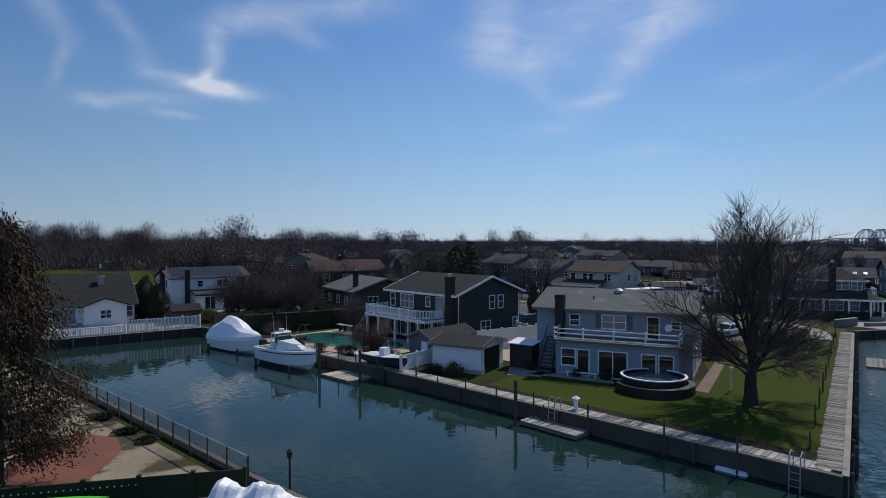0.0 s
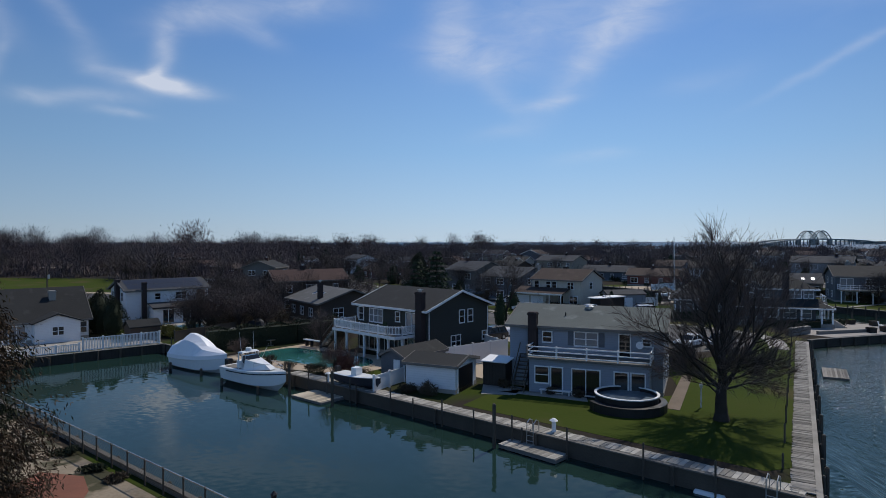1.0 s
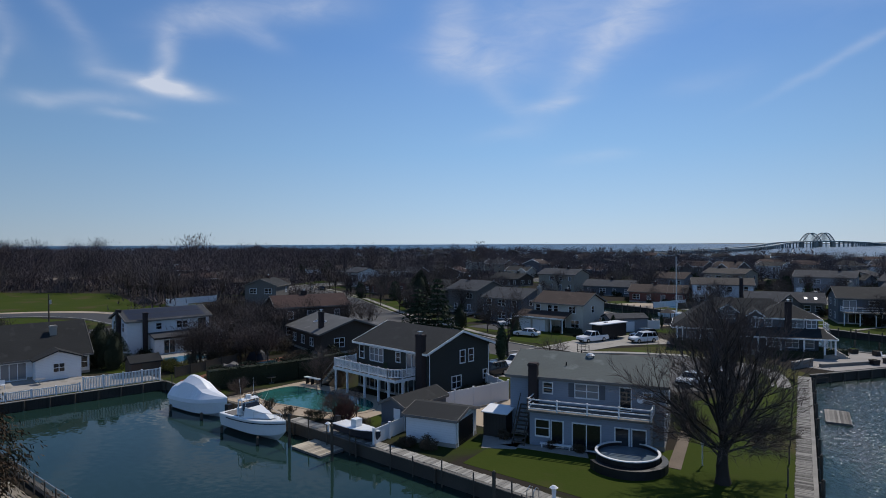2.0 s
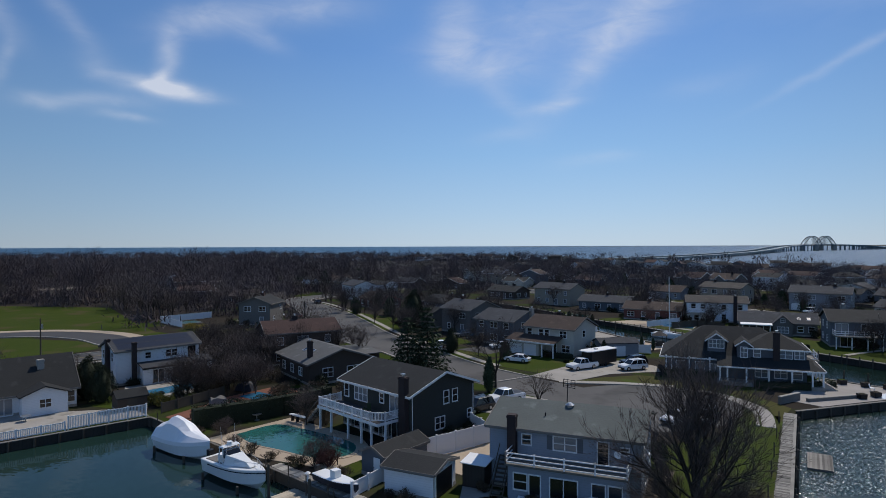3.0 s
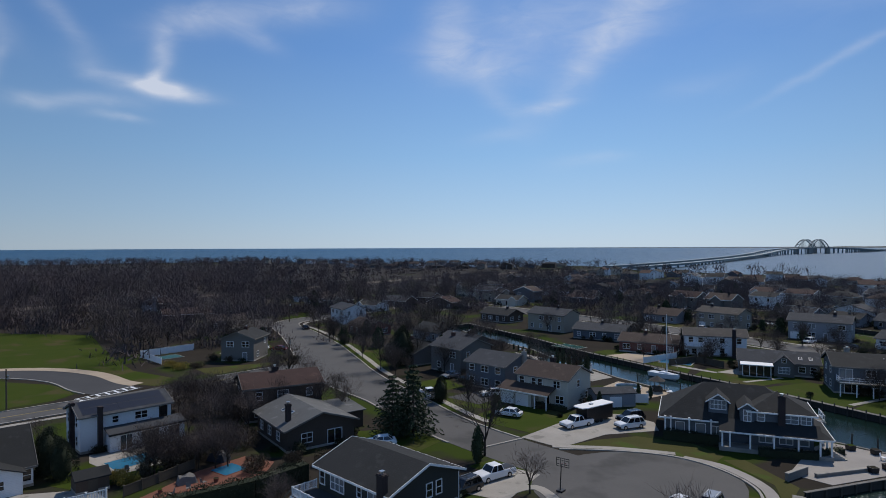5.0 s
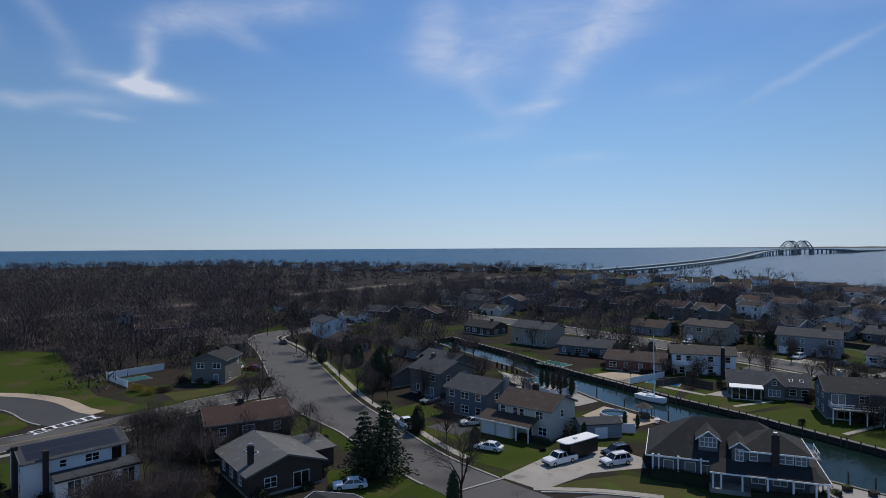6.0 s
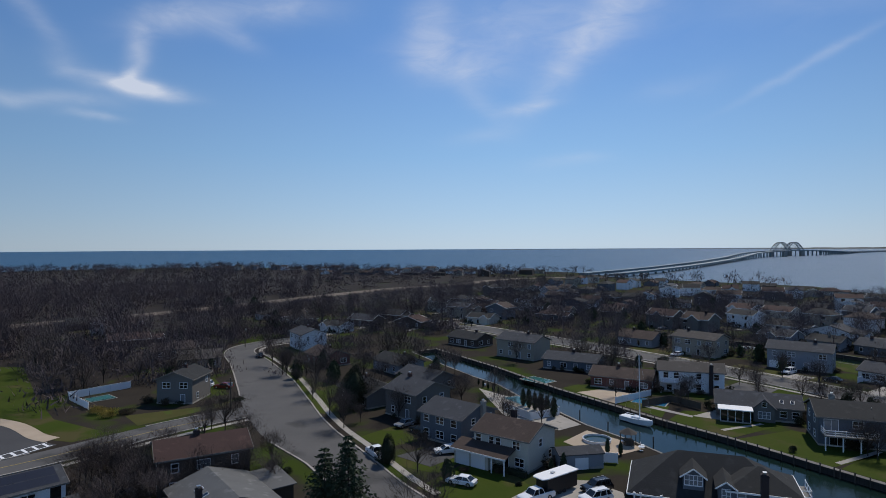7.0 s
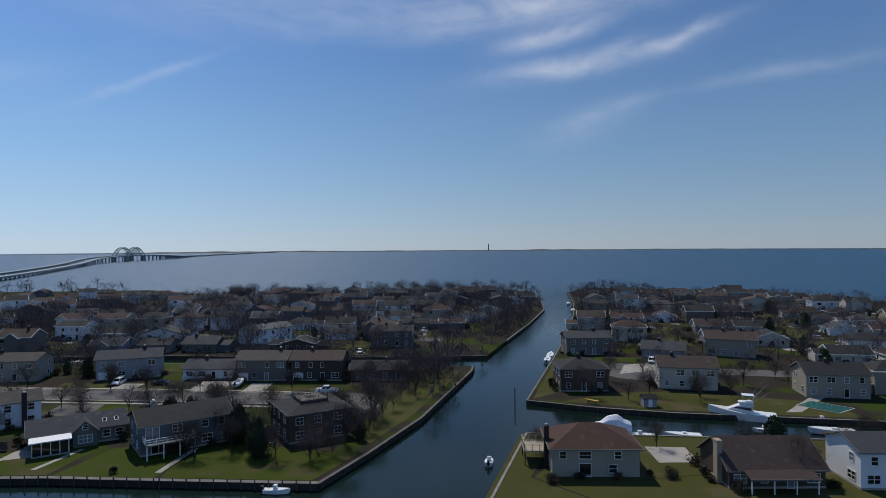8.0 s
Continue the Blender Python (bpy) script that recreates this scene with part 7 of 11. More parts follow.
# ---------------------------------------------------------------- the street's other houses
for k, (hx, hy, turn, W, D, fl, sd, rf, kd, ga) in enumerate([
    (-31.4, 125.0, 24, 13.0, 9.0, 2, "brown", "maroon", "x", 0), (-53.0, 182.0, -8, 8.6, 9.5, 2, "taupe", "dark", "y", 0),
    (0.6, 168.5, -50, 10.0, 10.0, 2, "taupe", "slate", "x", 0), (-11.0, 184.0, -58, 14.0, 10.0, 1, "taupe", "dark", "x", 0),
    (53.0, 189.6, -32, 15.0, 9.0, 1, "red", "brown", "x", 0), (46.4, 214.0, -36, 16.0, 9.0, 1, "slate", "slate", "x", 0),
    (113.0, 209.5, -42, 16.5, 9.0, 2, "grey", "slate", "x", 1), (125.6, 189.0, -62, 14.0, 9.5, 1, "white", "slate", "x", 0),
    (131.5, 174.5, -62, 14.0, 9.5, 2, "taupe", "taupe", "x", 1), (138.8, 161.0, -62, 14.0, 9.5, 2, "brown", "brown", "x", 1), (147.0, 146.6, -62, 15.0, 9.5, 1, "taupe", "dark", "x", 0),
    (96.0, 236.0, -56, 15.0, 9.0, 2, "tan", "taupe", "x", 1), (84.0, 256.0, -52, 14.0, 9.0, 1, "grey", "brown", "x", 1),
    (36.0, 236.0, -48, 15.0, 9.0, 2, "tan", "slate", "x", 0), (22.0, 262.0, -50, 14.0, 9.0, 1, "brown", "dark", "x", 0),
    (123.0, 31.5, -62, 12.0, 9.0, 2, "white", "slate", "x", 0),
    (161.5, 91.5, -60, 12.0, 11.0, 2, "brown", "dark", "hip", 0), (176.5, 70.5, -72, 14.0, 9.0, 2, "cream", "brown", "x", 0),
    (212.5, 107.0, -58, 15.0, 9.0, 2, "taupe", "slate", "x", 0), (219.0, 84.0, -82, 13.0, 9.5, 1, "grey", "slate", "x", 0), (233.0, 66.5, -84, 15.0, 9.0, 2, "tan", "brown", "x", 0),
    (184.0, 38.0, -70, 14.0, 9.0, 2, "tan", "dark", "x", 0),
    (-76.0, 240.0, 20, 13.0, 9.0, 1, "brown", "brown", "x", 0), (-62.0, 222.0, 15, 12.0, 9.0, 1, "tan", "taupe", "x", 0),
    (-26.0, 232.0, -58, 13.0, 9.0, 1, "red", "brown", "x", 0), (-36.0, 262.0, -62, 13.0, 9.0, 2, "white", "slate", "x", 0),
    (3.0, 196.0, -52, 13.0, 9.0, 1, "taupe", "slate", "x", 0), (-4.0, 218.0, -55, 13.0, 9.0, 1, "grey", "dark", "x", 0),
    (176.0, 216.0, -10, 18.0, 9.0, 2, "white", "grey", "x", 0), (196.0, 176.0, -62, 15.0, 9.0, 2, "taupe", "dark", "x", 0),
]):
    plain_house(hx, hy, turn, W, D, fl, sd, rf, kd, garage=bool(ga), seed=k + 3)

spit_house = plain_house(114.0, 48.6, -60, 14.5, 10.5, 1, "brown", "brown", "x", "dark brown storey-and-a-half house with a tan chimney", 3.3, False, 99)
chimney(spit_house, -0.4, 3.0, -0.2, 6.6, 0.8, 1.4, M_TAN, False)
shed_roof(spit_house, 2.0, -2.6, 12.4, 0.1, 2.2, 2.95, ROOFING["brown"], M_TIMBER_GREY)
columns(spit_house, [(2.3, -2.3), (5.6, -2.3), (8.9, -2.3), (12.1, -2.3)], -0.2, 2.2, 0.16)

# ---------------------------------------------------------------- fences


def panel_fence(pts, h, label, mat=M_VINYL, post=2.4, solid=True, z=GROUND, cap=True):
    f = thing("fence", label, "fence", placed(pts[0][0], pts[0][1], z), "", "structure")
    o = Vector(pts[0])
    pm = Shape().box(-0.07, -0.07, -0.2, 0.07, 0.07, h + 0.1).box(-0.1, -0.1, h + 0.1, 0.1, 0.1, h + 0.16).mesh("post", mat)
    for a, b in zip(pts, pts[1:]):
        a, b = Vector(a) - o, Vector(b) - o
        n = max(1, round((b - a).length / post))
        for k in range(n):
            p, q = a.lerp(b, k / n), a.lerp(b, (k + 1) / n)
            part("post", pm, None, f, m=pose(p.x, p.y, 0, 0, 0, math.degrees(math.atan2((q - p).y, (q - p).x))))
            if solid:
                part("panel", Shape().beam((p.x, p.y, h / 2 + 0.04), (q.x, q.y, h / 2 + 0.04), 0.04, h - 0.1), mat, f)
            else:
                s = Shape()
                m = int((q - p).length / 0.16)
                for j in range(m):
                    c = p.lerp(q, (j + 0.5) / m)
                    s.box(c.x - 0.035, c.y - 0.035, 0.12, c.x + 0.035, c.y + 0.035, h - 0.05)
                part("pickets", s, mat, f, kind="stuff")
                part("rail", Shape().beam((p.x, p.y, 0.15), (q.x, q.y, 0.15), 0.05, 0.1), mat, f)
            part("rail", Shape().beam((p.x, p.y, h), (q.x, q.y, h), 0.07, 0.1), mat, f)
        part("post", pm, None, f, m=pose(b.x, b.y, 0))
    return f


panel_fence([(-4.8, 76.4), (3.2, 82.2)], 2.1, "tall solid white vinyl fence")
panel_fence([(3.2, 82.4), (-0.2, 91.6)], 1.8, "solid white vinyl fence")
panel_fence([(-10.2, 67.9), (-7.7, 71.6)], 1.35, "solid white vinyl fence beside a garage")
panel_fence([(-56.6, 79.7), (-45.6, 88.6)], 0.95, "low white picket fence along the canal", solid=False)
panel_fence([(-45.4, 88.9), (-38.8, 94.2)], 1.5, "white vinyl picket fence along the canal", solid=False)
panel_fence([(53.2, 171.8), (64.4, 178.4)], 1.5, "solid white vinyl fence between gardens")
panel_fence([(58.2, 168.4), (66.4, 172.0), (70.0, 165.0)], 1.6, "dark timber fence between gardens", M_PILE)
panel_fence([(27.0, 169.0), (31.0, 160.5), (38.0, 164.0)], 1.6, "solid white vinyl fence round a terrace")
panel_fence([(33.5, 135.8), (40.0, 134.0)], 1.7, "white vinyl fence beside an outbuilding")
panel_fence([(-76.0, 188.0), (-66.0, 199.0)], 1.8, "solid white vinyl fence round a pool")
panel_fence([(-76.0, 188.0), (-66.5, 178.0)], 1.6, "white vinyl pool fence", solid=False)
panel_fence([(17.4, 143.8), (13.4, 147.2)], 1.4, "white vinyl fence between houses")
panel_fence([(123.5, 186.5), (128.0, 189.0)], 1.5, "white vinyl fence between houses")
panel_fence([(-37.4, 95.4), (-35.0, 99.6), (-32.4, 104.6)], 1.3, "dark timber fence behind a patio", M_PILE)


def yard_fence():
    """The dark fence of the near yard, with a row of small white lamps along it."""
    f = panel_fence([(-40.0, 36.5), (-25.0, 39.4), (-14.6, 42.2)], 1.15, "dark green yard fence with small white studs", M_HEDGE, 2.2)
    stud = Shape().tube((0, 0, 0), (0, -0.03, 0), 0.035, 0.035, 6).mesh("stud", M_WHITE)
    for k in range(24):
        a, b = Vector((0, 0)), Vector((15.0, 2.9))
        c = Vector((25.4, 5.7))
        t = k / 39
        p = b.lerp(c, t)
        part("stud", stud, None, f, m=pose(p.x, p.y - 0.04, 0.92))


def chain_fence(pts, h, label):
    f = thing("fence", label, "fence", placed(pts[0][0], pts[0][1], GROUND + 0.3), "", "structure")
    o = Vector(pts[0])
    wires = Shape()
    pm = Shape().tube((0, 0, -0.4), (0, 0, h + 0.05), 0.045, 0.045, 6).mesh("post", M_PILE)
    for a, b in zip(pts, pts[1:]):
        a, b = Vector(a) - o, Vector(b) - o
        L = (b - a).length
        n = round(L / 2.0)
        for k in range(n + 1):
            p = a.lerp(b, k / n)
            part("post", pm, None, f, m=pose(p.x, p.y, 0))
        part("rail", Shape().beam((*a, h), (*b, h), 0.05, 0.05), M_METAL, f)
        m = int(L / 0.22)
        for k in range(m):
            for sgn in (1, -1):
                p, q = a.lerp(b, k / m), a.lerp(b, min(1, (k + sgn * h / 0.22) / m) if sgn > 0 else max(0, (k - h / 0.22) / m))
                wires.beam((*p, 0.05), (*q, h), 0.009, 0.009)
    part("wire_mesh", wires, M_PILE, f, kind="stuff")


yard_fence()
chain_fence([(-14.8, 43.2), (-52.0, 75.9)], 1.1, "grey chain-link fence on the near bulkhead")

# ---------------------------------------------------------------- docks and waterside things


def floating_dock(corners, label, step=0.22, z=0.5, mat=M_PLANK):
    """A raft: frame, floats and separate deck planks; corners: near-left, far-left, far-right, near-right."""
    a, b, c, d = (Vector(p) for p in corners)
    u, v = (d - a), (b - a)
    L, W = u.length, v.length
    th = thing("floating_dock", label, "dock", pose(a.x, a.y, z, 0, 0, math.degrees(math.atan2(u.y, u.x))), "floating docks")
    part("frame", Shape().box(0, 0, -0.28, L, W, -0.045), M_TIMBER_GREY, th)
    plank = Shape().box(0, -0.04, -0.045, step - 0.025, W + 0.04, 0.0).mesh("plank", mat)
    for k in range(int(L / step)):
        part("plank", plank, None, th, m=pose(k * step, random.uniform(-0.03, 0.03), random.uniform(-0.006, 0.006)))
    return th


floating_dock([(-1.1, 56.4), (-0.1, 57.4), (3.0, 54.2), (2.0, 53.2)], "weathered plank floating dock by the lawn bulkhead", 0.22, 0.62, M_PLANK_GREY)
floating_dock([(-17.6, 70.6), (-15.9, 72.4), (-12.9, 69.6), (-14.6, 67.8)], "pale plank floating dock with dark seams", 0.3, 0.52, M_PLANK_PALE)
floating_dock([(33.9, 75.6), (36.7, 80.0), (38.6, 78.8), (35.8, 74.4)], "weathered plank floating dock beside the boardwalk")


def mooring_pile(x, y, h, z=GROUND - 1.6, r=0.13, label="dark weathered mooring pile", group="mooring piles"):
    th = thing("mooring_pile", label, "pile", pose(x, y, z), group)
    part("shaft", pile_shape(r, h), None, th)


u_dir, n_dir = Vector((51.2, -48.7)).normalized(), Vector((-0.689, -0.725))
for s, h in [(30.2, 3.3), (32.9, 3.0), (36.0, 3.0), (36.8, 2.6), (41.0, 3.0), (43.5, 2.6), (46.5, 3.0), (49.5, 2.8), (52.8, 3.0), (53.6, 2.3), (57.0, 3.0), (62.0, 3.1), (66.0, 3.0), (26.5, 3.2), (24.0, 3.6), (21.0, 3.4), (8.0, 3.4), (3.0, 3.2)]:
    p = Vector((-38.0, 93.8)) + u_dir * s + n_dir * 0.55
    mooring_pile(p.x, p.y, h - 0.35, r=0.06)
e_dir = Vector((29.0, 46.1)).normalized()
for s, h in [(4.0, 3.0), (9.0, 3.4), (14.0, 3.4), (19.0, 3.6), (24.0, 3.4), (30.0, 3.6), (36.0, 3.6), (43.0, 3.4), (50.0, 3.4)]:
    p = Vector((13.2, 45.1)) + e_dir * s
    mooring_pile(p.x - 1.35, p.y + 0.85, h - 0.5, r=0.06, label="tall dark post beside the boardwalk"), mooring_pile(p.x + 0.42, p.y - 0.3, h - 0.9)
for x, y in [(-17.9, 71.0), (-13.6, 67.3), (-1.4, 56.4)]:
    mooring_pile(x, y, 3.6)
for x, y in [(60.5, 109.0), (62.6, 106.6), (57.2, 116.0), (58.6, 113.0), (66.0, 104.4), (44.0, 152.0), (49.0, 142.0), (52.0, 133.0), (41.0, 161.0), (36.0, 174.0)]:
    mooring_pile(x + 0.8, y + 0.6, 3.2)
mooring_pile(146.5, 97.5, 5.0, label="tall leaning channel pile")

plank_walk([(13.6, 45.6), (42.4, 91.4)], 1.15, 0.24, "weathered plank boardwalk with uneven boards", inset=0.1, z=0.06)
plank_walk([(-19.0, 75.7), (12.9, 45.4)], 1.15, 0.32, "narrow weathered plank walk on the bulkhead", M_PLANK_GREY, inset=0.15, z=0.06, limit=150)


def pool_ladder(x, y, turn, label="bright metal ladder on the bulkhead"):
    th = thing("ladder", label, "ladder", placed(x, y, GROUND, turn))
    for s in (-0.25, 0.25):
        r = Shape().tube((s, 0.35, 0.0), (s, 0.3, 0.75), 0.03, 0.03, 6).tube((s, 0.3, 0.75), (s, 0.0, 0.9), 0.03, 0.03, 6).tube((s, 0.0, 0.9), (s, -0.35, 0.7), 0.03, 0.03, 6).tube((s, -0.35, 0.7), (s, -0.4, -1.6), 0.03, 0.03, 6)
        part("side_rail", r, M_METAL, th)
    for k in range(4):
        part("rung", Shape().tube((-0.25, -0.4, -0.1 - 0.35 * k), (0.25, -0.4, -0.1 - 0.35 * k), 0.02, 0.02, 5), M_METAL, th)


pool_ladder(11.6, 46.2, -43), pool_ladder(1.2, 56.4, -43)


def fender(x, y):
    th = thing("dock_fender", "white foam dock bumper hanging on the bulkhead", "fender", pose(x, y, 0.25, 0, 0, -43))
    part("body", Shape().tube((-0.75, 0, 0), (0.75, 0, 0), 0.24, 0.24, 12).tube((0.75, 0, 0), (0.83, 0, 0), 0.24, 0.12, 12).tube((-0.83, 0, 0), (-0.75, 0, 0), 0.12, 0.24, 12), M_WHITE, th)


fender(9.3, 48.3)


def lantern_post(x, y, h, label, mat=M_BLACK):
    th = thing("lamp_post", label, "lamp", placed(x, y))
    part("post", Shape().tube((0, 0, -1.5), (0, 0, h), 0.06, 0.05, 8), mat, th)
    part("lantern", Shape().tube((0, 0, h), (0, 0, h + 0.28), 0.09, 0.14, 6).tube((0, 0, h + 0.28), (0, 0, h + 0.42), 0.17, 0.02, 6), mat, th)


lantern_post(-12.6, 42.2, 1.7, "black lantern post at the water's edge")
lantern_post(15.2, 62.0, 1.5, "slim pale garden lamp on the lawn", M_VINYL)


def power_box(x, y):
    th = thing("dock_pedestal", "small white dock power pedestal", "pedestal", placed(x, y))
    part("post", Shape().box(-0.12, -0.12, 0, 0.12, 0.12, 0.8), M_VINYL, th)
    part("cap", Shape().tube((0, 0, 0.8), (0, 0, 0.95), 0.3, 0.1, 8), M_VINYL, th)


power_box(2.6, 56.4), power_box(-14.6, 71.8)


def round_pool(x, y, r, h, label, water=M_POOL, skirt=M_BLACK):
    th = thing("swimming_pool", label, "pool", placed(x, y))
    n = 36
    c = [(math.cos(2 * math.pi * k / n), math.sin(2 * math.pi * k / n)) for k in range(n)]
    s = Shape()
    for k in range(n):
        a, b = c[k], c[(k + 1) % n]
        s.face([(a[0] * r, a[1] * r, -0.05), (b[0] * r, b[1] * r, -0.05), (b[0] * r, b[1] * r, h), (a[0] * r, a[1] * r, h)])
        s.face([(b[0] * (r - 0.08), b[1] * (r - 0.08), -0.05), (a[0] * (r - 0.08), a[1] * (r - 0.08), -0.05), (a[0] * (r - 0.08), a[1] * (r - 0.08), h), (b[0] * (r - 0.08), b[1] * (r - 0.08), h)])
    part("wall", s, skirt, th)
    rim = Shape()
    for k in range(n):
        a, b = c[k], c[(k + 1) % n]
        ra, rb = r - 0.12, r + 0.08
        rim.solid([(a[0] * ra, a[1] * ra, h), (b[0] * ra, b[1] * ra, h), (b[0] * rb, b[1] * rb, h), (a[0] * rb, a[1] * rb, h)], [(a[0] * ra, a[1] * ra, h + 0.07), (b[0] * ra, b[1] * ra, h + 0.07), (b[0] * rb, b[1] * rb, h + 0.07), (a[0] * rb, a[1] * rb, h + 0.07)], caps=True)
    part("rim", rim, M_METAL if water is M_STILL else M_VINYL, th)
    w = Shape()
    w.face([(p[0] * (r - 0.09), p[1] * (r - 0.09), h - 0.25) for p in c])
    part("water", w, water, th)
    return th


# a trampoline, built from the round pool's wall, rim and water; the water is its mat
p = round_pool(9.5, 62.2, 2.35, 1.1, "round trampoline with a grey mat and a bright white rim", M_MAT_GREY)
for k in range(14):
    sk = Shape()
    a0, a1 = radians(185 + k * 13), radians(185 + (k + 1) * 13)
    sk.solid([(2.5 * math.cos(a0), 2.5 * math.sin(a0), 0), (2.5 * math.cos(a1), 2.5 * math.sin(a1), 0), (2.95 * math.cos(a1), 2.95 * math.sin(a1), 0), (2.95 * math.cos(a0), 2.95 * math.sin(a0), 0)],
             [(2.5 * math.cos(a0), 2.5 * math.sin(a0), 0.72), (2.5 * math.cos(a1), 2.5 * math.sin(a1), 0.72), (2.95 * math.cos(a1), 2.95 * math.sin(a1), 0.66), (2.95 * math.cos(a0), 2.95 * math.sin(a0), 0.66)])
    part("skirt_panel", sk, M_BLACK, p)
round_pool(40.4, 146.0, 2.6, 0.5, "round dark blue pool with a metal rim in a sandy patio", M_STILL, M_VINYL)


def ground_pool(outline, label, water=M_POOL, edge=M_CONCRETE):
    cx, cy = sum(p[0] for p in outline) / len(outline), sum(p[1] for p in outline) / len(outline)
    th = thing("swimming_pool", label, "pool", placed(cx, cy))
    pts = [(x - cx, y - cy) for x, y in outline]
    rim = [(x * 1.07, y * 1.07) for x, y in pts]
    part("coping", Shape().prism(rim, 0.02, 0.09), edge, th)
    part("water", Shape().prism(pts, 0.03, 0.10), water, th)


ground_pool(curve([(-25.2, 86.0), (-21.8, 89.6), (-18.8, 88.2), (-15.2, 85.6), (-11.6, 82.2), (-11.6, 78.8), (-14.6, 77.8), (-19.2, 80.6), (-22.6, 82.8), (-25.2, 86.0)], 5)[:-1], "freeform in-ground pool with murky teal water", M_POOL, M_TAN)
ground_pool([(-45.4, 107.0), (-42.6, 104.2), (-37.8, 109.6), (-40.6, 112.4)], "rectangular bright blue in-ground pool", M_POOL_BLUE)
ground_pool([(-30.0, 103.6), (-27.4, 101.6), (-25.4, 104.2), (-28.0, 106.2)], "small covered blue pool", M_POOL_BLUE, M_BRICK_PAVE)
ground_pool([(57.5, 173.0), (63.4, 168.4), (66.2, 172.4), (60.4, 176.8)], "in-ground pool with a dark mottled blue cover", M_POOL_BLUE)
ground_pool([(36.6, 199.8), (41.4, 193.0), (45.6, 196.2), (41.0, 202.6)], "small teal in-ground pool", M_POOL)
ground_pool([(-72.4, 188.0), (-69.0, 184.6), (-65.0, 188.6), (-68.4, 192.0)], "small teal pool behind a white fence", M_POOL)
ground_pool([(171.0, 32.0), (177.0, 29.0), (180.0, 37.0), (174.0, 40.0)], "narrow dark teal pool", M_POOL)
ground_pool([(28.6, 179.6), (32.0, 171.6), (35.6, 173.2), (32.2, 181.0)], "pale blue terrace pool", M_POOL)

# ---------------------------------------------------------------- boats


def hull_shape(L, B, free, flare=1.0, draft=0.5, rise=0.45, n=14, deck=True, inset=0.0, md=0):
    """A planing hull from stern (x = 0) to bow (x = L), waterline at z = 0."""
    s = Shape()
    rings = []
    for k in range(n + 1):
        t = k / n
        w = B / 2 * (1 - max(0.0, (t - 0.42) / 0.58) ** 2.3) * (0.92 + 0.08 * min(1, t * 3))
        w = max(w, 0.03)
        top = free * (1 + rise * t ** 2)
        keel = -draft * (1 - max(0, (t - 0.72) / 0.28) ** 2) + (top * 0.75) * max(0, (t - 0.86) / 0.14) ** 2
        ch = w * (0.86 - 0.25 * max(0, t - 0.5))
        zc = keel * 0.25 + 0.12 + 0.4 * top * max(0, t - 0.6)
        x = L * t
        rings.append([(x, -w, top), (x, -ch, zc), (x, 0, keel), (x, ch, zc), (x, w, top)])
    for a, b in zip(rings, rings[1:]):
        for i in range(4):
            s.face([a[i], b[i], b[i + 1], a[i + 1]])
        if deck:
            s.face([a[4], b[4], (b[4][0], b[4][1] - 0.06, b[4][2] + 0.05), (a[4][0], a[4][1] - 0.06, a[4][2] + 0.05)], md)
            s.face([b[0], a[0], (a[0][0], a[0][1] + 0.06, a[0][2] + 0.05), (b[0][0], b[0][1] + 0.06, b[0][2] + 0.05)], md)
            s.face([(a[0][0], a[0][1] + 0.06, a[0][2] + 0.05), (a[4][0], a[4][1] - 0.06, a[4][2] + 0.05), (b[4][0], b[4][1] - 0.06, b[4][2] + 0.05), (b[0][0], b[0][1] + 0.06, b[0][2] + 0.05)], md)
    s.face([rings[0][i] for i in (4, 3, 2, 1, 0)])
    return s, rings


def wrapped_boat(x, y, turn, L, B, label, z=0.35, h=2.3, category="boat"):
    th = thing("covered_boat", label, category, pose(x, y, z, 0, 0, turn), "boats")
    s, rings = hull_shape(L, B, 1.25, deck=False)
    part("hull", s, M_GEL, th, smooth=False)
    # shrink-wrap cover drawn over a ridge line with a tall middle
    c = Shape()
    ridge = []
    for k, r in enumerate(rings):
        t = k / (len(rings) - 1)
        hh = h * float(np.interp(t, [0.0, 0.16, 0.24, 0.42, 0.50, 0.64, 0.80, 1.0], [0.50, 0.72, 1.0, 0.98, 0.86, 0.44, 0.26, 0.05])) * (1 + 0.03 * math.sin(t * 25))
        w, top = r[4][1], r[4][2]
        ridge.append([(r[0][0], -w * 1.04, top - 0.35), (r[0][0], -w * 1.02, top + 0.05), (r[0][0], -w * 0.62, top + hh * 0.72), (r[0][0], -w * 0.15, top + hh), (r[0][0], w * 0.15, top + hh), (r[0][0], w * 0.62, top + hh * 0.72), (r[0][0], w * 1.02, top + 0.05), (r[0][0], w * 1.04, top - 0.35)])
    for a, b in zip(ridge, ridge[1:]):
        for i in range(7):
            c.face([a[i], b[i], b[i + 1], a[i + 1]])
    c.face(ridge[0][::-1])
    part("cover", c, M_WRAP, th)
    return th


def lift(x, y, turn, L, B):
    th = thing("boat_lift", "dark timber boat lift piles and beams", "boat lift", pose(x, y, -1.6, 0, 0, turn), "boat lifts")
    for a in (0.15, 0.8):
        for b in (-B * 0.62, B * 0.62):
            part("pile", pile_shape(0.15, 2.6), None, th, m=pose(L * a, b, 0))
        part("cross_beam", Shape().beam((L * a, -B * 0.62, 1.72), (L * a, B * 0.62, 1.72), 0.2, 0.16), M_METAL, th)


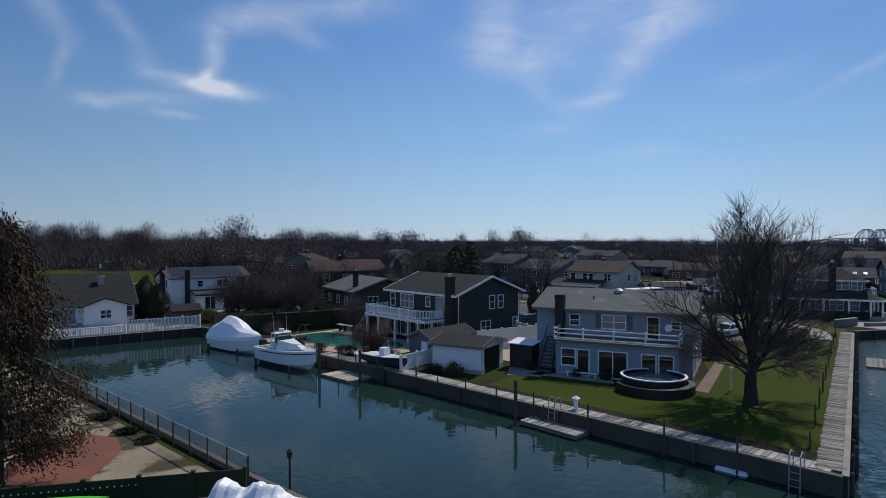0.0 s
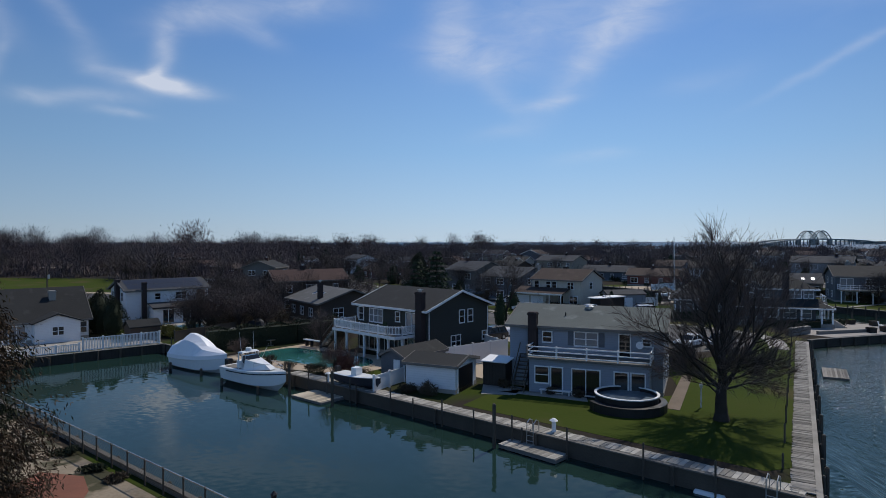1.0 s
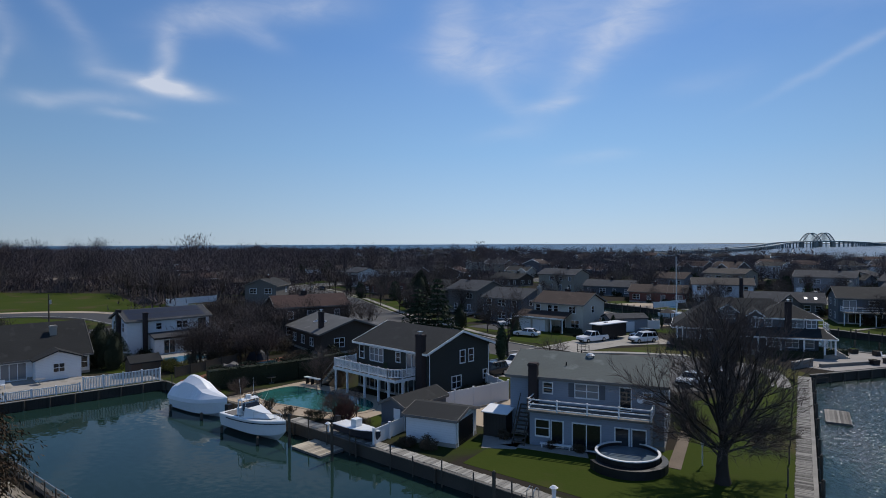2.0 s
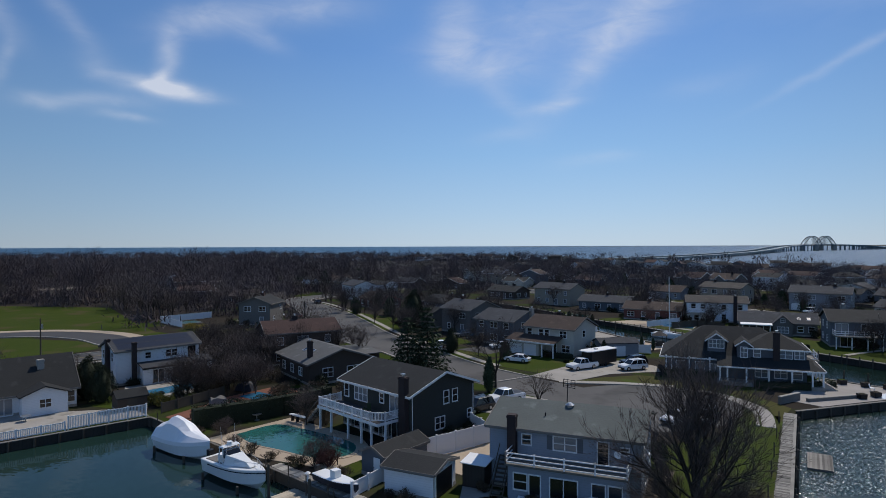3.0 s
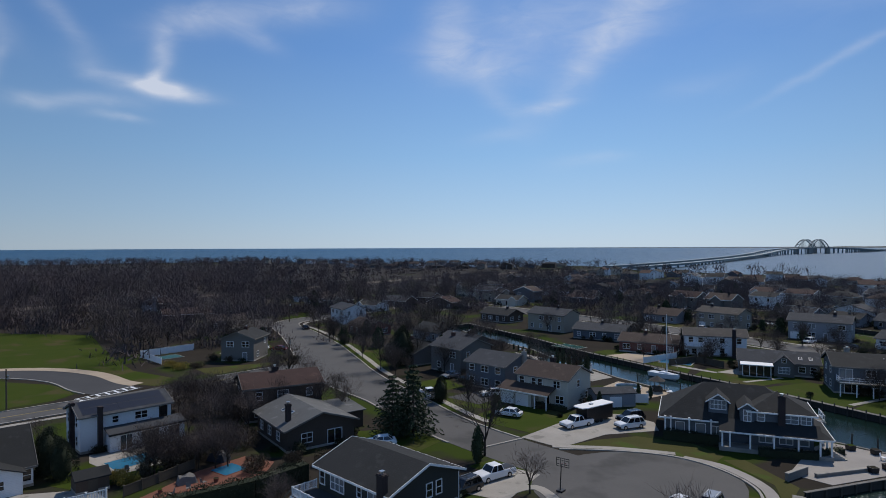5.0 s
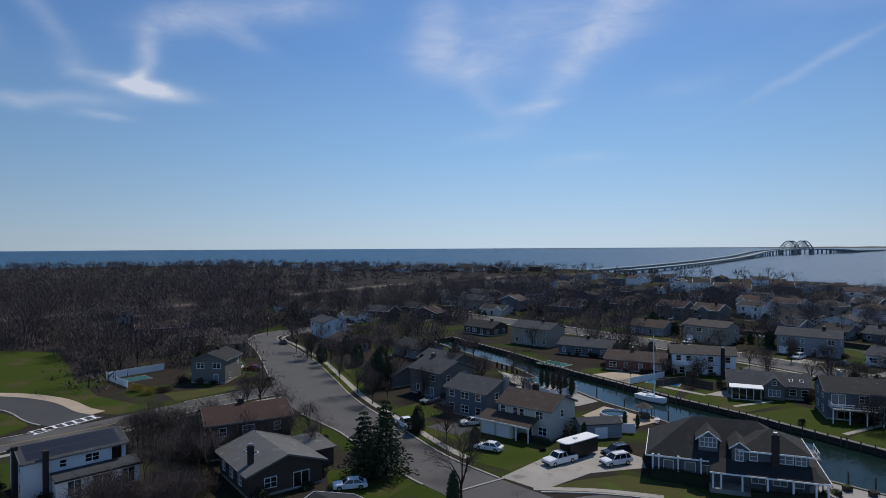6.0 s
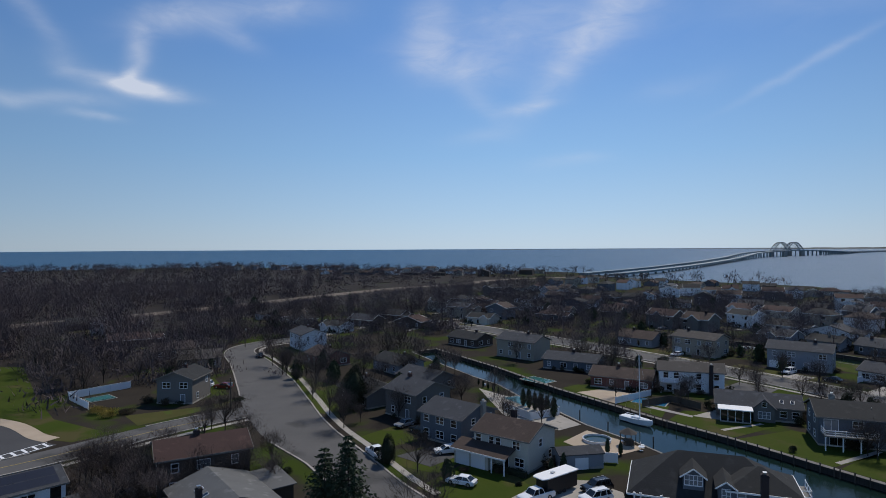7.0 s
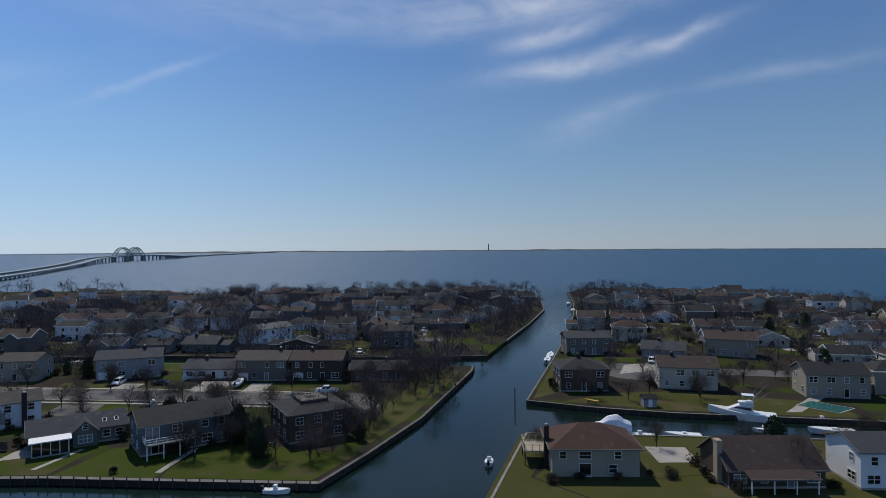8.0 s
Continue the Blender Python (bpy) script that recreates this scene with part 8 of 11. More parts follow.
def cuddy_boat(x, y, turn, L=9.2, B=2.8, z=0.7):
    th = thing("motor_boat", "white cuddy motor boat with a radar arch on a lift", "boat", pose(x, y, z, 0, 0, turn), "boats")
    s, rings = hull_shape(L, B, 1.15, rise=0.35)
    part("hull", s, M_GEL, th)
    for i, sg in ((0, -1), (4, 1)):
        st = Shape()
        for r in rings[2:]:
            x0, y0, z0 = r[i][0], r[i][1], r[i][2] - 0.22
            st.v += [(x0, y0 + sg * 0.004, z0 - 0.045), (x0, y0 + sg * 0.03, z0 - 0.045), (x0, y0 + sg * 0.03, z0 + 0.045), (x0, y0 + sg * 0.004, z0 + 0.045)]
        for k in range(len(rings) - 3):
            st.f += [(4 * k + e, 4 * k + (e + 1) % 4, 4 * k + 4 + (e + 1) % 4, 4 * k + 4 + e) for e in range(4)]
        st.m = [0] * len(st.f)
        part("rub_rail", st, M_BOTTOM, th)
    cab = Shape().solid([(3.6, -1.0, 1.25), (6.9, -0.35, 1.55), (6.9, 0.35, 1.55), (3.6, 1.0, 1.25)], [(3.7, -0.85, 2.2), (6.0, -0.3, 1.9), (6.0, 0.3, 1.9), (3.7, 0.85, 2.2)])
    part("cabin", cab, M_GEL, th)
    part("windscreen", Shape().solid([(3.5, -0.95, 1.85), (4.3, -0.7, 1.85), (4.3, 0.7, 1.85), (3.5, 0.95, 1.85)], [(3.1, -0.85, 2.5), (3.6, -0.62, 2.5), (3.6, 0.62, 2.5), (3.1, 0.85, 2.5)]), M_CARGLASS, th)
    part("cockpit", Shape().box(0.5, -0.95, 1.205, 3.4, 0.95, 1.25), M_TIMBER_GREY, th)
    part("seat", Shape().box(2.2, -0.75, 1.25, 2.9, -0.15, 1.95), M_GEL, th), part("seat", Shape().box(2.2, 0.15, 1.25, 2.9, 0.75, 1.95), M_GEL, th)
    part("radar_arch", Shape().solid([(2.7, -1.0, 2.75), (3.4, -0.95, 2.75), (3.4, 0.95, 2.75), (2.7, 1.0, 2.75)], [(2.8, -0.9, 2.87), (3.3, -0.85, 2.87), (3.3, 0.85, 2.87), (2.8, 0.9, 2.87)]), M_GEL, th)
    for a in ((2.8, -0.95), (2.8, 0.95), (3.3, -0.9), (3.3, 0.9)):
        part("top_support", Shape().tube((a[0], a[1], 1.25), (a[0], a[1], 2.76), 0.05, 0.05, 5), M_GEL, th)
    part("radar", Shape().tube((3.05, 0, 2.87), (3.05, 0, 3.15), 0.3, 0.26, 12), M_GEL, th)
    for y0 in (-0.7, 0.7):
        part("antenna", Shape().tube((2.9, y0, 2.85), (2.7, y0 * 1.1, 4.7), 0.02, 0.01, 5), M_GEL, th)
        part("outrigger", Shape().tube((3.4, y0 * 1.2, 1.3), (4.6, y0 * 1.7, 3.6), 0.02, 0.01, 5), M_METAL, th)
    pts = [(5.2, -0.95), (6.6, -0.62), (7.6, -0.25), (8.2, 0), (7.6, 0.25), (6.6, 0.62), (5.2, 0.95)]
    for a, b in zip(pts, pts[1:]):
        part("bow_rail", Shape().tube((*a, 2.05), (*b, 2.05), 0.022, 0.022, 5), M_METAL, th)
        part("rail_post", Shape().tube((*a, 1.4), (*a, 2.05), 0.018, 0.018, 5), M_METAL, th)
    part("outboard", Shape().box(-0.55, -0.28, 0.4, 0.0, 0.28, 1.7).box(-0.4, -0.1, -0.6, -0.15, 0.1, 0.4), M_BLACK, th)


def skiff(x, y, turn, L, B, label, mat=M_GEL, z=0.32, mast=0.0, cover=None, deck=None):
    th = thing("small_boat", label, "boat", pose(x, y, z, 0, 0, turn), "boats")
    s, rings = hull_shape(L, B, 0.6 if L < 7 else 0.95, draft=0.3, rise=0.4, md=1)
    part("hull", s, [mat, deck or M_GEL], th)
    part("console", Shape().box(L * 0.38, -0.35, 0.55, L * 0.5, 0.35, 1.35), cover or M_GEL, th)
    if mast:
        part("mast", Shape().tube((L * 0.58, 0, 0.5), (L * 0.56, 0, mast), 0.13, 0.08, 8), M_GEL, th)
        part("boom", Shape().tube((L * 0.56, 0, 1.7), (L * 0.12, 0, 1.65), 0.06, 0.05, 6), M_WRAP, th)
        part("cabin", Shape().solid([(L * 0.36, -0.9, 0.9), (L * 0.8, -0.45, 1.0), (L * 0.8, 0.45, 1.0), (L * 0.36, 0.9, 0.9)], [(L * 0.38, -0.7, 1.4), (L * 0.74, -0.35, 1.3), (L * 0.74, 0.35, 1.3), (L * 0.38, 0.7, 1.4)]), M_GEL, th)
        for e in ((0.02, 0.0), (0.99, 0.0), (0.5, 0.13 * L), (0.5, -0.13 * L)):
            part("stay", Shape().tube((L * e[0], e[1], 0.9), (L * 0.565, 0, mast - 0.2), 0.012, 0.012, 4), M_METAL, th)
    else:
        part("outboard", Shape().box(-0.4, -0.2, 0.2, 0.0, 0.2, 1.1), M_BLACK, th)
    return th


def sport_yacht(x, y, turn, L=13.5, B=4.2):
    th = thing("sport_fishing_yacht", "large white sport-fishing yacht with outriggers", "yacht", pose(x, y, 0.3, 0, 0, turn), "boats")
    s, rings = hull_shape(L, B, 1.35, rise=0.95, draft=0.7)
    part("hull", s, M_GEL, th)
    part("deckhouse", Shape().solid([(4.6, -1.6, 1.6), (9.6, -1.0, 2.1), (9.6, 1.0, 2.1), (4.6, 1.6, 1.6)], [(4.8, -1.35, 3.1), (7.4, -1.05, 3.1), (7.4, 1.05, 3.1), (4.8, 1.35, 3.1)]), M_GEL, th)
    part("deckhouse_window", Shape().solid([(5.0, -1.56, 2.2), (8.5, -1.1, 2.45), (8.5, 1.1, 2.45), (5.0, 1.56, 2.2)], [(5.0, -1.44, 2.8), (7.9, -1.1, 2.8), (7.9, 1.1, 2.8), (5.0, 1.44, 2.8)]), M_CARGLASS, th)
    part("flybridge", Shape().solid([(4.4, -1.3, 3.12), (7.2, -1.0, 3.12), (7.2, 1.0, 3.12), (4.4, 1.3, 3.12)], [(4.6, -1.2, 3.9), (7.5, -0.9, 3.8), (7.5, 0.9, 3.8), (4.6, 1.2, 3.9)]), M_GEL, th)
    part("tower_top", Shape().box(4.4, -1.1, 5.2, 6.8, 1.1, 5.32), M_GEL, th)
    for a in ((4.6, -1.0), (4.6, 1.0), (6.6, -0.9), (6.6, 0.9)):
        part("tower_leg", Shape().tube((*a, 3.8), (*a, 5.2), 0.04, 0.04, 5), M_METAL, th)
    for sg in (-1, 1):
        for k in range(2):
            part("outrigger", Shape().tube((6.2, sg * 1.4, 2.9), (2.2 - k, sg * (2.6 + k), 8.2 - k), 0.035, 0.015, 5), M_METAL, th)


lift(-33.2, 85.9, -38, 8.8, 3.0), lift(-25.1, 77.7, -40, 8.7, 2.9)
wrapped_boat(-33.2, 85.9, -38, 8.8, 3.1, "boat sealed in white shrink-wrap on a lift", 0.5, 2.2)
cuddy_boat(-25.1, 77.7, -40, 8.7, 2.7)


def tarp_heap(x, y, turn):
    """A small boat and gear under a white sheet: peaks where it is propped up, folds between."""
    th = thing("covered_boat", "small boat under a lumpy white tarpaulin in the near yard", "boat", placed(x, y, GROUND, turn), "boats")
    n, m, s = 34, 22, Shape()

    def h(u, v):
        z = 0.62 * math.exp(-((u + 1.25) / 0.45) ** 2 - (v / 0.8) ** 2) + 0.34 * math.exp(-((u - 0.5) / 0.7) ** 2 - (v / 0.75) ** 2) + 0.95 * math.exp(-((u - 0.2) / 2.0) ** 4 - (v / 0.95) ** 2)
        z += 0.05 * math.sin(7 * u + 3 * v) + 0.04 * math.sin(11 * v - 5 * u) + 0.03 * math.sin(17 * u + 2)
        return 0.85 + z

    grid = [[(-2.2 + 4.4 * i / n, -1.2 + 2.4 * j / m) for j in range(m + 1)] for i in range(n + 1)]
    for i in range(n):
        for j in range(m):
            s.face([(*q, h(*q)) for q in (grid[i][j], grid[i + 1][j], grid[i + 1][j + 1], grid[i][j + 1])])
    rim = [grid[i][0] for i in range(n + 1)] + [grid[n][j] for j in range(1, m + 1)] + [grid[i][m] for i in range(n - 1, -1, -1)] + [grid[0][j] for j in range(m - 1, 0, -1)]
    for k, a in enumerate(rim):
        b = rim[(k + 1) % len(rim)]
        fa, fb = 1.05 + 0.04 * math.sin(k * 1.3), 1.05 + 0.04 * math.sin((k + 1) * 1.3)
        s.face([(a[0] * fa, a[1] * fa, 0.12), (b[0] * fb, b[1] * fb, 0.12), (*b, h(*b)), (*a, h(*a))])
    part("cover", s, M_WRAP, th)
    part("trailer_frame", Shape().beam((-1.8, -0.5, 0.08), (1.8, -0.5, 0.08), 0.1, 0.16).beam((-1.8, 0.5, 0.08), (1.8, 0.5, 0.08), 0.1, 0.16), M_METAL, th)


tarp_heap(-13.0, 38.4, -8)
skiff(-13.6, 71.9, -45, 5.6, 1.7, "dark blue sailing dinghy with white deck ashore", M_BOTTOM, GROUND + 0.35)
skiff(51.6, 163.0, -60, 7.8, 2.4, "white moored sailing boat with a tall mast", M_GEL, 0.4, 14.5)
wrapped_boat(136.6, 68.4, 113, 9.0, 3.4, "boat under an arched white cover at a bulkhead", 0.5, 2.6)
sport_yacht(161.4, 43.6, 99)
skiff(58.5, 98.9, 14, 7.0, 2.3, "white boat moored in the small slip", M_GEL, 0.4)
skiff(107.5, 85.6, 20, 2.4, 1.5, "tiny white raft at the lawn's edge", M_GEL, 0.4)
for k, (bx, by, tr, L, lab) in enumerate([(137.6, 64.0, 115, 6.5, "white motor boat moored at a bulkhead"), (140.8, 56.0, 113, 7.0, "white skiff moored at a bulkhead"),
                                          (166.0, 33.0, 108, 5.5, "small white boat in the side canal"), (158.0, 30.0, 110, 8.5, "long white racing boat in the side canal"), (152.5, 44.0, 115, 4.0, "small white runabout in the side canal"),
                                          (208.0, 111.6, 15, 7.5, "white motor boat at a channel dock"), (200.0, 109.6, 15, 7.0, "white motor boat at a channel dock"), (352.0, 150.5, 18, 8.0, "white boat moored at the channel mouth"),
                                          (390.0, 166.0, 20, 8.0, "white boat moored at the channel mouth"), (80.6, 111.0, -65, 4.2, "white runabout beside canal lawn"), (24.8, 196.0, -66, 6.0, "white boat moored by a terrace"),
                                          (137.0, 226.0, -64, 7.0, "white boat moored in the back canal"), (146.0, 207.0, -64, 7.0, "white boat moored in the back canal"), (152.0, 192.5, -64, 8.0, "white boat moored in the back canal"),
                                          (160.0, 175.0, -64, 7.0, "white boat moored in the back canal"), (170.0, 154.0, -62, 7.0, "white boat moored in the back canal"), (126.0, 246.0, -60, 7.0, "white boat moored in the back canal")]):
    skiff(bx, by, tr, L, L * 0.3, lab)
skiff(124.5, 167.0, 30, 6.5, 2.2, "white motor boat on a driveway trailer", M_GEL, GROUND + 0.7)
skiff(183.0, 60.0, 100, 6.5, 2.2, "white motor boat stored on a back lawn", M_GEL, GROUND + 0.6)


def kayak(x, y, turn, mat, label):
    th = thing("kayak", label, "kayak", placed(x, y, GROUND + 0.55, turn))
    for u in (0.8, 2.6):
        part("rack", Shape().box(u - 0.05, -0.35, -0.56, u + 0.05, -0.27, -0.02).box(u - 0.05, 0.27, -0.56, u + 0.05, 0.35, -0.02).box(u - 0.05, -0.4, -0.1, u + 0.05, 0.4, -0.02), M_PILE, th)
    s, _ = hull_shape(3.4, 0.75, 0.28, draft=0.1)
    part("hull", s, mat, th)


M_LIME = material("lime_plastic", (0.10, 0.50, 0.04), (0.08, 0.42, 0.03), 1, 0.4, 0.0)
M_YELLOW = material("yellow_plastic", (0.55, 0.36, 0.03), (0.45, 0.28, 0.03), 1, 0.5, 0.0)
M_CARWHITE = material("white_car_paint", (0.74, 0.74, 0.74), (0.70, 0.70, 0.70), 1, 0.2, 0.0, spec=0.6)
M_CARBLACK = material("black_car_paint", (0.016, 0.017, 0.02), (0.014, 0.015, 0.017), 1, 0.15, 0.0, spec=0.6)
M_CARRED = material("red_car_paint", (0.16, 0.018, 0.016), (0.14, 0.016, 0.014), 1, 0.2, 0.0, spec=0.6)
M_CARSILVER = material("silver_car_paint", (0.32, 0.33, 0.34), (0.30, 0.31, 0.32), 1, 0.25, 0.0, metal=0.4)
kayak(153.4, 79.6, 80, M_YELLOW, "yellow kayak on a rack at the water's edge"), kayak(-22.6, 39.25, 6, M_LIME, "bright green kayak lying by the fence"), kayak(-27.6, 38.4, 6, M_VINYL, "pale kayak lying by the fence")

# ---------------------------------------------------------------- vehicles


def vehicle(kind, x, y, turn, paint, label):
    """A car, estate or pickup: lofted body, glasshouse, wheels with rims, lamps and bumpers."""
    th = thing({"pickup": "pickup_truck", "suv": "suv", "sedan": "car"}[kind], label, {"pickup": "pickup truck", "suv": "car", "sedan": "car"}[kind], placed(x, y, GROUND + 0.04, turn), "parked vehicles")
    L, W, H = {"pickup": (5.7, 1.95, 1.85), "suv": (4.8, 1.9, 1.75), "sedan": (4.7, 1.82, 1.45)}[kind]
    belt = {"pickup": 1.12, "suv": 1.05, "sedan": 0.92}[kind]
    b = Shape()
    prof = [(0.0, 0.35), (0.02, belt * 0.82), (L * 0.05, belt * 0.92), (L * 0.25, belt), (L * 0.97, belt * 0.98), (L, belt * 0.8), (L, 0.38), (L * 0.9, 0.28), (L * 0.08, 0.28)]
    inner = [(px, pz) for px, pz in prof]
    b.solid([(px, -W / 2 + 0.06, pz) for px, pz in inner], [(px, -W / 2, min(pz, belt * 0.86)) for px, pz in inner], caps=False)
    b.solid([(px, -W / 2 + 0.06, pz) for px, pz in inner], [(px, W / 2 - 0.06, pz) for px, pz in inner])
    b.solid([(px, -W / 2, min(pz, belt * 0.86)) for px, pz in inner], [(px, -W / 2 + 0.05, min(pz, belt * 0.86)) for px, pz in inner])
    b.solid([(px, W / 2, min(pz, belt * 0.86)) for px, pz in inner], [(px, W / 2 - 0.07, min(pz, belt * 0.86)) for px, pz in inner])
    part("body", b, paint, th)
    a0, a1, r0, r1 = {"pickup": (1.55, 3.75, 2.1, 3.45), "suv": (1.2, 4.65, 1.95, 4.3), "sedan": (1.3, 4.2, 2.05, 3.5)}[kind]
    g = Shape().solid([(a0, -W / 2 + 0.1, belt - 0.02), (a1, -W / 2 + 0.1, belt - 0.02), (a1, W / 2 - 0.1, belt - 0.02), (a0, W / 2 - 0.1, belt - 0.02)],
                      [(r0, -W / 2 + 0.26, H - 0.06), (r1, -W / 2 + 0.26, H - 0.06), (r1, W / 2 - 0.26, H - 0.06), (r0, W / 2 - 0.26, H - 0.06)])
    part("glasshouse", g, M_CARGLASS, th, "dark car glass")
    part("roof", Shape().solid([(r0 - 0.05, -W / 2 + 0.24, H - 0.06), (r1 + 0.05, -W / 2 + 0.24, H - 0.06), (r1 + 0.05, W / 2 - 0.24, H - 0.06), (r0 - 0.05, W / 2 - 0.24, H - 0.06)],
                               [(r0 + 0.1, -W / 2 + 0.34, H), (r1 - 0.1, -W / 2 + 0.34, H), (r1 - 0.1, W / 2 - 0.34, H), (r0 + 0.1, W / 2 - 0.34, H)]), paint, th)
    for fx in ([a0 + 0.02, (a0 + a1) / 2, a1 - 0.04] if kind != "suv" else [a0 + 0.02, (a0 + a1) / 2 - 0.4, a1 - 0.9, a1 - 0.04]):
        k = (fx - a0) / (a1 - a0)
        for sg in (-1, 1):
            part("pillar", Shape().beam((fx, sg * (W / 2 - 0.09), belt - 0.02), (r0 + (r1 - r0) * k, sg * (W / 2 - 0.25), H - 0.05), 0.06, 0.08), paint, th)
    if kind == "pickup":
        part("cargo_bed", Shape().box(3.85, -W / 2 + 0.16, belt - 0.06, L - 0.12, W / 2 - 0.16, belt + 0.006), M_BLACK, th)
    if kind == "suv":
        for sg in (-1, 1):
            part("roof_rail", Shape().beam((2.2, sg * 0.6, H + 0.05), (4.1, sg * 0.6, H + 0.05), 0.05, 0.05), M_METAL, th)
    tyre = Shape().tube((0, -0.11, 0), (0, 0.11, 0), 0.36, 0.36, 16).mesh("tyre", M_RUBBER)
    rim = Shape().tube((0, -0.125, 0), (0, 0.125, 0), 0.21, 0.21, 12).mesh("rim", M_METAL)
    for wx in (L * 0.18, L * 0.80):
        for sg in (-1, 1):
            w = part("wheel", tyre, None, th, m=pose(wx, sg * (W / 2 - 0.08), 0.36))
            part("rim", rim, None, w)
    for sg in (-1, 1):
        part("headlight", Shape().box(-0.03, sg * W * 0.36 - 0.17, belt * 0.62, 0.03, sg * W * 0.36 + 0.17, belt * 0.78), M_GEL, th)
        part("taillight", Shape().box(L - 0.03, sg * W * 0.4 - 0.1, belt * 0.6, L + 0.025, sg * W * 0.4 + 0.1, belt * 0.85), M_CARRED, th)
    part("bumper", Shape().box(-0.08, -W / 2 + 0.08, 0.38, 0.05, W / 2 - 0.08, 0.55), M_BLACK, th)
    part("windscreen_trim", Shape().box(L - 0.02, -0.26, 0.62, L + 0.03, 0.26, 0.74), M_METAL, th)
    return th


for kind, x, y, turn, paint, label in [
    ("pickup", 20.6, 119.2, 28, M_CARWHITE, "white pickup truck parked on a driveway"), ("suv", 29.2, 118.6, 18, M_CARWHITE, "white estate SUV parked on a driveway"),
    ("suv", 30.6, 122.2, 20, M_CARBLACK, "black SUV parked beside an outbuilding"), ("pickup", 4.6, 97.6, 33, M_CARWHITE, "white pickup truck parked on a driveway"),
    ("suv", 1.0, 93.2, 40, M_CARBLACK, "black SUV parked beside the green house"), ("sedan", -0.6, 91.9, 48, M_CARBLACK, "dark car parked by a white fence"), ("sedan", 9.6, 141.2, 12, M_CARWHITE, "white car parked before a cream house"),
    ("sedan", -10.6, 112.6, 8, M_CARWHITE, "white car parked by a brown house"), ("pickup", -1.6, 143.8, -66, M_CARWHITE, "white work truck parked at the kerb"),
    ("sedan", 24.4, 87.2, 40, M_CARWHITE, "white car parked in the turning circle"), ("suv", 28.0, 86.4, 48, M_CARSILVER, "silver SUV parked in the turning circle"),
    ("suv", -49.6, 199.0, -10, M_CARWHITE, "white SUV parked on a driveway"), ("sedan", -44.0, 197.0, -12, M_CARRED, "red car parked on a driveway"), ("sedan", -52.0, 197.0, 22, M_CARSILVER, "silver car parked on a driveway"),
    ("suv", 111.0, 198.0, 30, M_CARWHITE, "white SUV parked on a driveway"), ("pickup", 131.2, 145.4, -60, M_CARWHITE, "pale pickup truck parked at the kerb"), ("sedan", 92.5, 228.0, 32, M_CARWHITE, "white car parked at the kerb"),
    ("sedan", -43.0, 243.0, -68, M_CARBLACK, "dark car parked down the street"), ("suv", 209.0, 79.0, 10, M_CARWHITE, "white SUV parked on a driveway"), ("sedan", 189.0, 88.0, 30, M_CARBLACK, "black car parked at the street's end"),
    ("sedan", 6.0, 156.0, -46, M_CARBLACK, "black car parked beside a house"), ("sedan", 3.0, 157.0, 44, M_CARSILVER, "silver car parked on a driveway"), ("sedan", 11.0, 128.5, -30, M_CARWHITE, "white car parked on the verge"),
    ("sedan", 128.0, 190.0, 25, M_CARSILVER, "silver car parked on a driveway"), ("sedan", 117.0, 190.5, -62, M_CARBLACK, "black car parked at the kerb"),
]:
    vehicle(kind, x, y, turn, paint, label)

# ---------------------------------------------------------------- street furniture


def hoop(x, y, turn):
    th = thing("basketball_hoop", "dark portable basketball hoop at the kerb", "basketball hoop", placed(x, y, GROUND + 0.05, turn))
    part("base", Shape().box(-0.4, -0.6, 0, 0.4, 0.3, 0.2), M_BLACK, th)
    part("pole", Shape().tube((0, 0, 0.1), (0, -0.3, 3.1), 0.07, 0.06, 8), M_BLACK, th)
    part("backboard", lattice([-0.85, -0.78, -0.3, -0.24, 0.24, 0.3, 0.78, 0.85], [2.75, 2.82, 3.0, 3.06, 3.5, 3.55, 3.75, 3.82], -0.72, -0.68), M_BLACK, th)
    part("ring", Shape().beam((-0.22, -1.2, 3.05), (0.22, -1.2, 3.05), 0.03, 0.03).beam((-0.22, -0.75, 3.05), (-0.22, -1.2, 3.05), 0.03, 0.03).beam((0.22, -0.75, 3.05), (0.22, -1.2, 3.05), 0.03, 0.03), M_CARRED, th)


hoop(14.3, 94.4, 140)


def utility_pole(x, y, h, label="brown timber utility pole", arm=True):
    th = thing("utility_pole", label, "pole", placed(x, y), "utility poles")
    part("shaft", Shape().tube((0, 0, -0.3), (0, 0, h), 0.16, 0.11, 8), M_PILE, th)
    if arm:
        part("crossarm", Shape().beam((-1.0, 0, h - 0.6), (1.0, 0, h - 0.6), 0.1, 0.12), M_PILE, th)
    part("transformer", Shape().tube((0.3, 0, h - 1.9), (0.3, 0, h - 1.1), 0.2, 0.2, 10), M_METAL, th)


utility_pole(-76.6, 135.4, 7.6, arm=False), utility_pole(-34.5, 176.0, 7.0), utility_pole(-52.0, 262.0, 8.0), utility_pole(-132.0, 190.0, 8.0, arm=False)


def patio_table(x, y, label="small patio table with chairs", mat=M_METAL):
    th = thing("patio_table", label, "table", placed(x, y))
    part("tabletop", Shape().tube((0, 0, 0.7), (0, 0, 0.74), 0.6, 0.6, 14), mat, th)
    part("leg", Shape().tube((0, 0, 0), (0, 0, 0.7), 0.05, 0.05, 6), mat, th)
    part("foot", Shape().tube((0, 0, 0), (0, 0, 0.04), 0.35, 0.3, 12), mat, th)


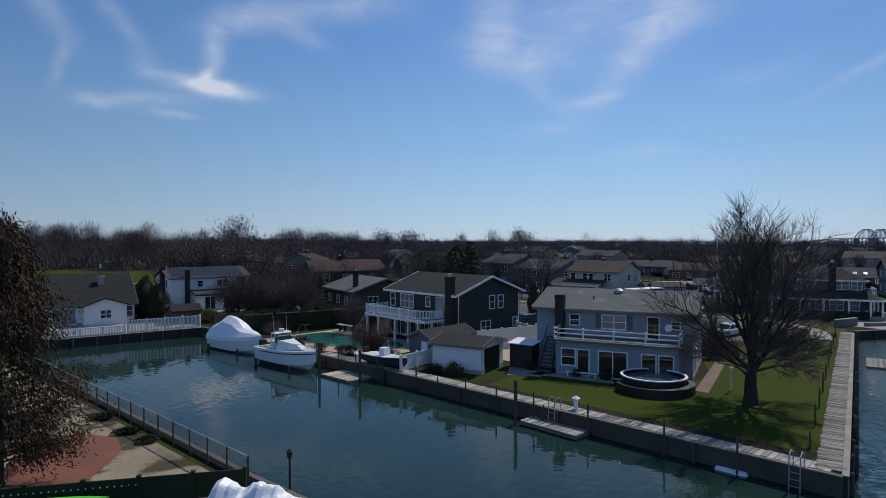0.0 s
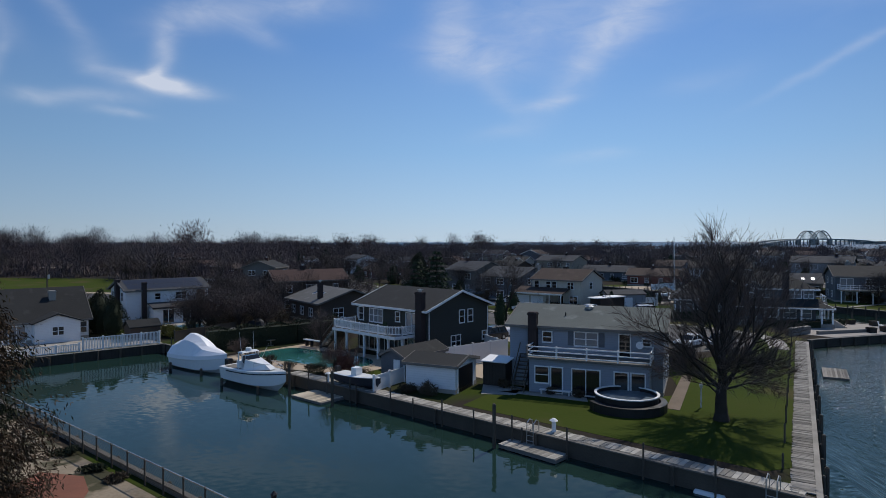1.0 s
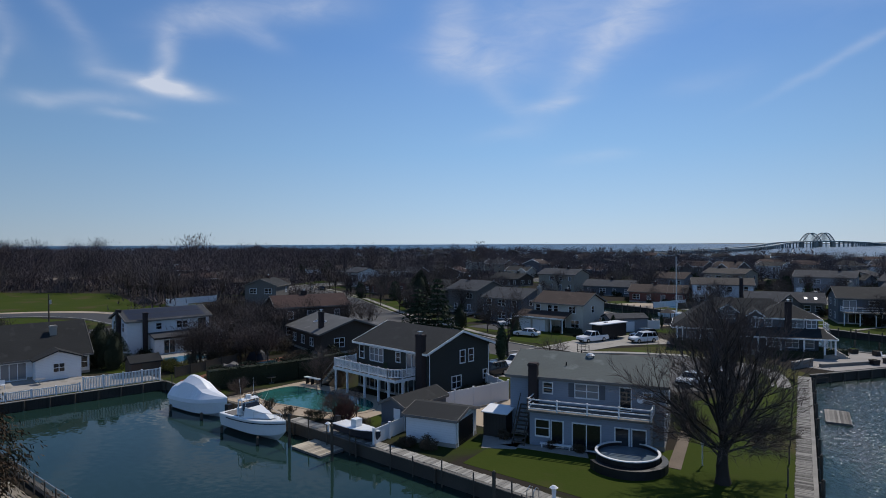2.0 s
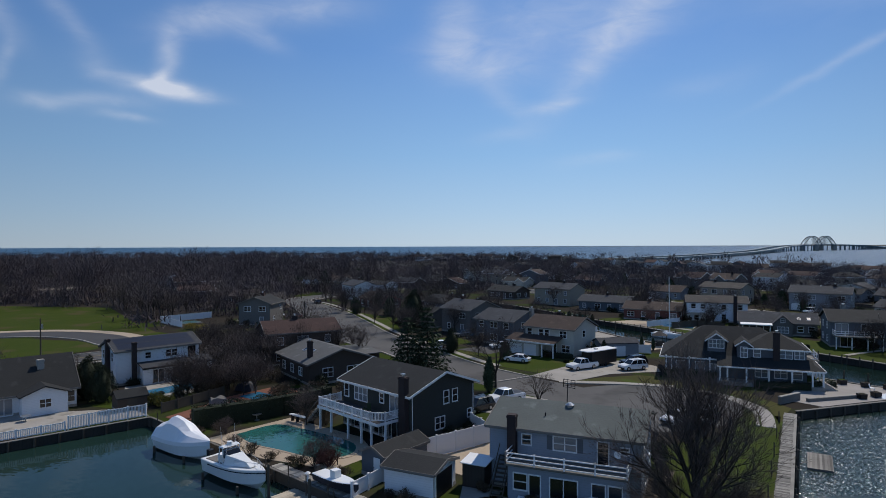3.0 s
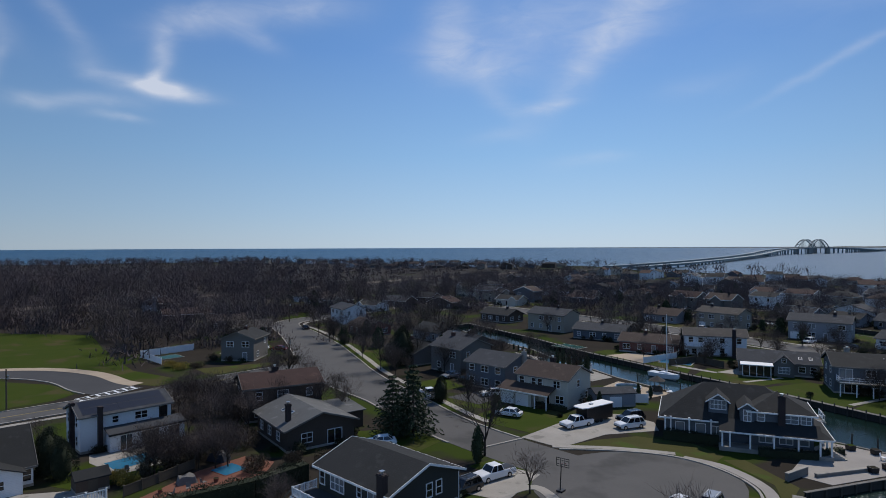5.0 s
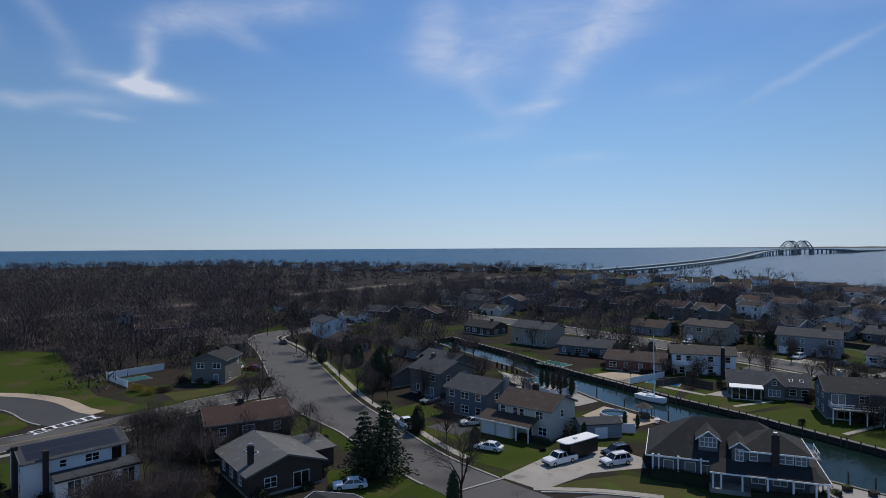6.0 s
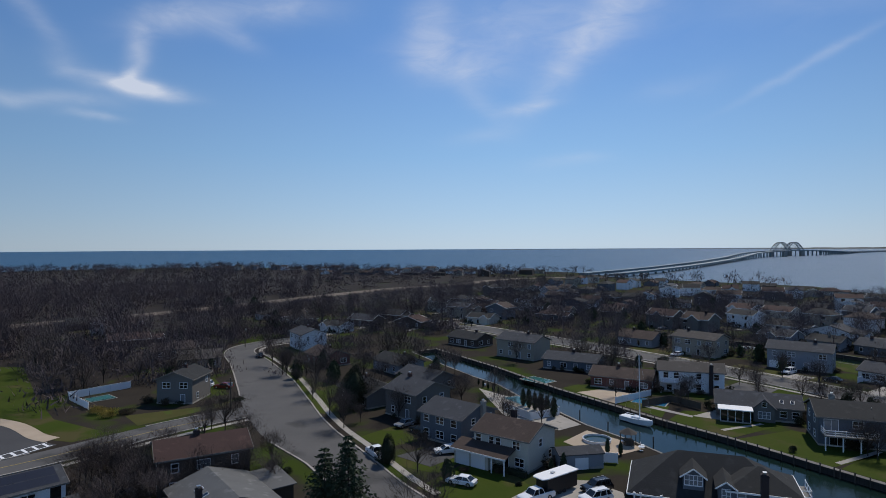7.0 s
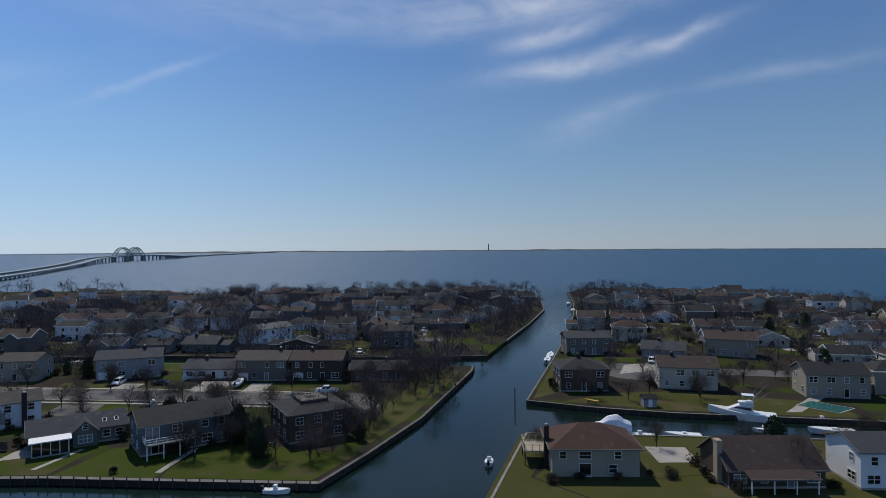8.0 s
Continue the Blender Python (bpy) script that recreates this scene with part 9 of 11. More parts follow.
def planter(x, y, r=0.45, h=0.7, label="dark square patio planter"):
    th = thing("planter", label, "planter", placed(x, y, GROUND + 0.04), "patio planters")
    part("pot", Shape().solid([(-r, -r, 0), (r, -r, 0), (r, r, 0), (-r, r, 0)], [(-r * 1.1, -r * 1.1, h), (r * 1.1, -r * 1.1, h), (r * 1.1, r * 1.1, h), (-r * 1.1, r * 1.1, h)]), M_BLACK, th)
    part("soil", Shape().box(-r * 0.95, -r * 0.95, h - 0.02, r * 0.95, r * 0.95, h + 0.02), M_SOIL, th)


for x, y in [(59.2, 107.0), (61.4, 105.0), (63.6, 103.4), (56.0, 98.4), (58.6, 99.2), (61.2, 99.6), (65.4, 101.8)]:
    planter(x, y)
for x, y in [(-58.5, 89.5), (-52.5, 92.5), (46.5, 140.0), (44.5, 143.5), (-24.5, 92.0), (88.0, 148.0), (95.6, 124.5)]:
    patio_table(x, y)


def seat_wall(pts, h, label):
    th = thing("garden_wall", label, "wall", placed(pts[0][0], pts[0][1]), "", "structure")
    o = Vector(pts[0])
    for a, b in zip(pts, pts[1:]):
        a, b = Vector(a) - o, Vector(b) - o
        part("wall_body", Shape().beam((*a, h / 2 - 0.05), (*b, h / 2 - 0.05), 0.4, h), M_TIMBER_GREY, th)
        part("coping", Shape().beam((*a, h), (*b, h), 0.5, 0.09), M_CONCRETE, th)


seat_wall([(43.2, 96.2), (47.2, 98.4)], 1.0, "low grey block wall with a pale coping")
seat_wall([(47.6, 97.2), (56.0, 99.0)], 0.45, "low grey patio step wall")


def tiki_hut(x, y):
    th = thing("pavilion", "small dark round waterside gazebo", "gazebo", placed(x, y))
    n = 8
    ring = [(1.7 * math.cos(2 * math.pi * k / n), 1.7 * math.sin(2 * math.pi * k / n)) for k in range(n)]
    part("roof", Shape().solid([(a, b, 2.2) for a, b in ring], [(a * 0.08, b * 0.08, 3.1) for a, b in ring]), ROOFING["taupe"], th)
    for k in range(0, n, 2):
        part("post", Shape().tube((ring[k][0] * 0.85, ring[k][1] * 0.85, -0.1), (ring[k][0] * 0.85, ring[k][1] * 0.85, 2.2), 0.07, 0.07, 6), M_PILE, th)
    part("counter", Shape().box(-0.8, -0.8, 0, 0.8, 0.8, 1.0), M_PILE, th)


tiki_hut(45.4, 143.4)


def garden_chair(x, y, turn, mat, label):
    th = thing("garden_chair", label, "chair", placed(x, y, GROUND + 0.05, turn), "garden chairs")
    part("seat", Shape().box(-0.27, -0.27, 0.40, 0.27, 0.27, 0.45), mat, th)
    part("backrest", Shape().solid([(-0.27, 0.24, 0.45), (0.27, 0.24, 0.45), (0.27, 0.29, 0.45), (-0.27, 0.29, 0.45)], [(-0.25, 0.38, 0.95), (0.25, 0.38, 0.95), (0.25, 0.42, 0.95), (-0.25, 0.42, 0.95)]), mat, th)
    for u in (-0.24, 0.24):
        for v in (-0.24, 0.24):
            part("leg", Shape().box(u - 0.025, v - 0.025, 0, u + 0.025, v + 0.025, 0.4), mat, th)


def clay_pot(x, y, r, h, label):
    th = thing("flower_pot", label, "flower pot", placed(x, y, GROUND + 0.05), "flower pots")
    ring = lambda k: [(r * k * math.cos(a * 0.7854), r * k * math.sin(a * 0.7854)) for a in range(8)]
    part("pot", Shape().solid([(a, b, 0) for a, b in ring(0.7)], [(a, b, h) for a, b in ring(1.0)]), M_BRICK_PAVE, th)
    part("soil", Shape().solid([(a, b, h - 0.02) for a, b in ring(0.9)], [(a, b, h + 0.01) for a, b in ring(0.9)]), M_SOIL, th)


def tarp_stack(x, y, turn, w, d, h, mat, label):
    """Garden gear under a slack sheet."""
    th = thing("covered_furniture", label, "covered furniture", placed(x, y, GROUND + 0.05, turn), "covered furniture")
    s, n = Shape(), 8
    top = lambda u, v: h * (0.72 + 0.2 * math.sin(3.1 * u + 1) * math.cos(2.3 * v) + 0.1 * math.sin(7 * u * v + u))
    for i in range(n):
        for j in range(n):
            q = [(w * (a / n - 0.5), d * (b / n - 0.5)) for a, b in ((i, j), (i + 1, j), (i + 1, j + 1), (i, j + 1))]
            s.face([(u, v, 0.0 if abs(u) > w * 0.49 or abs(v) > d * 0.49 else top(u, v)) for u, v in q])
    part("cover", s, mat, th)


for x, y, turn in [(-30.4, 96.8, 20), (-29.2, 98.6, 140), (-31.8, 95.2, -60), (-24.6, 103.8, 100), (-55.6, 90.4, 30), (-57.6, 88.2, 200), (60.6, 102.6, 40), (47.4, 141.6, 70), (-40.6, 103.2, 30)]:
    garden_chair(x, y, turn, M_WHITE if x < -50 or x > 0 else M_TIMBER_GREY, "small garden chair standing on a patio")
for x, y, r, h in [(-32.8, 93.2, 0.3, 0.5), (-28.0, 99.6, 0.35, 0.5), (-33.6, 96.4, 0.3, 0.45), (-26.2, 107.2, 0.3, 0.5), (-24.2, 99.6, 0.25, 0.4)]:
    clay_pot(x, y, r, h, "clay flower pot on a brick patio")
tarp_stack(-31.6, 99.6, 30, 2.4, 1.6, 1.2, M_TIMBER_GREY, "garden furniture under a grey sheet on a brick patio")
tarp_stack(-30.2, 107.6, -20, 2.8, 1.8, 1.4, M_BOTTOM, "gear under a dark blue tarpaulin beside a garden")
tarp_stack(17.9, 77.9, 10, 2.6, 1.7, 1.1, M_WRAP, "gear under a white sheet beside the blue house")


def dive_board(x, y, turn):
    th = thing("diving_board", "white diving board on a dark stand", "diving board", placed(x, y, GROUND + 0.05, turn))
    part("board", Shape().box(-1.4, -0.25, 0.75, 1.4, 0.25, 0.84), M_WHITE, th)
    for sx in (-1.0, -0.1):
        part("stand", Shape().box(sx - 0.06, -0.2, 0, sx + 0.06, 0.2, 0.75), M_BLACK, th)


dive_board(-19.2, 90.6, -40)

# ---------------------------------------------------------------- the long bridge over the bay


def bay_bridge():
    br = thing("bridge", "long low causeway bridge with twin steel arches", "bridge", None, "", "structure")
    line = curve([(225.0, 704.0), (391.0, 894.0), (700.0, 1290.0), (900.0, 1540.0), (1090.0, 1690.0), (1330.0, 1850.0), (1700.0, 2200.0), (2400.0, 2700.0), (3200.0, 3250.0)], 10)
    acc, pos = [0.0], 0.0
    for a, b in zip(line, line[1:]):
        acc.append(acc[-1] + (Vector(b) - Vector(a)).length)
    mid = acc[40]

    def deck_z(s):
        return 4.5 + 12.0 * math.exp(-((s - mid) / 420.0) ** 2)

    arch_z = 23.0
    for lane in (-17.0, 17.0):
        off = offset(line, abs(lane)) if lane > 0 else offset(line, -abs(lane))
        deck = Shape()
        piers = Shape()
        for i, (a, b) in enumerate(zip(off, off[1:])):
            za, zb = deck_z(acc[i]), deck_z(acc[i + 1])
            deck.beam((*a, za), (*b, zb), 9.5, 2.4)
            L = (Vector(b) - Vector(a)).length
            n = max(1, int(L / 17))
            for k in range(n):
                t = (k + 0.5) / n
                p = Vector(a).lerp(Vector(b), t)
                z = za + (zb - za) * t
                if abs(acc[i] + L * t - mid) > 62:
                    piers.box(p.x - 0.9, p.y - 0.9, -1.0, p.x + 0.9, p.y + 0.9, z - 0.5)
        part("deck", deck, M_ARCH, br)
        part("piers", piers, M_ARCH, br, kind="stuff")
        c = Vector(off[40])
        d = (Vector(off[41]) - Vector(off[39])).normalized()
        nrm = Vector((-d.y, d.x))
        half, steel = 58.0, Shape()
        for side in (-4.6, 4.6):
            prev = None
            for k in range(17):
                t = -1 + k / 8
                p = c + d * half * t + nrm * side
                top = (p.x, p.y, deck_z(mid) + arch_z * (1 - t * t))
                if prev:
                    steel.beam(prev, top, 1.6, 2.2)
                if 0 < k < 16:
                    steel.beam((p.x, p.y, deck_z(mid)), top, 0.5, 0.5)
                prev = top
        for k in range(2, 15):
            t = -1 + k / 8
            p, q = c + d * half * t + nrm * 4.6, c + d * half * t - nrm * 4.6
            z = deck_z(mid) + arch_z * (1 - t * t)
            steel.beam((p.x, p.y, z), (q.x, q.y, z), 0.8, 0.8)
        part("arch", steel, M_ARCH, br, "pale green steel arch")
        for t in (-1, 1):
            p = c + d * half * t
            part("pier", Shape().box(p.x - 5, p.y - 5, -1, p.x + 5, p.y + 5, deck_z(mid) - 0.5), M_CONCRETE, br)


bay_bridge()


def barrier_island():
    """A low far shore with an uneven outline."""
    for cx, cy, length, turn, h in [(3900.0, 2300.0, 5200.0, -62, 13.0), (2700.0, 3700.0, 2300.0, -30, 7.0), (1300.0, 4420.0, 1500.0, -12, 4.0), (4500.0, -700.0, 2600.0, -98, 9.0)]:
        n = int(length / 45)
        s = Shape()
        hs = [h * (0.45 + 0.55 * abs(noise.noise(Vector((k * 0.21, cx * 0.01, 0))))) * min(1, 6 * min(k, n - k) / n + 0.05) for k in range(n + 1)]
        for k in range(n):
            x0, x1 = -length / 2 + k * 45, -length / 2 + (k + 1) * 45
            s.solid([(x0, -60, -0.5), (x0, 60, -0.5), (x0, 30, hs[k]), (x0, -20, hs[k])], [(x1, -60, -0.5), (x1, 60, -0.5), (x1, 30, hs[k + 1]), (x1, -20, hs[k + 1])])
        ob = part("backdrop", s, M_DUNE, m=pose(cx, cy, 0, 0, 0, turn))
        tagged(ob, "low dark far shore across the bay", "far shore", "", "structure")
    th = thing("water_tower", "tiny far tower on the barrier island", "tower", pose(4080, 2000, 5))
    part("shaft", Shape().tube((0, 0, 0), (0, 0, 46), 4, 3, 8), M_DUNE, th)


barrier_island()

# ---------------------------------------------------------------- planting


def maple_meshes(seed, height, reach):
    """A broad bare maple: a stout stem that divides into rising leaders under a domed crown, long low limbs, fine upright twigs."""
    rng = random.Random(seed)
    thick, thin = [], []

    def turned(d, tilt):
        side = d.orthogonal().normalized()
        side.rotate(Matrix.Rotation(rng.uniform(0, 6.28), 3, d))
        return (d * math.cos(tilt) + side * math.sin(tilt)).normalized()

    def limb(p, d, length, r, lev, lift):
        n = (0, 5, 4, 3, 2)[lev]
        for i in range(n):
            d = (d + Vector((rng.gauss(0, 0.08), rng.gauss(0, 0.08), lift if lev < 3 else 0.06))).normalized()
            q = p + d * length / n
            ra, rb = r * (1 - 0.62 * i / n), r * (1 - 0.62 * (i + 1) / n)
            (thick if lev < 3 else thin).append((*p, *q, ra, rb))
            p = q
            if lev < 4 and i + lev > 1:
                for _ in range(2 if lev < 3 or i == n - 1 else 1):
                    limb(p, turned(d, rng.uniform(0.3, 0.72)), length * rng.uniform(0.34, 0.54), max(rb * 0.6, 0.008), lev + 1, lift)

    stem = [Vector((0, 0, -0.2))]
    for k in range(7):
        stem.append(stem[-1] + Vector((rng.gauss(0, 0.07), rng.gauss(0, 0.07), height * 0.065)))
        thick.append((*stem[k], *stem[k + 1], 0.50 * (1 - k * 0.09) * (1.3 if k == 0 else 1), 0.50 * (1 - (k + 1) * 0.09)))
    for k in range(13):         # leaders, from the fork upward
        t = k / 12
        p = stem[3].lerp(stem[7], t)
        tilt, a = radians(53 - 42 * t) * rng.uniform(0.88, 1.08), k * 2.4 + rng.uniform(-0.3, 0.3)
        d = Vector((math.sin(tilt) * math.cos(a), math.sin(tilt) * math.sin(a), math.cos(tilt)))
        limb(p, d, height * (0.56 - 0.04 * t) * rng.uniform(0.94, 1.05), 0.17 - 0.04 * t, 1, 0.05)
    for k in range(8):          # long low limbs that level out
        z = height * rng.uniform(0.14, 0.30)
        a, tilt = k * 0.785 + rng.uniform(-0.3, 0.3), radians(rng.uniform(52, 76))
        limb(Vector((0, 0, z)), Vector((math.sin(tilt) * math.cos(a), math.sin(tilt) * math.sin(a), math.cos(tilt))), reach * rng.uniform(0.8, 1.0), 0.09, 1, -0.03)
    thick, thin = fit_height(thick, thin, height * 0.97)
    thin[:, 6:8] = np.clip(thin[:, 6:8], 0.009, 0.03)
    # the finest twigs, standing off the outer branches
    r, n = np.random.default_rng(seed), 21000
    ends = thin[r.integers(0, len(thin), n)]
    d = ends[:, 3:6] - ends[:, 0:3]
    d = d / (np.linalg.norm(d, axis=1, keepdims=True) + 1e-9) + r.normal(0, 0.36, (n, 3)) + np.array([0, 0, 0.3])
    tip = ends[:, 3:6] + d * r.uniform(0.3, 0.75, (n, 1))
    thin = np.concatenate([thin, np.concatenate([ends[:, 3:6], tip, np.full((n, 1), 0.008), np.full((n, 1), 0.003)], 1)])
    return (array_mesh("trunk", *branch_arrays(thick, 6), M_BARK), array_mesh("crown", *ribbon_arrays(thin, seed), M_TWIG))


BIG = maple_meshes(4, 15.0, 5.0)
plant_tree(BIG, 15.1, 58.6, 20, 1.0, "large bare maple with many rising limbs on the lawn", "")
KINDS = [tree_meshes(20 + k, 9.0, (5, 3), 1.3, stems=3 + k % 3, fork=0.16 + 0.04 * (k % 3), spread=0.55 + 0.06 * (k % 4), levels=4, kids=3, shrink=0.68, r0=0.15, twigs=4, fuzz=400) for k in range(6)]
MID_KINDS = [fuzzy_meshes(60 + k, 9.0, 0.38 + 0.04 * (k % 3), 1900, 0.64, 0.046) for k in range(6)]
THICK_KINDS = [fuzzy_meshes(80 + k, 9.0, 0.44 + 0.04 * (k % 3), 2500, 0.56, 0.052) for k in range(4)]
FAR_KINDS = [fuzzy_meshes(70 + k, 9.0, 0.38 + 0.04 * (k % 3), 700, 0.8, 0.10, sub=1) for k in range(6)]


def any_tree(k, x, y):
    return (MID_KINDS if math.hypot(x, y) < 205 else FAR_KINDS)[k % 6]


VASE = tree_meshes(41, 6.0, (5, 3), 1.0, fuzz=500, stems=6, fork=0.22, spread=0.75, levels=4, kids=2, shrink=0.7, r0=0.11, twigs=3)
SPRUCE = conifer_meshes(3, 11.5, 4.6, M_NEEDLE, 13, 26, 0.10)
CYPRESS = column_meshes(5, 9.0, 3.1, M_HEDGE, 5200, 0.30, 34, 0.42)
SPRUCE_FAR = conifer_meshes(13, 11.5, 3.6, M_NEEDLE, 12, 6, 0.22)
CYPRESS_FAR = column_meshes(15, 9.0, 2.8, M_NEEDLE, 700, 0.8)
ARBOR = column_meshes(6, 4.5, 0.8, M_NEEDLE, 900, 0.25, 10, 0.2)

rng = random.Random(77)
plant_tree(KINDS[1], 6.7, 107.6, 10, 1.2, "bare street tree at the kerb")
plant_tree(VASE, 10.6, 94.2, 0, 1.0, "small bare vase-shaped tree on a verge")
for x, y, k, s in [(-7.6, 158.5, 1, 0.9), (-11.4, 168.0, 2, 1.0), (-17.6, 192.0, 3, 1.05), (-21.5, 203.0, 4, 0.95), (-35.0, 225.0, 5, 1.0), (-29.5, 212.0, 0, 0.9), (-40.0, 246.0, 1, 1.0), (-31.0, 158.5, 2, 0.95), (-34.0, 160.0, 3, 0.8), (-33.0, 152.0, 4, 0.8), (-24.0, 147.0, 5, 0.8), (-18.0, 139.0, 0, 0.7),
                   (-37.0, 143.0, 1, 0.75), (-46.0, 141.0, 2, 0.7), (122.5, 121.5, 3, 0.95), (118.0, 117.2, 4, 0.9), (90.0, 176.0, 5, 0.7), (108.0, 194.5, 0, 0.8), (118.5, 173.0, 1, 0.7), (98.5, 216.0, 2, 0.8), (72.0, 176.0, 3, 0.6), (84.5, 132.0, 4, 0.75), (58.0, 196.0, 5, 0.8), (40.0, 222.0, 0, 0.9),
                   (-18.0, 89.5, 1, 0.55), (-14.5, 74.8, 2, 0.35), (-12.5, 76.0, 3, 0.4), (-34.0, 116.0, 4, 0.85), (-29.0, 118.0, 5, 0.9), (-33.0, 124.0, 0, 0.9), (-38.0, 118.0, 1, 0.7), (-25.5, 126.0, 2, 0.8), (-44.0, 126.0, 3, 0.7), (-20.0, 128.0, 4, 0.8), (-15.0, 126.0, 5, 0.8), (-45.0, 132.5, 0, 0.8),
                   (3.5, 163.5, 1, 0.9), (-2.5, 176.0, 2, 1.0), (-6.0, 200.0, 3, 1.0), (5.0, 208.0, 4, 0.95), (10.0, 222.0, 5, 1.0), (12.5, 190.0, 0, 0.9), (18.0, 176.0, 1, 0.8), (-14.0, 206.0, 2, 1.0), (0.0, 232.0, 3, 1.1), (-16.0, 226.0, 4, 1.1), (4.0, 254.0, 5, 1.1),
                   (-66.0, 204.0, 3, 1.0), (-76.0, 206.0, 4, 1.0), (-58.0, 210.0, 5, 0.9), (-74.0, 118.0, 0, 0.6), (-60.0, 104.0, 1, 0.7), (-57.0, 112.0, 2, 0.6), (128.5, 62.0, 3, 0.6), (190.0, 52.0, 0, 0.9), (172.0, 60.0, 1, 0.7)]:
    plant_tree(KINDS[k] if math.hypot(x, y) < 140 and k % 2 else any_tree(k, x, y), x, y, rng.uniform(0, 360), s * rng.uniform(0.94, 1.06))
evergreen(SPRUCE, -3.4, 117.2, 0, 1.0, "tall dark spruce by the street", "spruces"), evergreen(SPRUCE, -6.6, 117.4, 90, 0.85, "dark spruce by the street", "spruces")
evergreen(CYPRESS, -6.6, 173.5, 0, 1.0, "tall dense dark evergreen by the street"), evergreen(CYPRESS, 1.5, 137.6, 40, 0.5, "small dense evergreen by the street")
evergreen(CYPRESS, -51.0, 103.6, 30, 0.62, "dense evergreen beside a white house"), evergreen(CYPRESS, -48.2, 101.8, 200, 0.55, "dense evergreen beside a white house")
evergreen(CYPRESS, 91.0, 148.0, 0, 0.75, "dense dark evergreen between houses"), evergreen(CYPRESS, 94.5, 146.0, 80, 0.7, "dense dark evergreen between houses")
for x, y, s in [(90.0, 122.0, 0.7), (93.6, 131.0, 0.75), (106.0, 112.0, 0.4), (111.5, 119.0, 0.5)]:
    evergreen(CYPRESS, x, y, x * 7, s, "dense dark evergreen round a brown house", "evergreens round the brown house")
for k in range(6):
    p = Vector((31.8, 172.2)).lerp(Vector((36.4, 162.4)), k / 5)
    evergreen(ARBOR, p.x, p.y, k * 50, 0.9 + 0.1 * (k % 2), "clipped dark arborvitae on a terrace", "row of arborvitae")
for k in range(5):
    p = Vector((24.4, 194.0)).lerp(Vector((28.0, 184.0)), k / 4)
    evergreen(ARBOR, p.x, p.y, k * 50, 0.4, "small clipped arborvitae on a terrace", "row of small arborvitae")
evergreen(ARBOR, 5.4, 104.6, 0, 1.15, "narrow dark arborvitae by a driveway"), evergreen(ARBOR, 29.8, 130.4, 0, 0.75, "dark arborvitae beside the cream house", "arborvitae by the cream house"), evergreen(ARBOR, 27.4, 128.6, 50, 0.7, "dark arborvitae beside the cream house", "arborvitae by the cream house")
evergreen(ARBOR, 40.0, 139.0, 50, 0.6, "dark arborvitae beside a patio"), evergreen(ARBOR, 42.0, 138.0, 50, 0.55, "dark arborvitae beside a patio")


def brown_cypress():
    """The big browning conifer of the near yard: a lumpy mass of hanging sprays."""
    r = np.random.default_rng(9)
    th = thing("conifer", "large browning conifer with drooping sprays in the near yard", "conifer", placed(-26.2, 42.6, GROUND))
    cs, ds, limbs = [], [], [(0, 0, -0.3, 0.2, 0.1, 11.5, 0.34, 0.06)]
    for k in range(150):
        z = 0.7 + 11.6 * (k / 150) ** 0.9
        reach = 3.7 * (1 - (z / 13.2) ** 2.0) * r.uniform(0.6, 1.12)
        a = r.uniform(0, 6.283)
        end = np.array([math.cos(a) * reach, math.sin(a) * reach, z + 0.15 * reach])
        limbs.append((0, 0, z - 0.3, *end, 0.05, 0.015))
        n = 300
        f = r.uniform(0.35, 1.08, n)
        c = np.outer(1 - f, [0, 0, z - 0.3]) + np.outer(f, end) + r.normal(0, 0.30, (n, 3)) * np.array([1, 1, 1.1])
        c[:, 2] -= np.abs(r.normal(0, 0.35, n))
        cs.append(c), ds.append(np.tile([math.cos(a) * 0.5, math.sin(a) * 0.5, -0.8], (n, 1)))
    v, f = leaf_arrays(r, np.concatenate(cs), np.concatenate(ds), 0.26, 0.06, 0.45)
    part("crown", array_mesh("crown", v, f, M_NEEDLE_BROWN), None, th)
    part("trunk", array_mesh("trunk", *branch_arrays(limbs, 5), M_BARK), None, th)


brown_cypress()


def hedge(pts, w, h, label, mat=M_HEDGE, seed=0):
    r = np.random.default_rng(seed)
    th = thing("hedge", label, "hedge", placed(pts[0][0], pts[0][1]))
    o = np.array(pts[0])
    cs, ds = [], []
    for a, b in zip(pts, pts[1:]):
        a, b = np.array(a) - o, np.array(b) - o
        L = np.linalg.norm(b - a)
        d = (b - a) / L
        nn = np.array([-d[1], d[0]])
        n = int(L * h * 110)
        s, t, z = r.uniform(0, L, n), r.choice([-1, 1], n) * w / 2 * r.uniform(0.75, 1.05, n), r.uniform(0, h, n)
        top = r.random(n) < 0.4
        t = np.where(top, r.uniform(-w / 2, w / 2, n), t)
        z = np.where(top, h * (0.94 + 0.09 * np.sin(s * 1.7) + r.normal(0, 0.03, n)), z)
        cs.append(np.stack([a[0] + d[0] * s + nn[0] * t, a[1] + d[1] * s + nn[1] * t, z], 1))
        ds.append(np.stack([nn[0] * np.sign(t), nn[1] * np.sign(t), np.where(top, 1.0, 0.2)], 1))
        core = Shape().beam((*a, h * 0.44), (*b, h * 0.44), w * 0.7, h * 0.86)
        part("core", core, M_HEDGE, th)
    v, f = leaf_arrays(r, np.concatenate(cs), np.concatenate(ds), 0.2, 0.1, 0.6)
    part("leaves", array_mesh("leaves", v, f, mat), None, th)


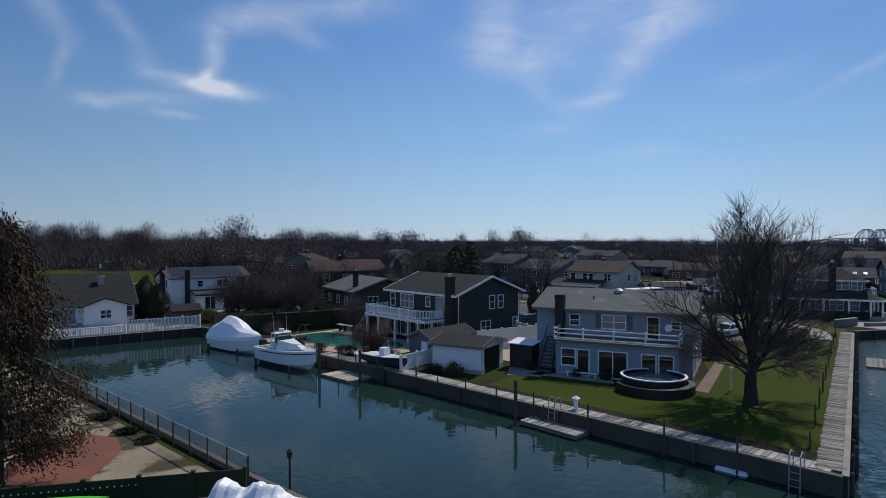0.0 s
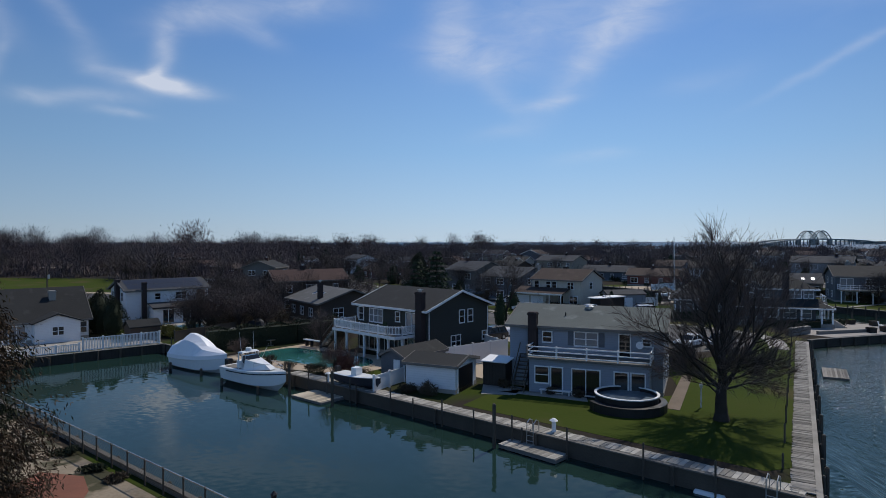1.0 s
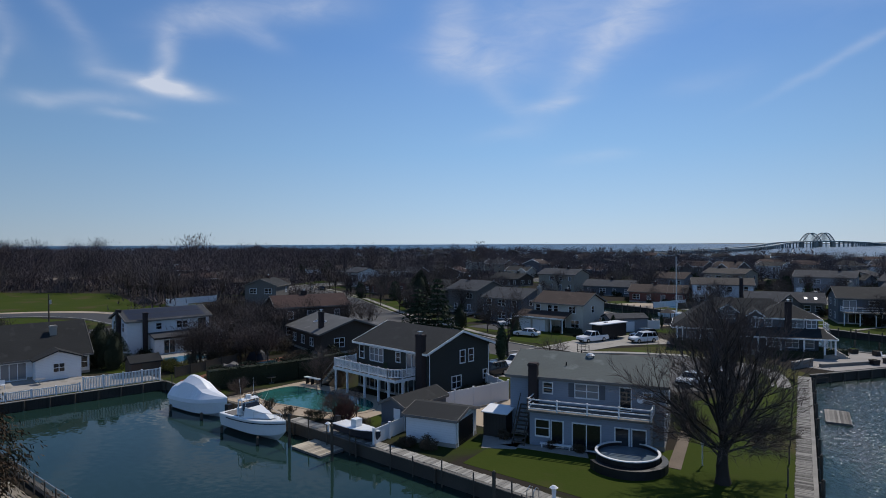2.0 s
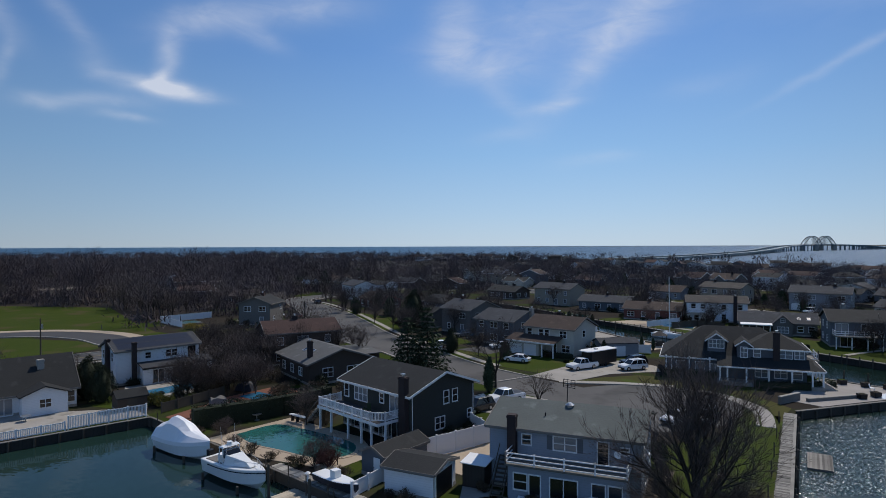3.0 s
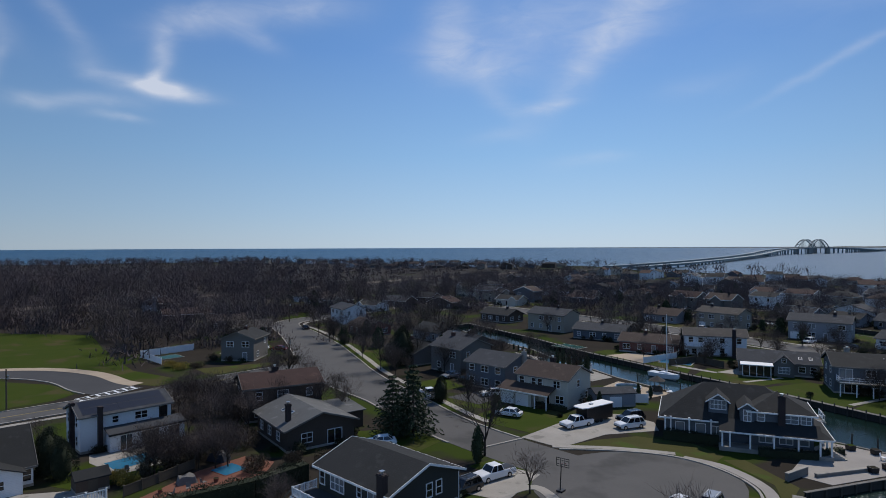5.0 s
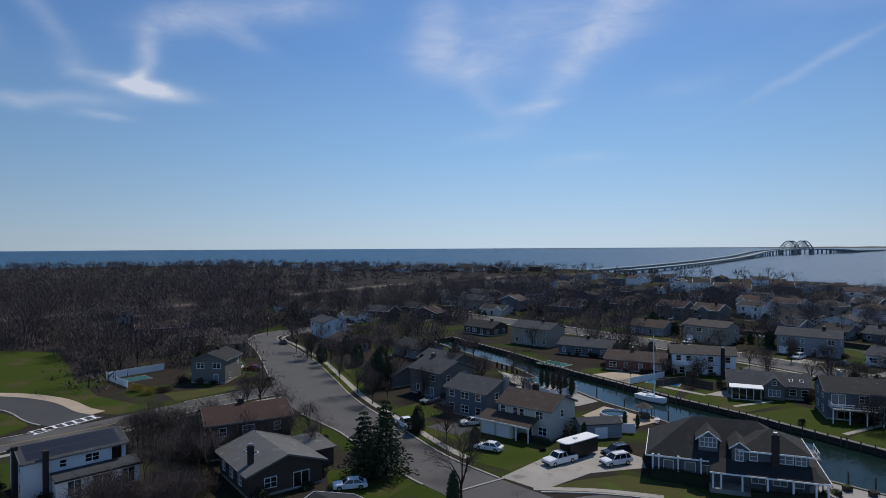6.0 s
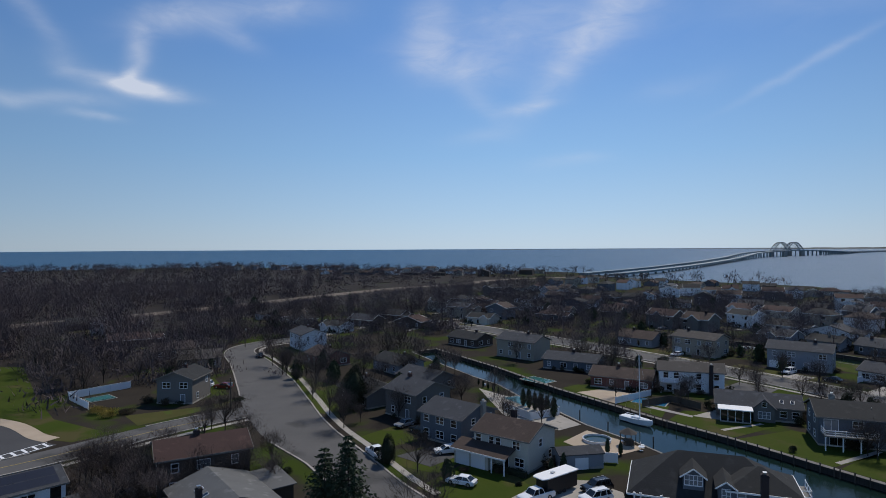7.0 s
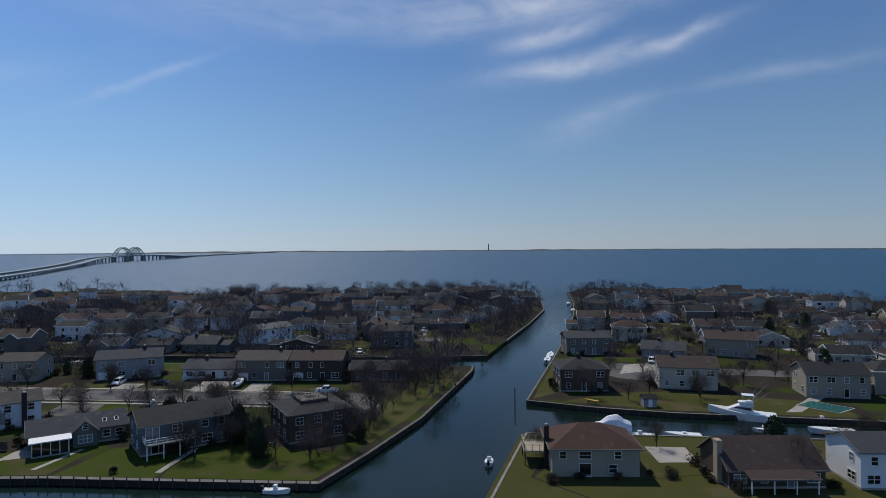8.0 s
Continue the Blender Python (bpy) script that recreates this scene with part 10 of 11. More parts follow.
hedge([(-31.0, 88.6), (-22.0, 94.4), (-16.8, 99.6)], 1.8, 2.6, "tall dark clipped hedge behind the pool", seed=1)
hedge([(34.6, 113.6), (37.2, 112.4)], 1.4, 1.6, "dark hedge before the porch house", seed=2), hedge([(37.2, 112.4), (41.6, 110.2)], 1.4, 1.5, "dark hedge before the porch house", seed=3)
hedge([(45.0, 105.6), (52.0, 103.4), (56.6, 105.2)], 1.5, 1.1, "low dark hedge before the porch", seed=4)
hedge([(19.0, 133.0), (23.4, 129.0)], 1.2, 1.0, "low dark hedge before the cream house", seed=5)

SHRUBS = [(-40.2, 100.6, 1.8, 2.2, M_FORSYTHIA, "yellow flowering forsythia shrub in spring"), (-38.6, 99.4, 1.4, 1.8, M_FORSYTHIA, "yellow flowering forsythia shrub in spring"), (-37.4, 101.6, 1.5, 2.4, M_BUSH, "dense brown leafless garden shrub"),
          (-58.5, 171.5, 2.6, 1.9, M_FORSYTHIA, "yellow-brown flowering shrub at the corner"), (-56.0, 173.5, 2.0, 1.7, M_BUSH, "dense brown leafless garden shrub"), (-62.0, 174.5, 2.8, 2.0, M_FORSYTHIA, "yellow-brown flowering shrub at the corner"),
          (-36.0, 104.0, 2.4, 3.0, M_BUSH, "dense brown leafless garden shrub"), (-33.6, 107.5, 2.6, 3.2, M_BUSH, "dense brown leafless garden shrub"), (-31.0, 111.5, 2.6, 3.4, M_BUSH, "dense brown leafless garden shrub"), (-36.5, 110.5, 2.2, 3.0, M_BUSH, "dense brown leafless garden shrub"), (-28.0, 113.5, 2.4, 3.0, M_BUSH, "dense brown leafless garden shrub"),
          (-30.0, 87.6, 1.0, 0.8, M_BUSH, "low brown shrub beside the pool"), (-27.8, 88.8, 1.0, 0.9, M_BUSH, "low brown shrub beside the pool"),
          (-24.0, 103.0, 2.0, 2.4, M_BUSH, "dense brown leafless garden shrub"), (-19.5, 105.5, 1.8, 2.2, M_BUSH, "dense brown leafless garden shrub"), (-15.5, 105.0, 1.8, 2.4, M_BUSH, "dark shrub beside the green house"),
          (-14.0, 76.4, 1.3, 1.9, M_BUSH_RED, "red-budding shrub beside the pool"), (-5.6, 66.9, 0.9, 1.2, M_BUSH, "brown shrub before a garage"), (-7.4, 67.6, 0.8, 0.9, M_BUSH, "brown shrub before a garage"), (4.6, 66.6, 0.7, 0.8, M_BUSH, "low brown shrub by the blue house"), (6.6, 65.4, 0.6, 0.8, M_BUSH, "low brown shrub by the blue house"), (1.0, 69.0, 0.6, 1.0, M_BUSH, "low brown shrub by the blue house"),
          (-1.0, 84.6, 1.2, 1.4, M_HEDGE, "dark shrub beside the green house"), (1.2, 86.4, 1.2, 1.3, M_HEDGE, "dark shrub beside the green house"), (-31.0, 51.6, 0.8, 0.5, M_HEDGE, "low green weeds in sand"), (-24.5, 50.8, 0.9, 0.4, M_HEDGE, "low green weeds in sand"), (-27.8, 53.5, 1.0, 0.5, M_HEDGE, "low green weeds in sand"), (-22.5, 49.2, 0.7, 0.4, M_BUSH, "low brown weeds in the sandy yard"),
          (19.5, 131.4, 0.9, 1.2, M_BUSH, "brown shrub before the cream house"), (21.6, 126.2, 0.6, 0.7, M_HEDGE, "small dark shrub on a lawn"), (-17.2, 136.2, 1.7, 2.0, M_HEDGE, "dark rounded shrub by the street"), (-14.6, 134.0, 1.2, 1.3, M_HEDGE, "dark rounded shrub by the street"), (-34.5, 183.0, 1.6, 1.2, M_HEDGE, "dark rounded shrub at the corner"), (-37.5, 181.6, 1.5, 1.2, M_HEDGE, "dark rounded shrub at the corner"),
          (76.0, 160.6, 0.8, 1.2, M_HEDGE, "dark shrub before the sun room"), (72.6, 137.0, 0.9, 1.3, M_HEDGE, "small dark conifer on a lawn"), (86.5, 137.0, 1.4, 1.5, M_BUSH, "brown shrub behind a house"), (101.0, 118.0, 1.6, 1.8, M_HEDGE, "dark shrub behind a house"), (109.0, 120.0, 1.5, 1.6, M_HEDGE, "dark shrub behind a house"), (116.5, 121.0, 2.0, 1.6, M_BUSH, "brown shrub by the turning circle"),
          (113.5, 69.0, 1.8, 2.0, M_HEDGE, "dark shrub beside the hip-roofed house"), (109.5, 69.6, 1.4, 1.6, M_HEDGE, "dark shrub beside the hip-roofed house"), (103.5, 72.6, 1.5, 1.6, M_BUSH, "brown shrub beside the hip-roofed house"), (115.0, 57.0, 1.6, 1.6, M_BUSH, "brown leafless shrub between houses"),
          (14.0, 132.8, 1.0, 0.9, M_BUSH, "brown shrub on a lawn edge"), (30.0, 88.6, 1.2, 1.3, M_BUSH, "brown shrub by the turning circle"), (20.0, 81.5, 1.4, 1.4, M_BUSH, "brown shrub behind the blue house"), (19.6, 77.0, 1.4, 2.0, M_HEDGE, "dark clipped shrub beside the blue house"), (18.8, 75.0, 1.2, 1.9, M_HEDGE, "dark clipped shrub beside the blue house")]
for k, (x, y, r, h, mt, lab) in enumerate(SHRUBS):
    shrub(x, y, r, r * 0.9, h, mt, lab, 200 + k, int(700 + 500 * r), 0.2 if h < 1.5 else 0.26, group="shrubs")

for k, (x, y, r, h, mt) in enumerate([(-14.4, 76.0, 1.2, 2.3, M_BUSH_RED), (-13.2, 75.6, 0.9, 1.6, M_BUSH_RED), (-17.0, 76.6, 0.9, 0.8, M_BUSH), (-19.4, 77.8, 0.9, 0.8, M_BUSH), (-21.8, 79.6, 1.0, 1.1, M_BUSH), (-24.0, 81.8, 1.0, 1.3, M_TWIG), (-16.0, 75.6, 1.0, 1.0, M_HEDGE), (-11.6, 72.2, 1.0, 1.2, M_BUSH), (-26.6, 86.4, 1.2, 1.8, M_TWIG), (-18.2, 91.2, 1.4, 3.0, M_TWIG), (-15.8, 89.6, 1.2, 2.4, M_BUSH)]):
    bare_shrub(x, y, r, h, "leafless twiggy shrub beside the pool", 300 + k, mt, "shrubs by the pool")

SHRUB_KINDS = []
for k in range(6):
    o = shrub(-150.0 - 6 * k, 60.0, 1.0, 0.9, 1.3, M_HEDGE if k % 2 else M_BUSH, "rounded shrub at the edge of a field", 700 + k, 330, 0.36, group="shrubs", stemmed=False)
    SHRUB_KINDS.append(o)


far_shrubs = []


def foundation_shrubs(x, y, turn, W, D, seed, n=5, far=False):
    """Low shrubs along the walls of a house."""
    r = random.Random(seed)
    c, s = math.cos(radians(turn)), math.sin(radians(turn))
    for _ in range(n):
        side = r.randrange(3)
        u, v = ((r.uniform(0, W), -1.2) if side == 0 else (-1.2, r.uniform(0, D)) if side == 1 else (W + 1.2, r.uniform(0, D)))
        px, py = x + u * c - v * s, y + u * s + v * c
        if on_land(px, py, 1.5) and not any(near_line(px, py, rd, 5.5) for rd in ROADS):
            k = r.uniform(0.7, 1.6)
            if far:
                far_shrubs.append((px, py, k))
                continue
            o = copy_thing(r.choice(SHRUB_KINDS), placed(px, py, GROUND, r.uniform(0, 360)) @ Matrix.Diagonal((k, k, k * r.uniform(0.7, 1.3), 1)))
            tagged(o, "rounded dark shrub planted along a house wall", "shrub", "foundation shrubs")


# ---------------------------------------------------------------- the neighbourhood beyond: rows of houses and bare trees
HEROES = [(8, 72, 14), (-8, 88, 15), (-46, 116, 15), (-56, 95, 14), (-20, 116, 13), (45, 112, 18), (22, 134, 13), (12, 150, 12), (76, 158, 14), (75, 182, 13), (104, 122, 14), (113, 66, 13),
          (-27.3, 131.8, 9), (-49, 186, 11), (6, 166, 11), (-5, 180, 11), (60, 186, 11), (53, 208, 12), (87, 138, 13), (121, 205, 12), (131, 184, 11), (137, 168, 11), (144, 156, 11), (155, 144, 10), (103, 232, 11), (91, 252, 11), (43, 232, 11), (29, 258, 11), (118, 48, 11), (126, 32, 10),
          (168, 88, 12), (182, 66, 11), (219, 102, 11), (223, 78, 11), (237, 60, 11), (190, 34, 11), (-70, 245, 10), (-57, 228, 10), (-18, 230, 11), (-29, 258, 11), (10, 192, 11), (2, 214, 11), (185, 216, 12), (203, 170, 11)]
ROADS = [MAIN_ROAD, CROSS_ROAD, LOOP, BLOCK_ROAD, POINT_ROAD, HIGHWAY]
placed_houses = list(HEROES)


def clear(x, y, r, roads=8.0):
    if any((x - a) ** 2 + (y - b) ** 2 < (r + c) ** 2 for a, b, c in placed_houses):
        return False
    return not any(near_line(x, y, rd, roads) for rd in ROADS)


def on_land(x, y, margin):
    for poly in (MAINLAND, POINT, SPIT):
        if inside(x, y, poly):
            return all(inside(x + dx, y + dy, poly) for dx, dy in ((margin, 0), (-margin, 0), (0, margin), (0, -margin)))
    return False


colours = ["white", "taupe", "brown", "slate", "tan", "grey", "white", "white", "cream", "slate", "white"]
point_colours = ["white", "cream", "grey", "tan", "white", "cream", "taupe"]
roofs = ["dark", "brown", "dark", "slate", "dark", "maroon"]
hr = random.Random(5)


far_lawns, far_drives, parked = Shape(), Shape(), []


def quad_at(shape, x, y, th, u0, v0, u1, v1, z):
    c, s = math.cos(th), math.sin(th)
    shape.prism([(x + u * c - v * s, y + u * s + v * c) for u, v in ((u0, v0), (u1, v0), (u1, v1), (u0, v1))], GROUND - 0.2, GROUND + z)


def house_row(a, b, turn, n, jitter=1.2, two=0.5):
    for k in range(n):
        t = (k + 0.5) / n
        x, y = a[0] + (b[0] - a[0]) * t + hr.uniform(-jitter, jitter), a[1] + (b[1] - a[1]) * t + hr.uniform(-jitter, jitter)
        W, D = hr.uniform(10.5, 14.0), hr.uniform(8, 9.5)
        face = turn + hr.choice((0, 0, 180)) + hr.uniform(-4, 4)
        th = radians(face)
        cx, cy = x, y
        x, y = cx - W / 2 * math.cos(th) + D / 2 * math.sin(th), cy - W / 2 * math.sin(th) - D / 2 * math.cos(th)
        if not on_land(cx, cy, 8.0) or not clear(cx, cy, 6.6):
            continue
        placed_houses.append((cx, cy, 8.4))
        dist = math.hypot(cx, cy)
        if dist < 420:
            foundation_shrubs(x, y, face, W, D, int(x * 7 + y), 7, True)
            z = 0.0170 + 0.00006 * len(placed_houses)
            if on_land(cx, cy, 17.0):
                quad_at(far_lawns, x, y, th, -1.5, -7.5, W + 1.5, -0.4, z)
                quad_at(far_drives, x, y, th, W * 0.72, -7.6, W * 0.72 + 3.2, -0.1, z + 0.03)
                u, v = W * 0.72 + 1.6, -6.4
                parked.append((x + u * math.cos(th) - v * math.sin(th), y + u * math.sin(th) + v * math.cos(th), face + 90))
            if on_land(cx, cy, 15.0):
                quad_at(far_lawns, x, y, th, -1.0, D + 0.4, W + 1.0, D + 6.0, z)
        spec = (2 if hr.random() < two else 1, hr.choice(point_colours if x > 190 and y < 150 else colours), hr.choice(roofs), hr.choice(["x", "x", "x", "hip", "y"]))
        chim, seed = hr.random() < 0.55, hr.randint(0, 9999)
        if dist < 420 and seed % 100 < 13 and on_land(cx, cy, 15.0):       # an open garden between two houses
            quad_at(far_lawns, x, y, th, -1.0, -0.3, W + 1.0, D + 0.3, 0.0170 + 0.00006 * len(placed_houses))
            continue
        plain_house(x, y, face, W, D, *spec, far=True, chim=chim, seed=seed, sparse=dist > 330)


for k in range(9):      # streets north of the back canal, running parallel to it
    ox, oy = 26.0 * k, 11.5 * k
    house_row((200 + ox + 3.4 * k, 156 + oy - 6.1 * k), (116 + ox, 306 + oy), -62, 10 + k // 2)
for k in range(4):
    house_row((196 - 20 * k, 300 + 38 * k), (336 - 10 * k, 330 + 60 * k), -30, 8)
for k in range(9):      # the point
    house_row((216 + 31.0 * k, 112 + 8.0 * k), (258 + 31.0 * k, -26 + 6 * k), -72, 9)
house_row((136, 20), (176, -70), -66, 6), house_row((192, 44), (238, -70), -68, 7)
for k in range(5):      # between the canal head and the parkway
    house_row((-30 + 34 * k, 292 + 10 * k), (60 + 30 * k, 420 + 8 * k), -40, 7)
for a, b, tr, n in [((-90, 262), (-140, 330), 30, 4), ((-20, 300), (-70, 360), 30, 4), ((60, 470), (200, 620), 45, 8), ((100, 440), (250, 590), 45, 8), ((150, 410), (280, 560), 45, 8), ((-40, 900), (190, 800), -25, 14), ((-60, 870), (170, 775), -25, 10), ((-320, 1040), (-60, 940), -22, 14), ((-100, 840), (120, 740), -25, 8)]:
    house_row(a, b, tr, n, 4.0)


def far_car(x, y, turn, paint, label):
    th = thing("car", label, "car", placed(x, y, GROUND + 0.06, turn), "cars of the far streets")
    side = [(0.0, 0.4), (0.05, 0.8), (1.2, 0.95), (4.4, 0.95), (4.6, 0.75), (4.6, 0.4), (3.9, 0.25), (0.5, 0.25)]
    part("body", Shape().solid([(u, -0.88, z) for u, z in side], [(u, 0.88, z) for u, z in side]), paint, th)
    part("glasshouse", Shape().solid([(1.2, -0.8, 0.94), (4.3, -0.8, 0.94), (4.3, 0.8, 0.94), (1.2, 0.8, 0.94)], [(2.0, -0.64, 1.42), (3.8, -0.64, 1.42), (3.8, 0.64, 1.42), (2.0, 0.64, 1.42)]), M_CARGLASS, th, "dark car glass")
    part("roof", Shape().box(1.95, -0.66, 1.42, 3.85, 0.66, 1.48), paint, th)
    for u in (0.85, 3.75):
        part("axle", FAR_AXLE, None, th, "pair of dark tyres", m=pose(u, 0, 0.32))


FAR_AXLE = Shape().tube((0, -0.9, 0), (0, -0.68, 0), 0.32, 0.32, 10).tube((0, 0.68, 0), (0, 0.9, 0), 0.32, 0.32, 10).mesh("axle", M_RUBBER)
PAINTS = [(M_CARWHITE, "white"), (M_CARSILVER, "silver"), (M_CARBLACK, "black"), (M_CARWHITE, "white"), (M_CARRED, "dark red"), (M_CARSILVER, "silver")]
for k, (x, y, turn) in enumerate(parked[::2][:56]):
    far_car(x, y, turn, PAINTS[k % 6][0], PAINTS[k % 6][1] + " car parked on a far driveway")
tagged(part("lawn", far_lawns, M_GRASS_OLIVE), "small green lawns round the far houses", "lawn", "", "structure")
tagged(part("driveway", far_drives, M_CONCRETE), "pale concrete driveways of the far houses", "driveway", "", "structure")

for k, (x, y, turn, W, D) in enumerate([(113.0, 209.5, -42, 16.5, 9.0), (125.6, 189.0, -62, 14.0, 9.5), (131.5, 174.5, -62, 14.0, 9.5), (138.8, 161.0, -62, 14.0, 9.5), (96.0, 236.0, -56, 15.0, 9.0), (79.6, 140.0, -24, 16.0, 10.0), (71.0, 160.0, -27, 16.0, 8.5),
                                    (68.4, 183.0, -22, 15.0, 8.0), (53.0, 189.6, -32, 15.0, 9.0), (46.4, 214.0, -36, 16.0, 9.0), (97.6, 122.0, -30, 12.0, 12.5), (107.0, 72.0, -62, 12.6, 10.5), (114.0, 48.6, -60, 14.5, 10.5), (161.5, 91.5, -60, 12.0, 11.0), (176.5, 70.5, -72, 14.0, 9.0),
                                    (212.5, 107.0, -58, 15.0, 9.0), (219.0, 84.0, -82, 13.0, 9.5), (7.6, 151.2, -46, 10.2, 10.0), (16.2, 137.6, -42, 10.6, 9.0), (0.6, 168.5, -50, 10.0, 10.0), (-11.0, 184.0, -58, 14.0, 10.0), (-54.5, 182.0, -8, 11.0, 9.0), (-51.2, 110.6, 42, 12.6, 7.4), (-21.3, 109.8, 33, 10.6, 12.5)]):
    foundation_shrubs(x, y, turn, W, D, k, 7)
for x, y, k, s in [(93.0, 182.0, 0, 0.75), (103.0, 190.0, 1, 0.8), (87.0, 199.0, 2, 0.85), (75.0, 195.0, 3, 0.8), (64.0, 205.0, 4, 0.9), (97.0, 170.0, 5, 0.7), (101.0, 160.0, 0, 0.75), (105.0, 150.0, 1, 0.8), (98.0, 148.0, 2, 0.7), (110.0, 140.0, 3, 0.8), (92.0, 112.0, 4, 0.6), (128.0, 170.0, 5, 0.7), (141.0, 176.0, 0, 0.9), (148.0, 166.0, 1, 0.9),
                   (152.0, 152.0, 2, 0.85), (134.0, 192.0, 3, 0.9), (126.0, 206.0, 4, 0.9), (118.0, 220.0, 5, 1.0), (160.0, 140.0, 0, 0.8), (166.0, 132.0, 1, 0.6), (148.0, 130.0, 2, 0.7), (60.0, 222.0, 3, 0.9), (50.0, 236.0, 4, 1.0), (72.0, 224.0, 5, 0.8), (116.0, 80.0, 0, 0.5), (122.0, 68.0, 1, 0.6), (134.0, 48.0, 2, 0.6), (206.0, 66.0, 0, 0.9)]:
    if clear(x, y, -4.5, 5.5):
        plant_tree(any_tree(k, x, y), x, y, rng.uniform(0, 360), s * rng.uniform(1.0, 1.15))

# bare trees among the houses
tr = random.Random(31)
count, far_garden = 0, []
while count < 190:
    x, y = tr.uniform(-60, 330), tr.uniform(40, 420)
    if y < 140 and x < 130 or not on_land(x, y, 3.0) or not clear(x, y, -3.0, 7.0) or x < 40 and y < 240 or inside(x, y, [(40, 190), (66, 140), (90, 104), (140, 120), (130, 160), (90, 215)]):
        continue
    if math.hypot(x, y) > 200:
        far_garden.append((x, y, tr.uniform(5.5, 10.0)))
    else:
        plant_tree(any_tree(tr.randrange(6), x, y), x, y, tr.uniform(0, 360), tr.uniform(0.6, 1.1))
    count += 1
THICKET = [(-38, 102), (-24, 106), (-27, 118), (-22, 126), (-26, 131), (-37, 134), (-46, 138), (-47, 128), (-38, 121), (-40, 112)]
for k in range(40):
    while True:
        x, y = tr.uniform(-48, -20), tr.uniform(100, 140)
        if inside(x, y, THICKET) and clear(x, y, -0.5, 6.0):
            break
    plant_tree(THICK_KINDS[k % 4], x, y, tr.uniform(0, 360), tr.uniform(0.45, 0.8), "dense bare multi-stemmed garden tree", "thicket behind the gardens")
for k in range(20):
    while True:
        x, y = tr.uniform(-48, -20), tr.uniform(98, 140)
        if inside(x, y, THICKET) and clear(x, y, -2.0, 6.0):
            break
    r = tr.uniform(1.2, 2.2)
    shrub(x, y, r, r, tr.uniform(1.4, 2.8), M_BUSH, "dense brown leafless garden shrub", 500 + k, 900, 0.26, group="shrubs")
for k in range(60):
    while True:
        x, y = tr.uniform(60, 420), tr.uniform(-40, 380)
        if on_land(x, y, 3.0) and clear(x, y, -3.0, 7.0) and not (x < 130 and y < 215):
            break
    evergreen(CYPRESS_FAR if k % 3 else SPRUCE_FAR, x, y, tr.uniform(0, 360), tr.uniform(0.4, 0.8), "dark evergreen between houses", "evergreens of the neighbourhood")
for k in range(16):
    while True:
        x, y = tr.uniform(-300, 40), tr.uniform(200, 420)
        if on_land(x, y, 3.0) and clear(x, y, 0.0, 8.0) and not (x > -50 and y < 250):
            break
    evergreen(CYPRESS_FAR if k % 2 else SPRUCE_FAR, x, y, tr.uniform(0, 360), tr.uniform(0.7, 1.1), "dark evergreen among bare woods", "evergreens of the woods")

# woods
FIELDS = [[(-195, 240), (-195, 100), (-112, 100), (-55, 150), (-46, 164), (-70, 171), (-83, 189), (-112, 233)], [(-75, 120), (-20, 170), (-8, 110), (-30, 80), (-60, 80)], [(-80, 190), (-64, 174), (-50, 176), (-48, 200), (-72, 200)]]
wr = random.Random(8)


def by_parkway(x, y, h):
    """How high a tree may stand on the near side of the parkway, where the verge is kept low; 0 where none grows."""
    best, near = 1e9, False
    for (ax, ay), (bx, by) in zip(HIGHWAY, HIGHWAY[1:]):
        L = math.hypot(bx - ax, by - ay)
        t = max(0.0, min(1.0, ((x - ax) * (bx - ax) + (y - ay) * (by - ay)) / (L * L)))
        d = math.hypot(x - ax - t * (bx - ax), y - ay - t * (by - ay))
        if d < best:
            best, near = d, (bx - ax) * (y - ay) - (by - ay) * (x - ax) < 0
    if not near or best > 90:
        return h
    top = min(h, 1.0 + 0.12 * best)
    return top if top > 3.2 else 0.0


near_w, far_w, mixed, west = [], [], [], []
while len(near_w) < 1150:
    x, y = wr.uniform(-330, 130), wr.uniform(150, 520)
    if x > -48 and y < 250 or x > 10 and y < 290 or any(inside(x, y, f) for f in FIELDS) or x > -75 and y < 180 or not clear(x, y, -3.0, 8.0) or not on_land(x, y, 3.0):
        continue
    h = by_parkway(x, y, wr.uniform(9.5, 16.5) * (0.8 if x > -60 else 1.0) * (1.25 if wr.random() < 0.06 else 1.0))
    if h:
        near_w.append((x, y, h))
while len(far_w) < 1800:
    x, y = wr.uniform(-900, 330), wr.uniform(480, 1120)
    if not on_land(x, y, 6.0) or not clear(x, y, -2.0, 9.0) or x > 140 and wr.random() < 0.5:
        continue
    h = by_parkway(x, y, wr.uniform(8.0, 13.5))
    if h:
        far_w.append((x, y, h))
while len(mixed) < 1250:
    x, y = wr.uniform(60, 480), wr.uniform(-60, 400)
    if on_land(x, y, 2.0) and clear(x, y, -2.4, 6.0) and not (x < 145 and y < 225) and not (x < 208 and y < 116):
        mixed.append((x, y, wr.uniform(6.5, 12.5) * (0.8 if x > 190 and y < 130 else 1.0)))
while len(west) < 220:
    x, y = wr.uniform(-700, -195), wr.uniform(60, 480)
    west.append((x, y, wr.uniform(9.0, 16.0)))
woods("woods", near_w, "dense bare brown woods behind the street", seed=1, blades=350, width=0.09, length=0.9, sub=1)
woods("woods", far_w, "far bare brown woods towards the bay", seed=2, blades=64, width=0.38, length=1.7, sub=0)
woods("woods", mixed, "bare trees scattered among far houses", seed=3, blades=270, width=0.14, length=1.05, sub=1)
woods("woods", west, "bare woods beyond the field", seed=4, blades=200, width=0.2, length=1.4, sub=0)
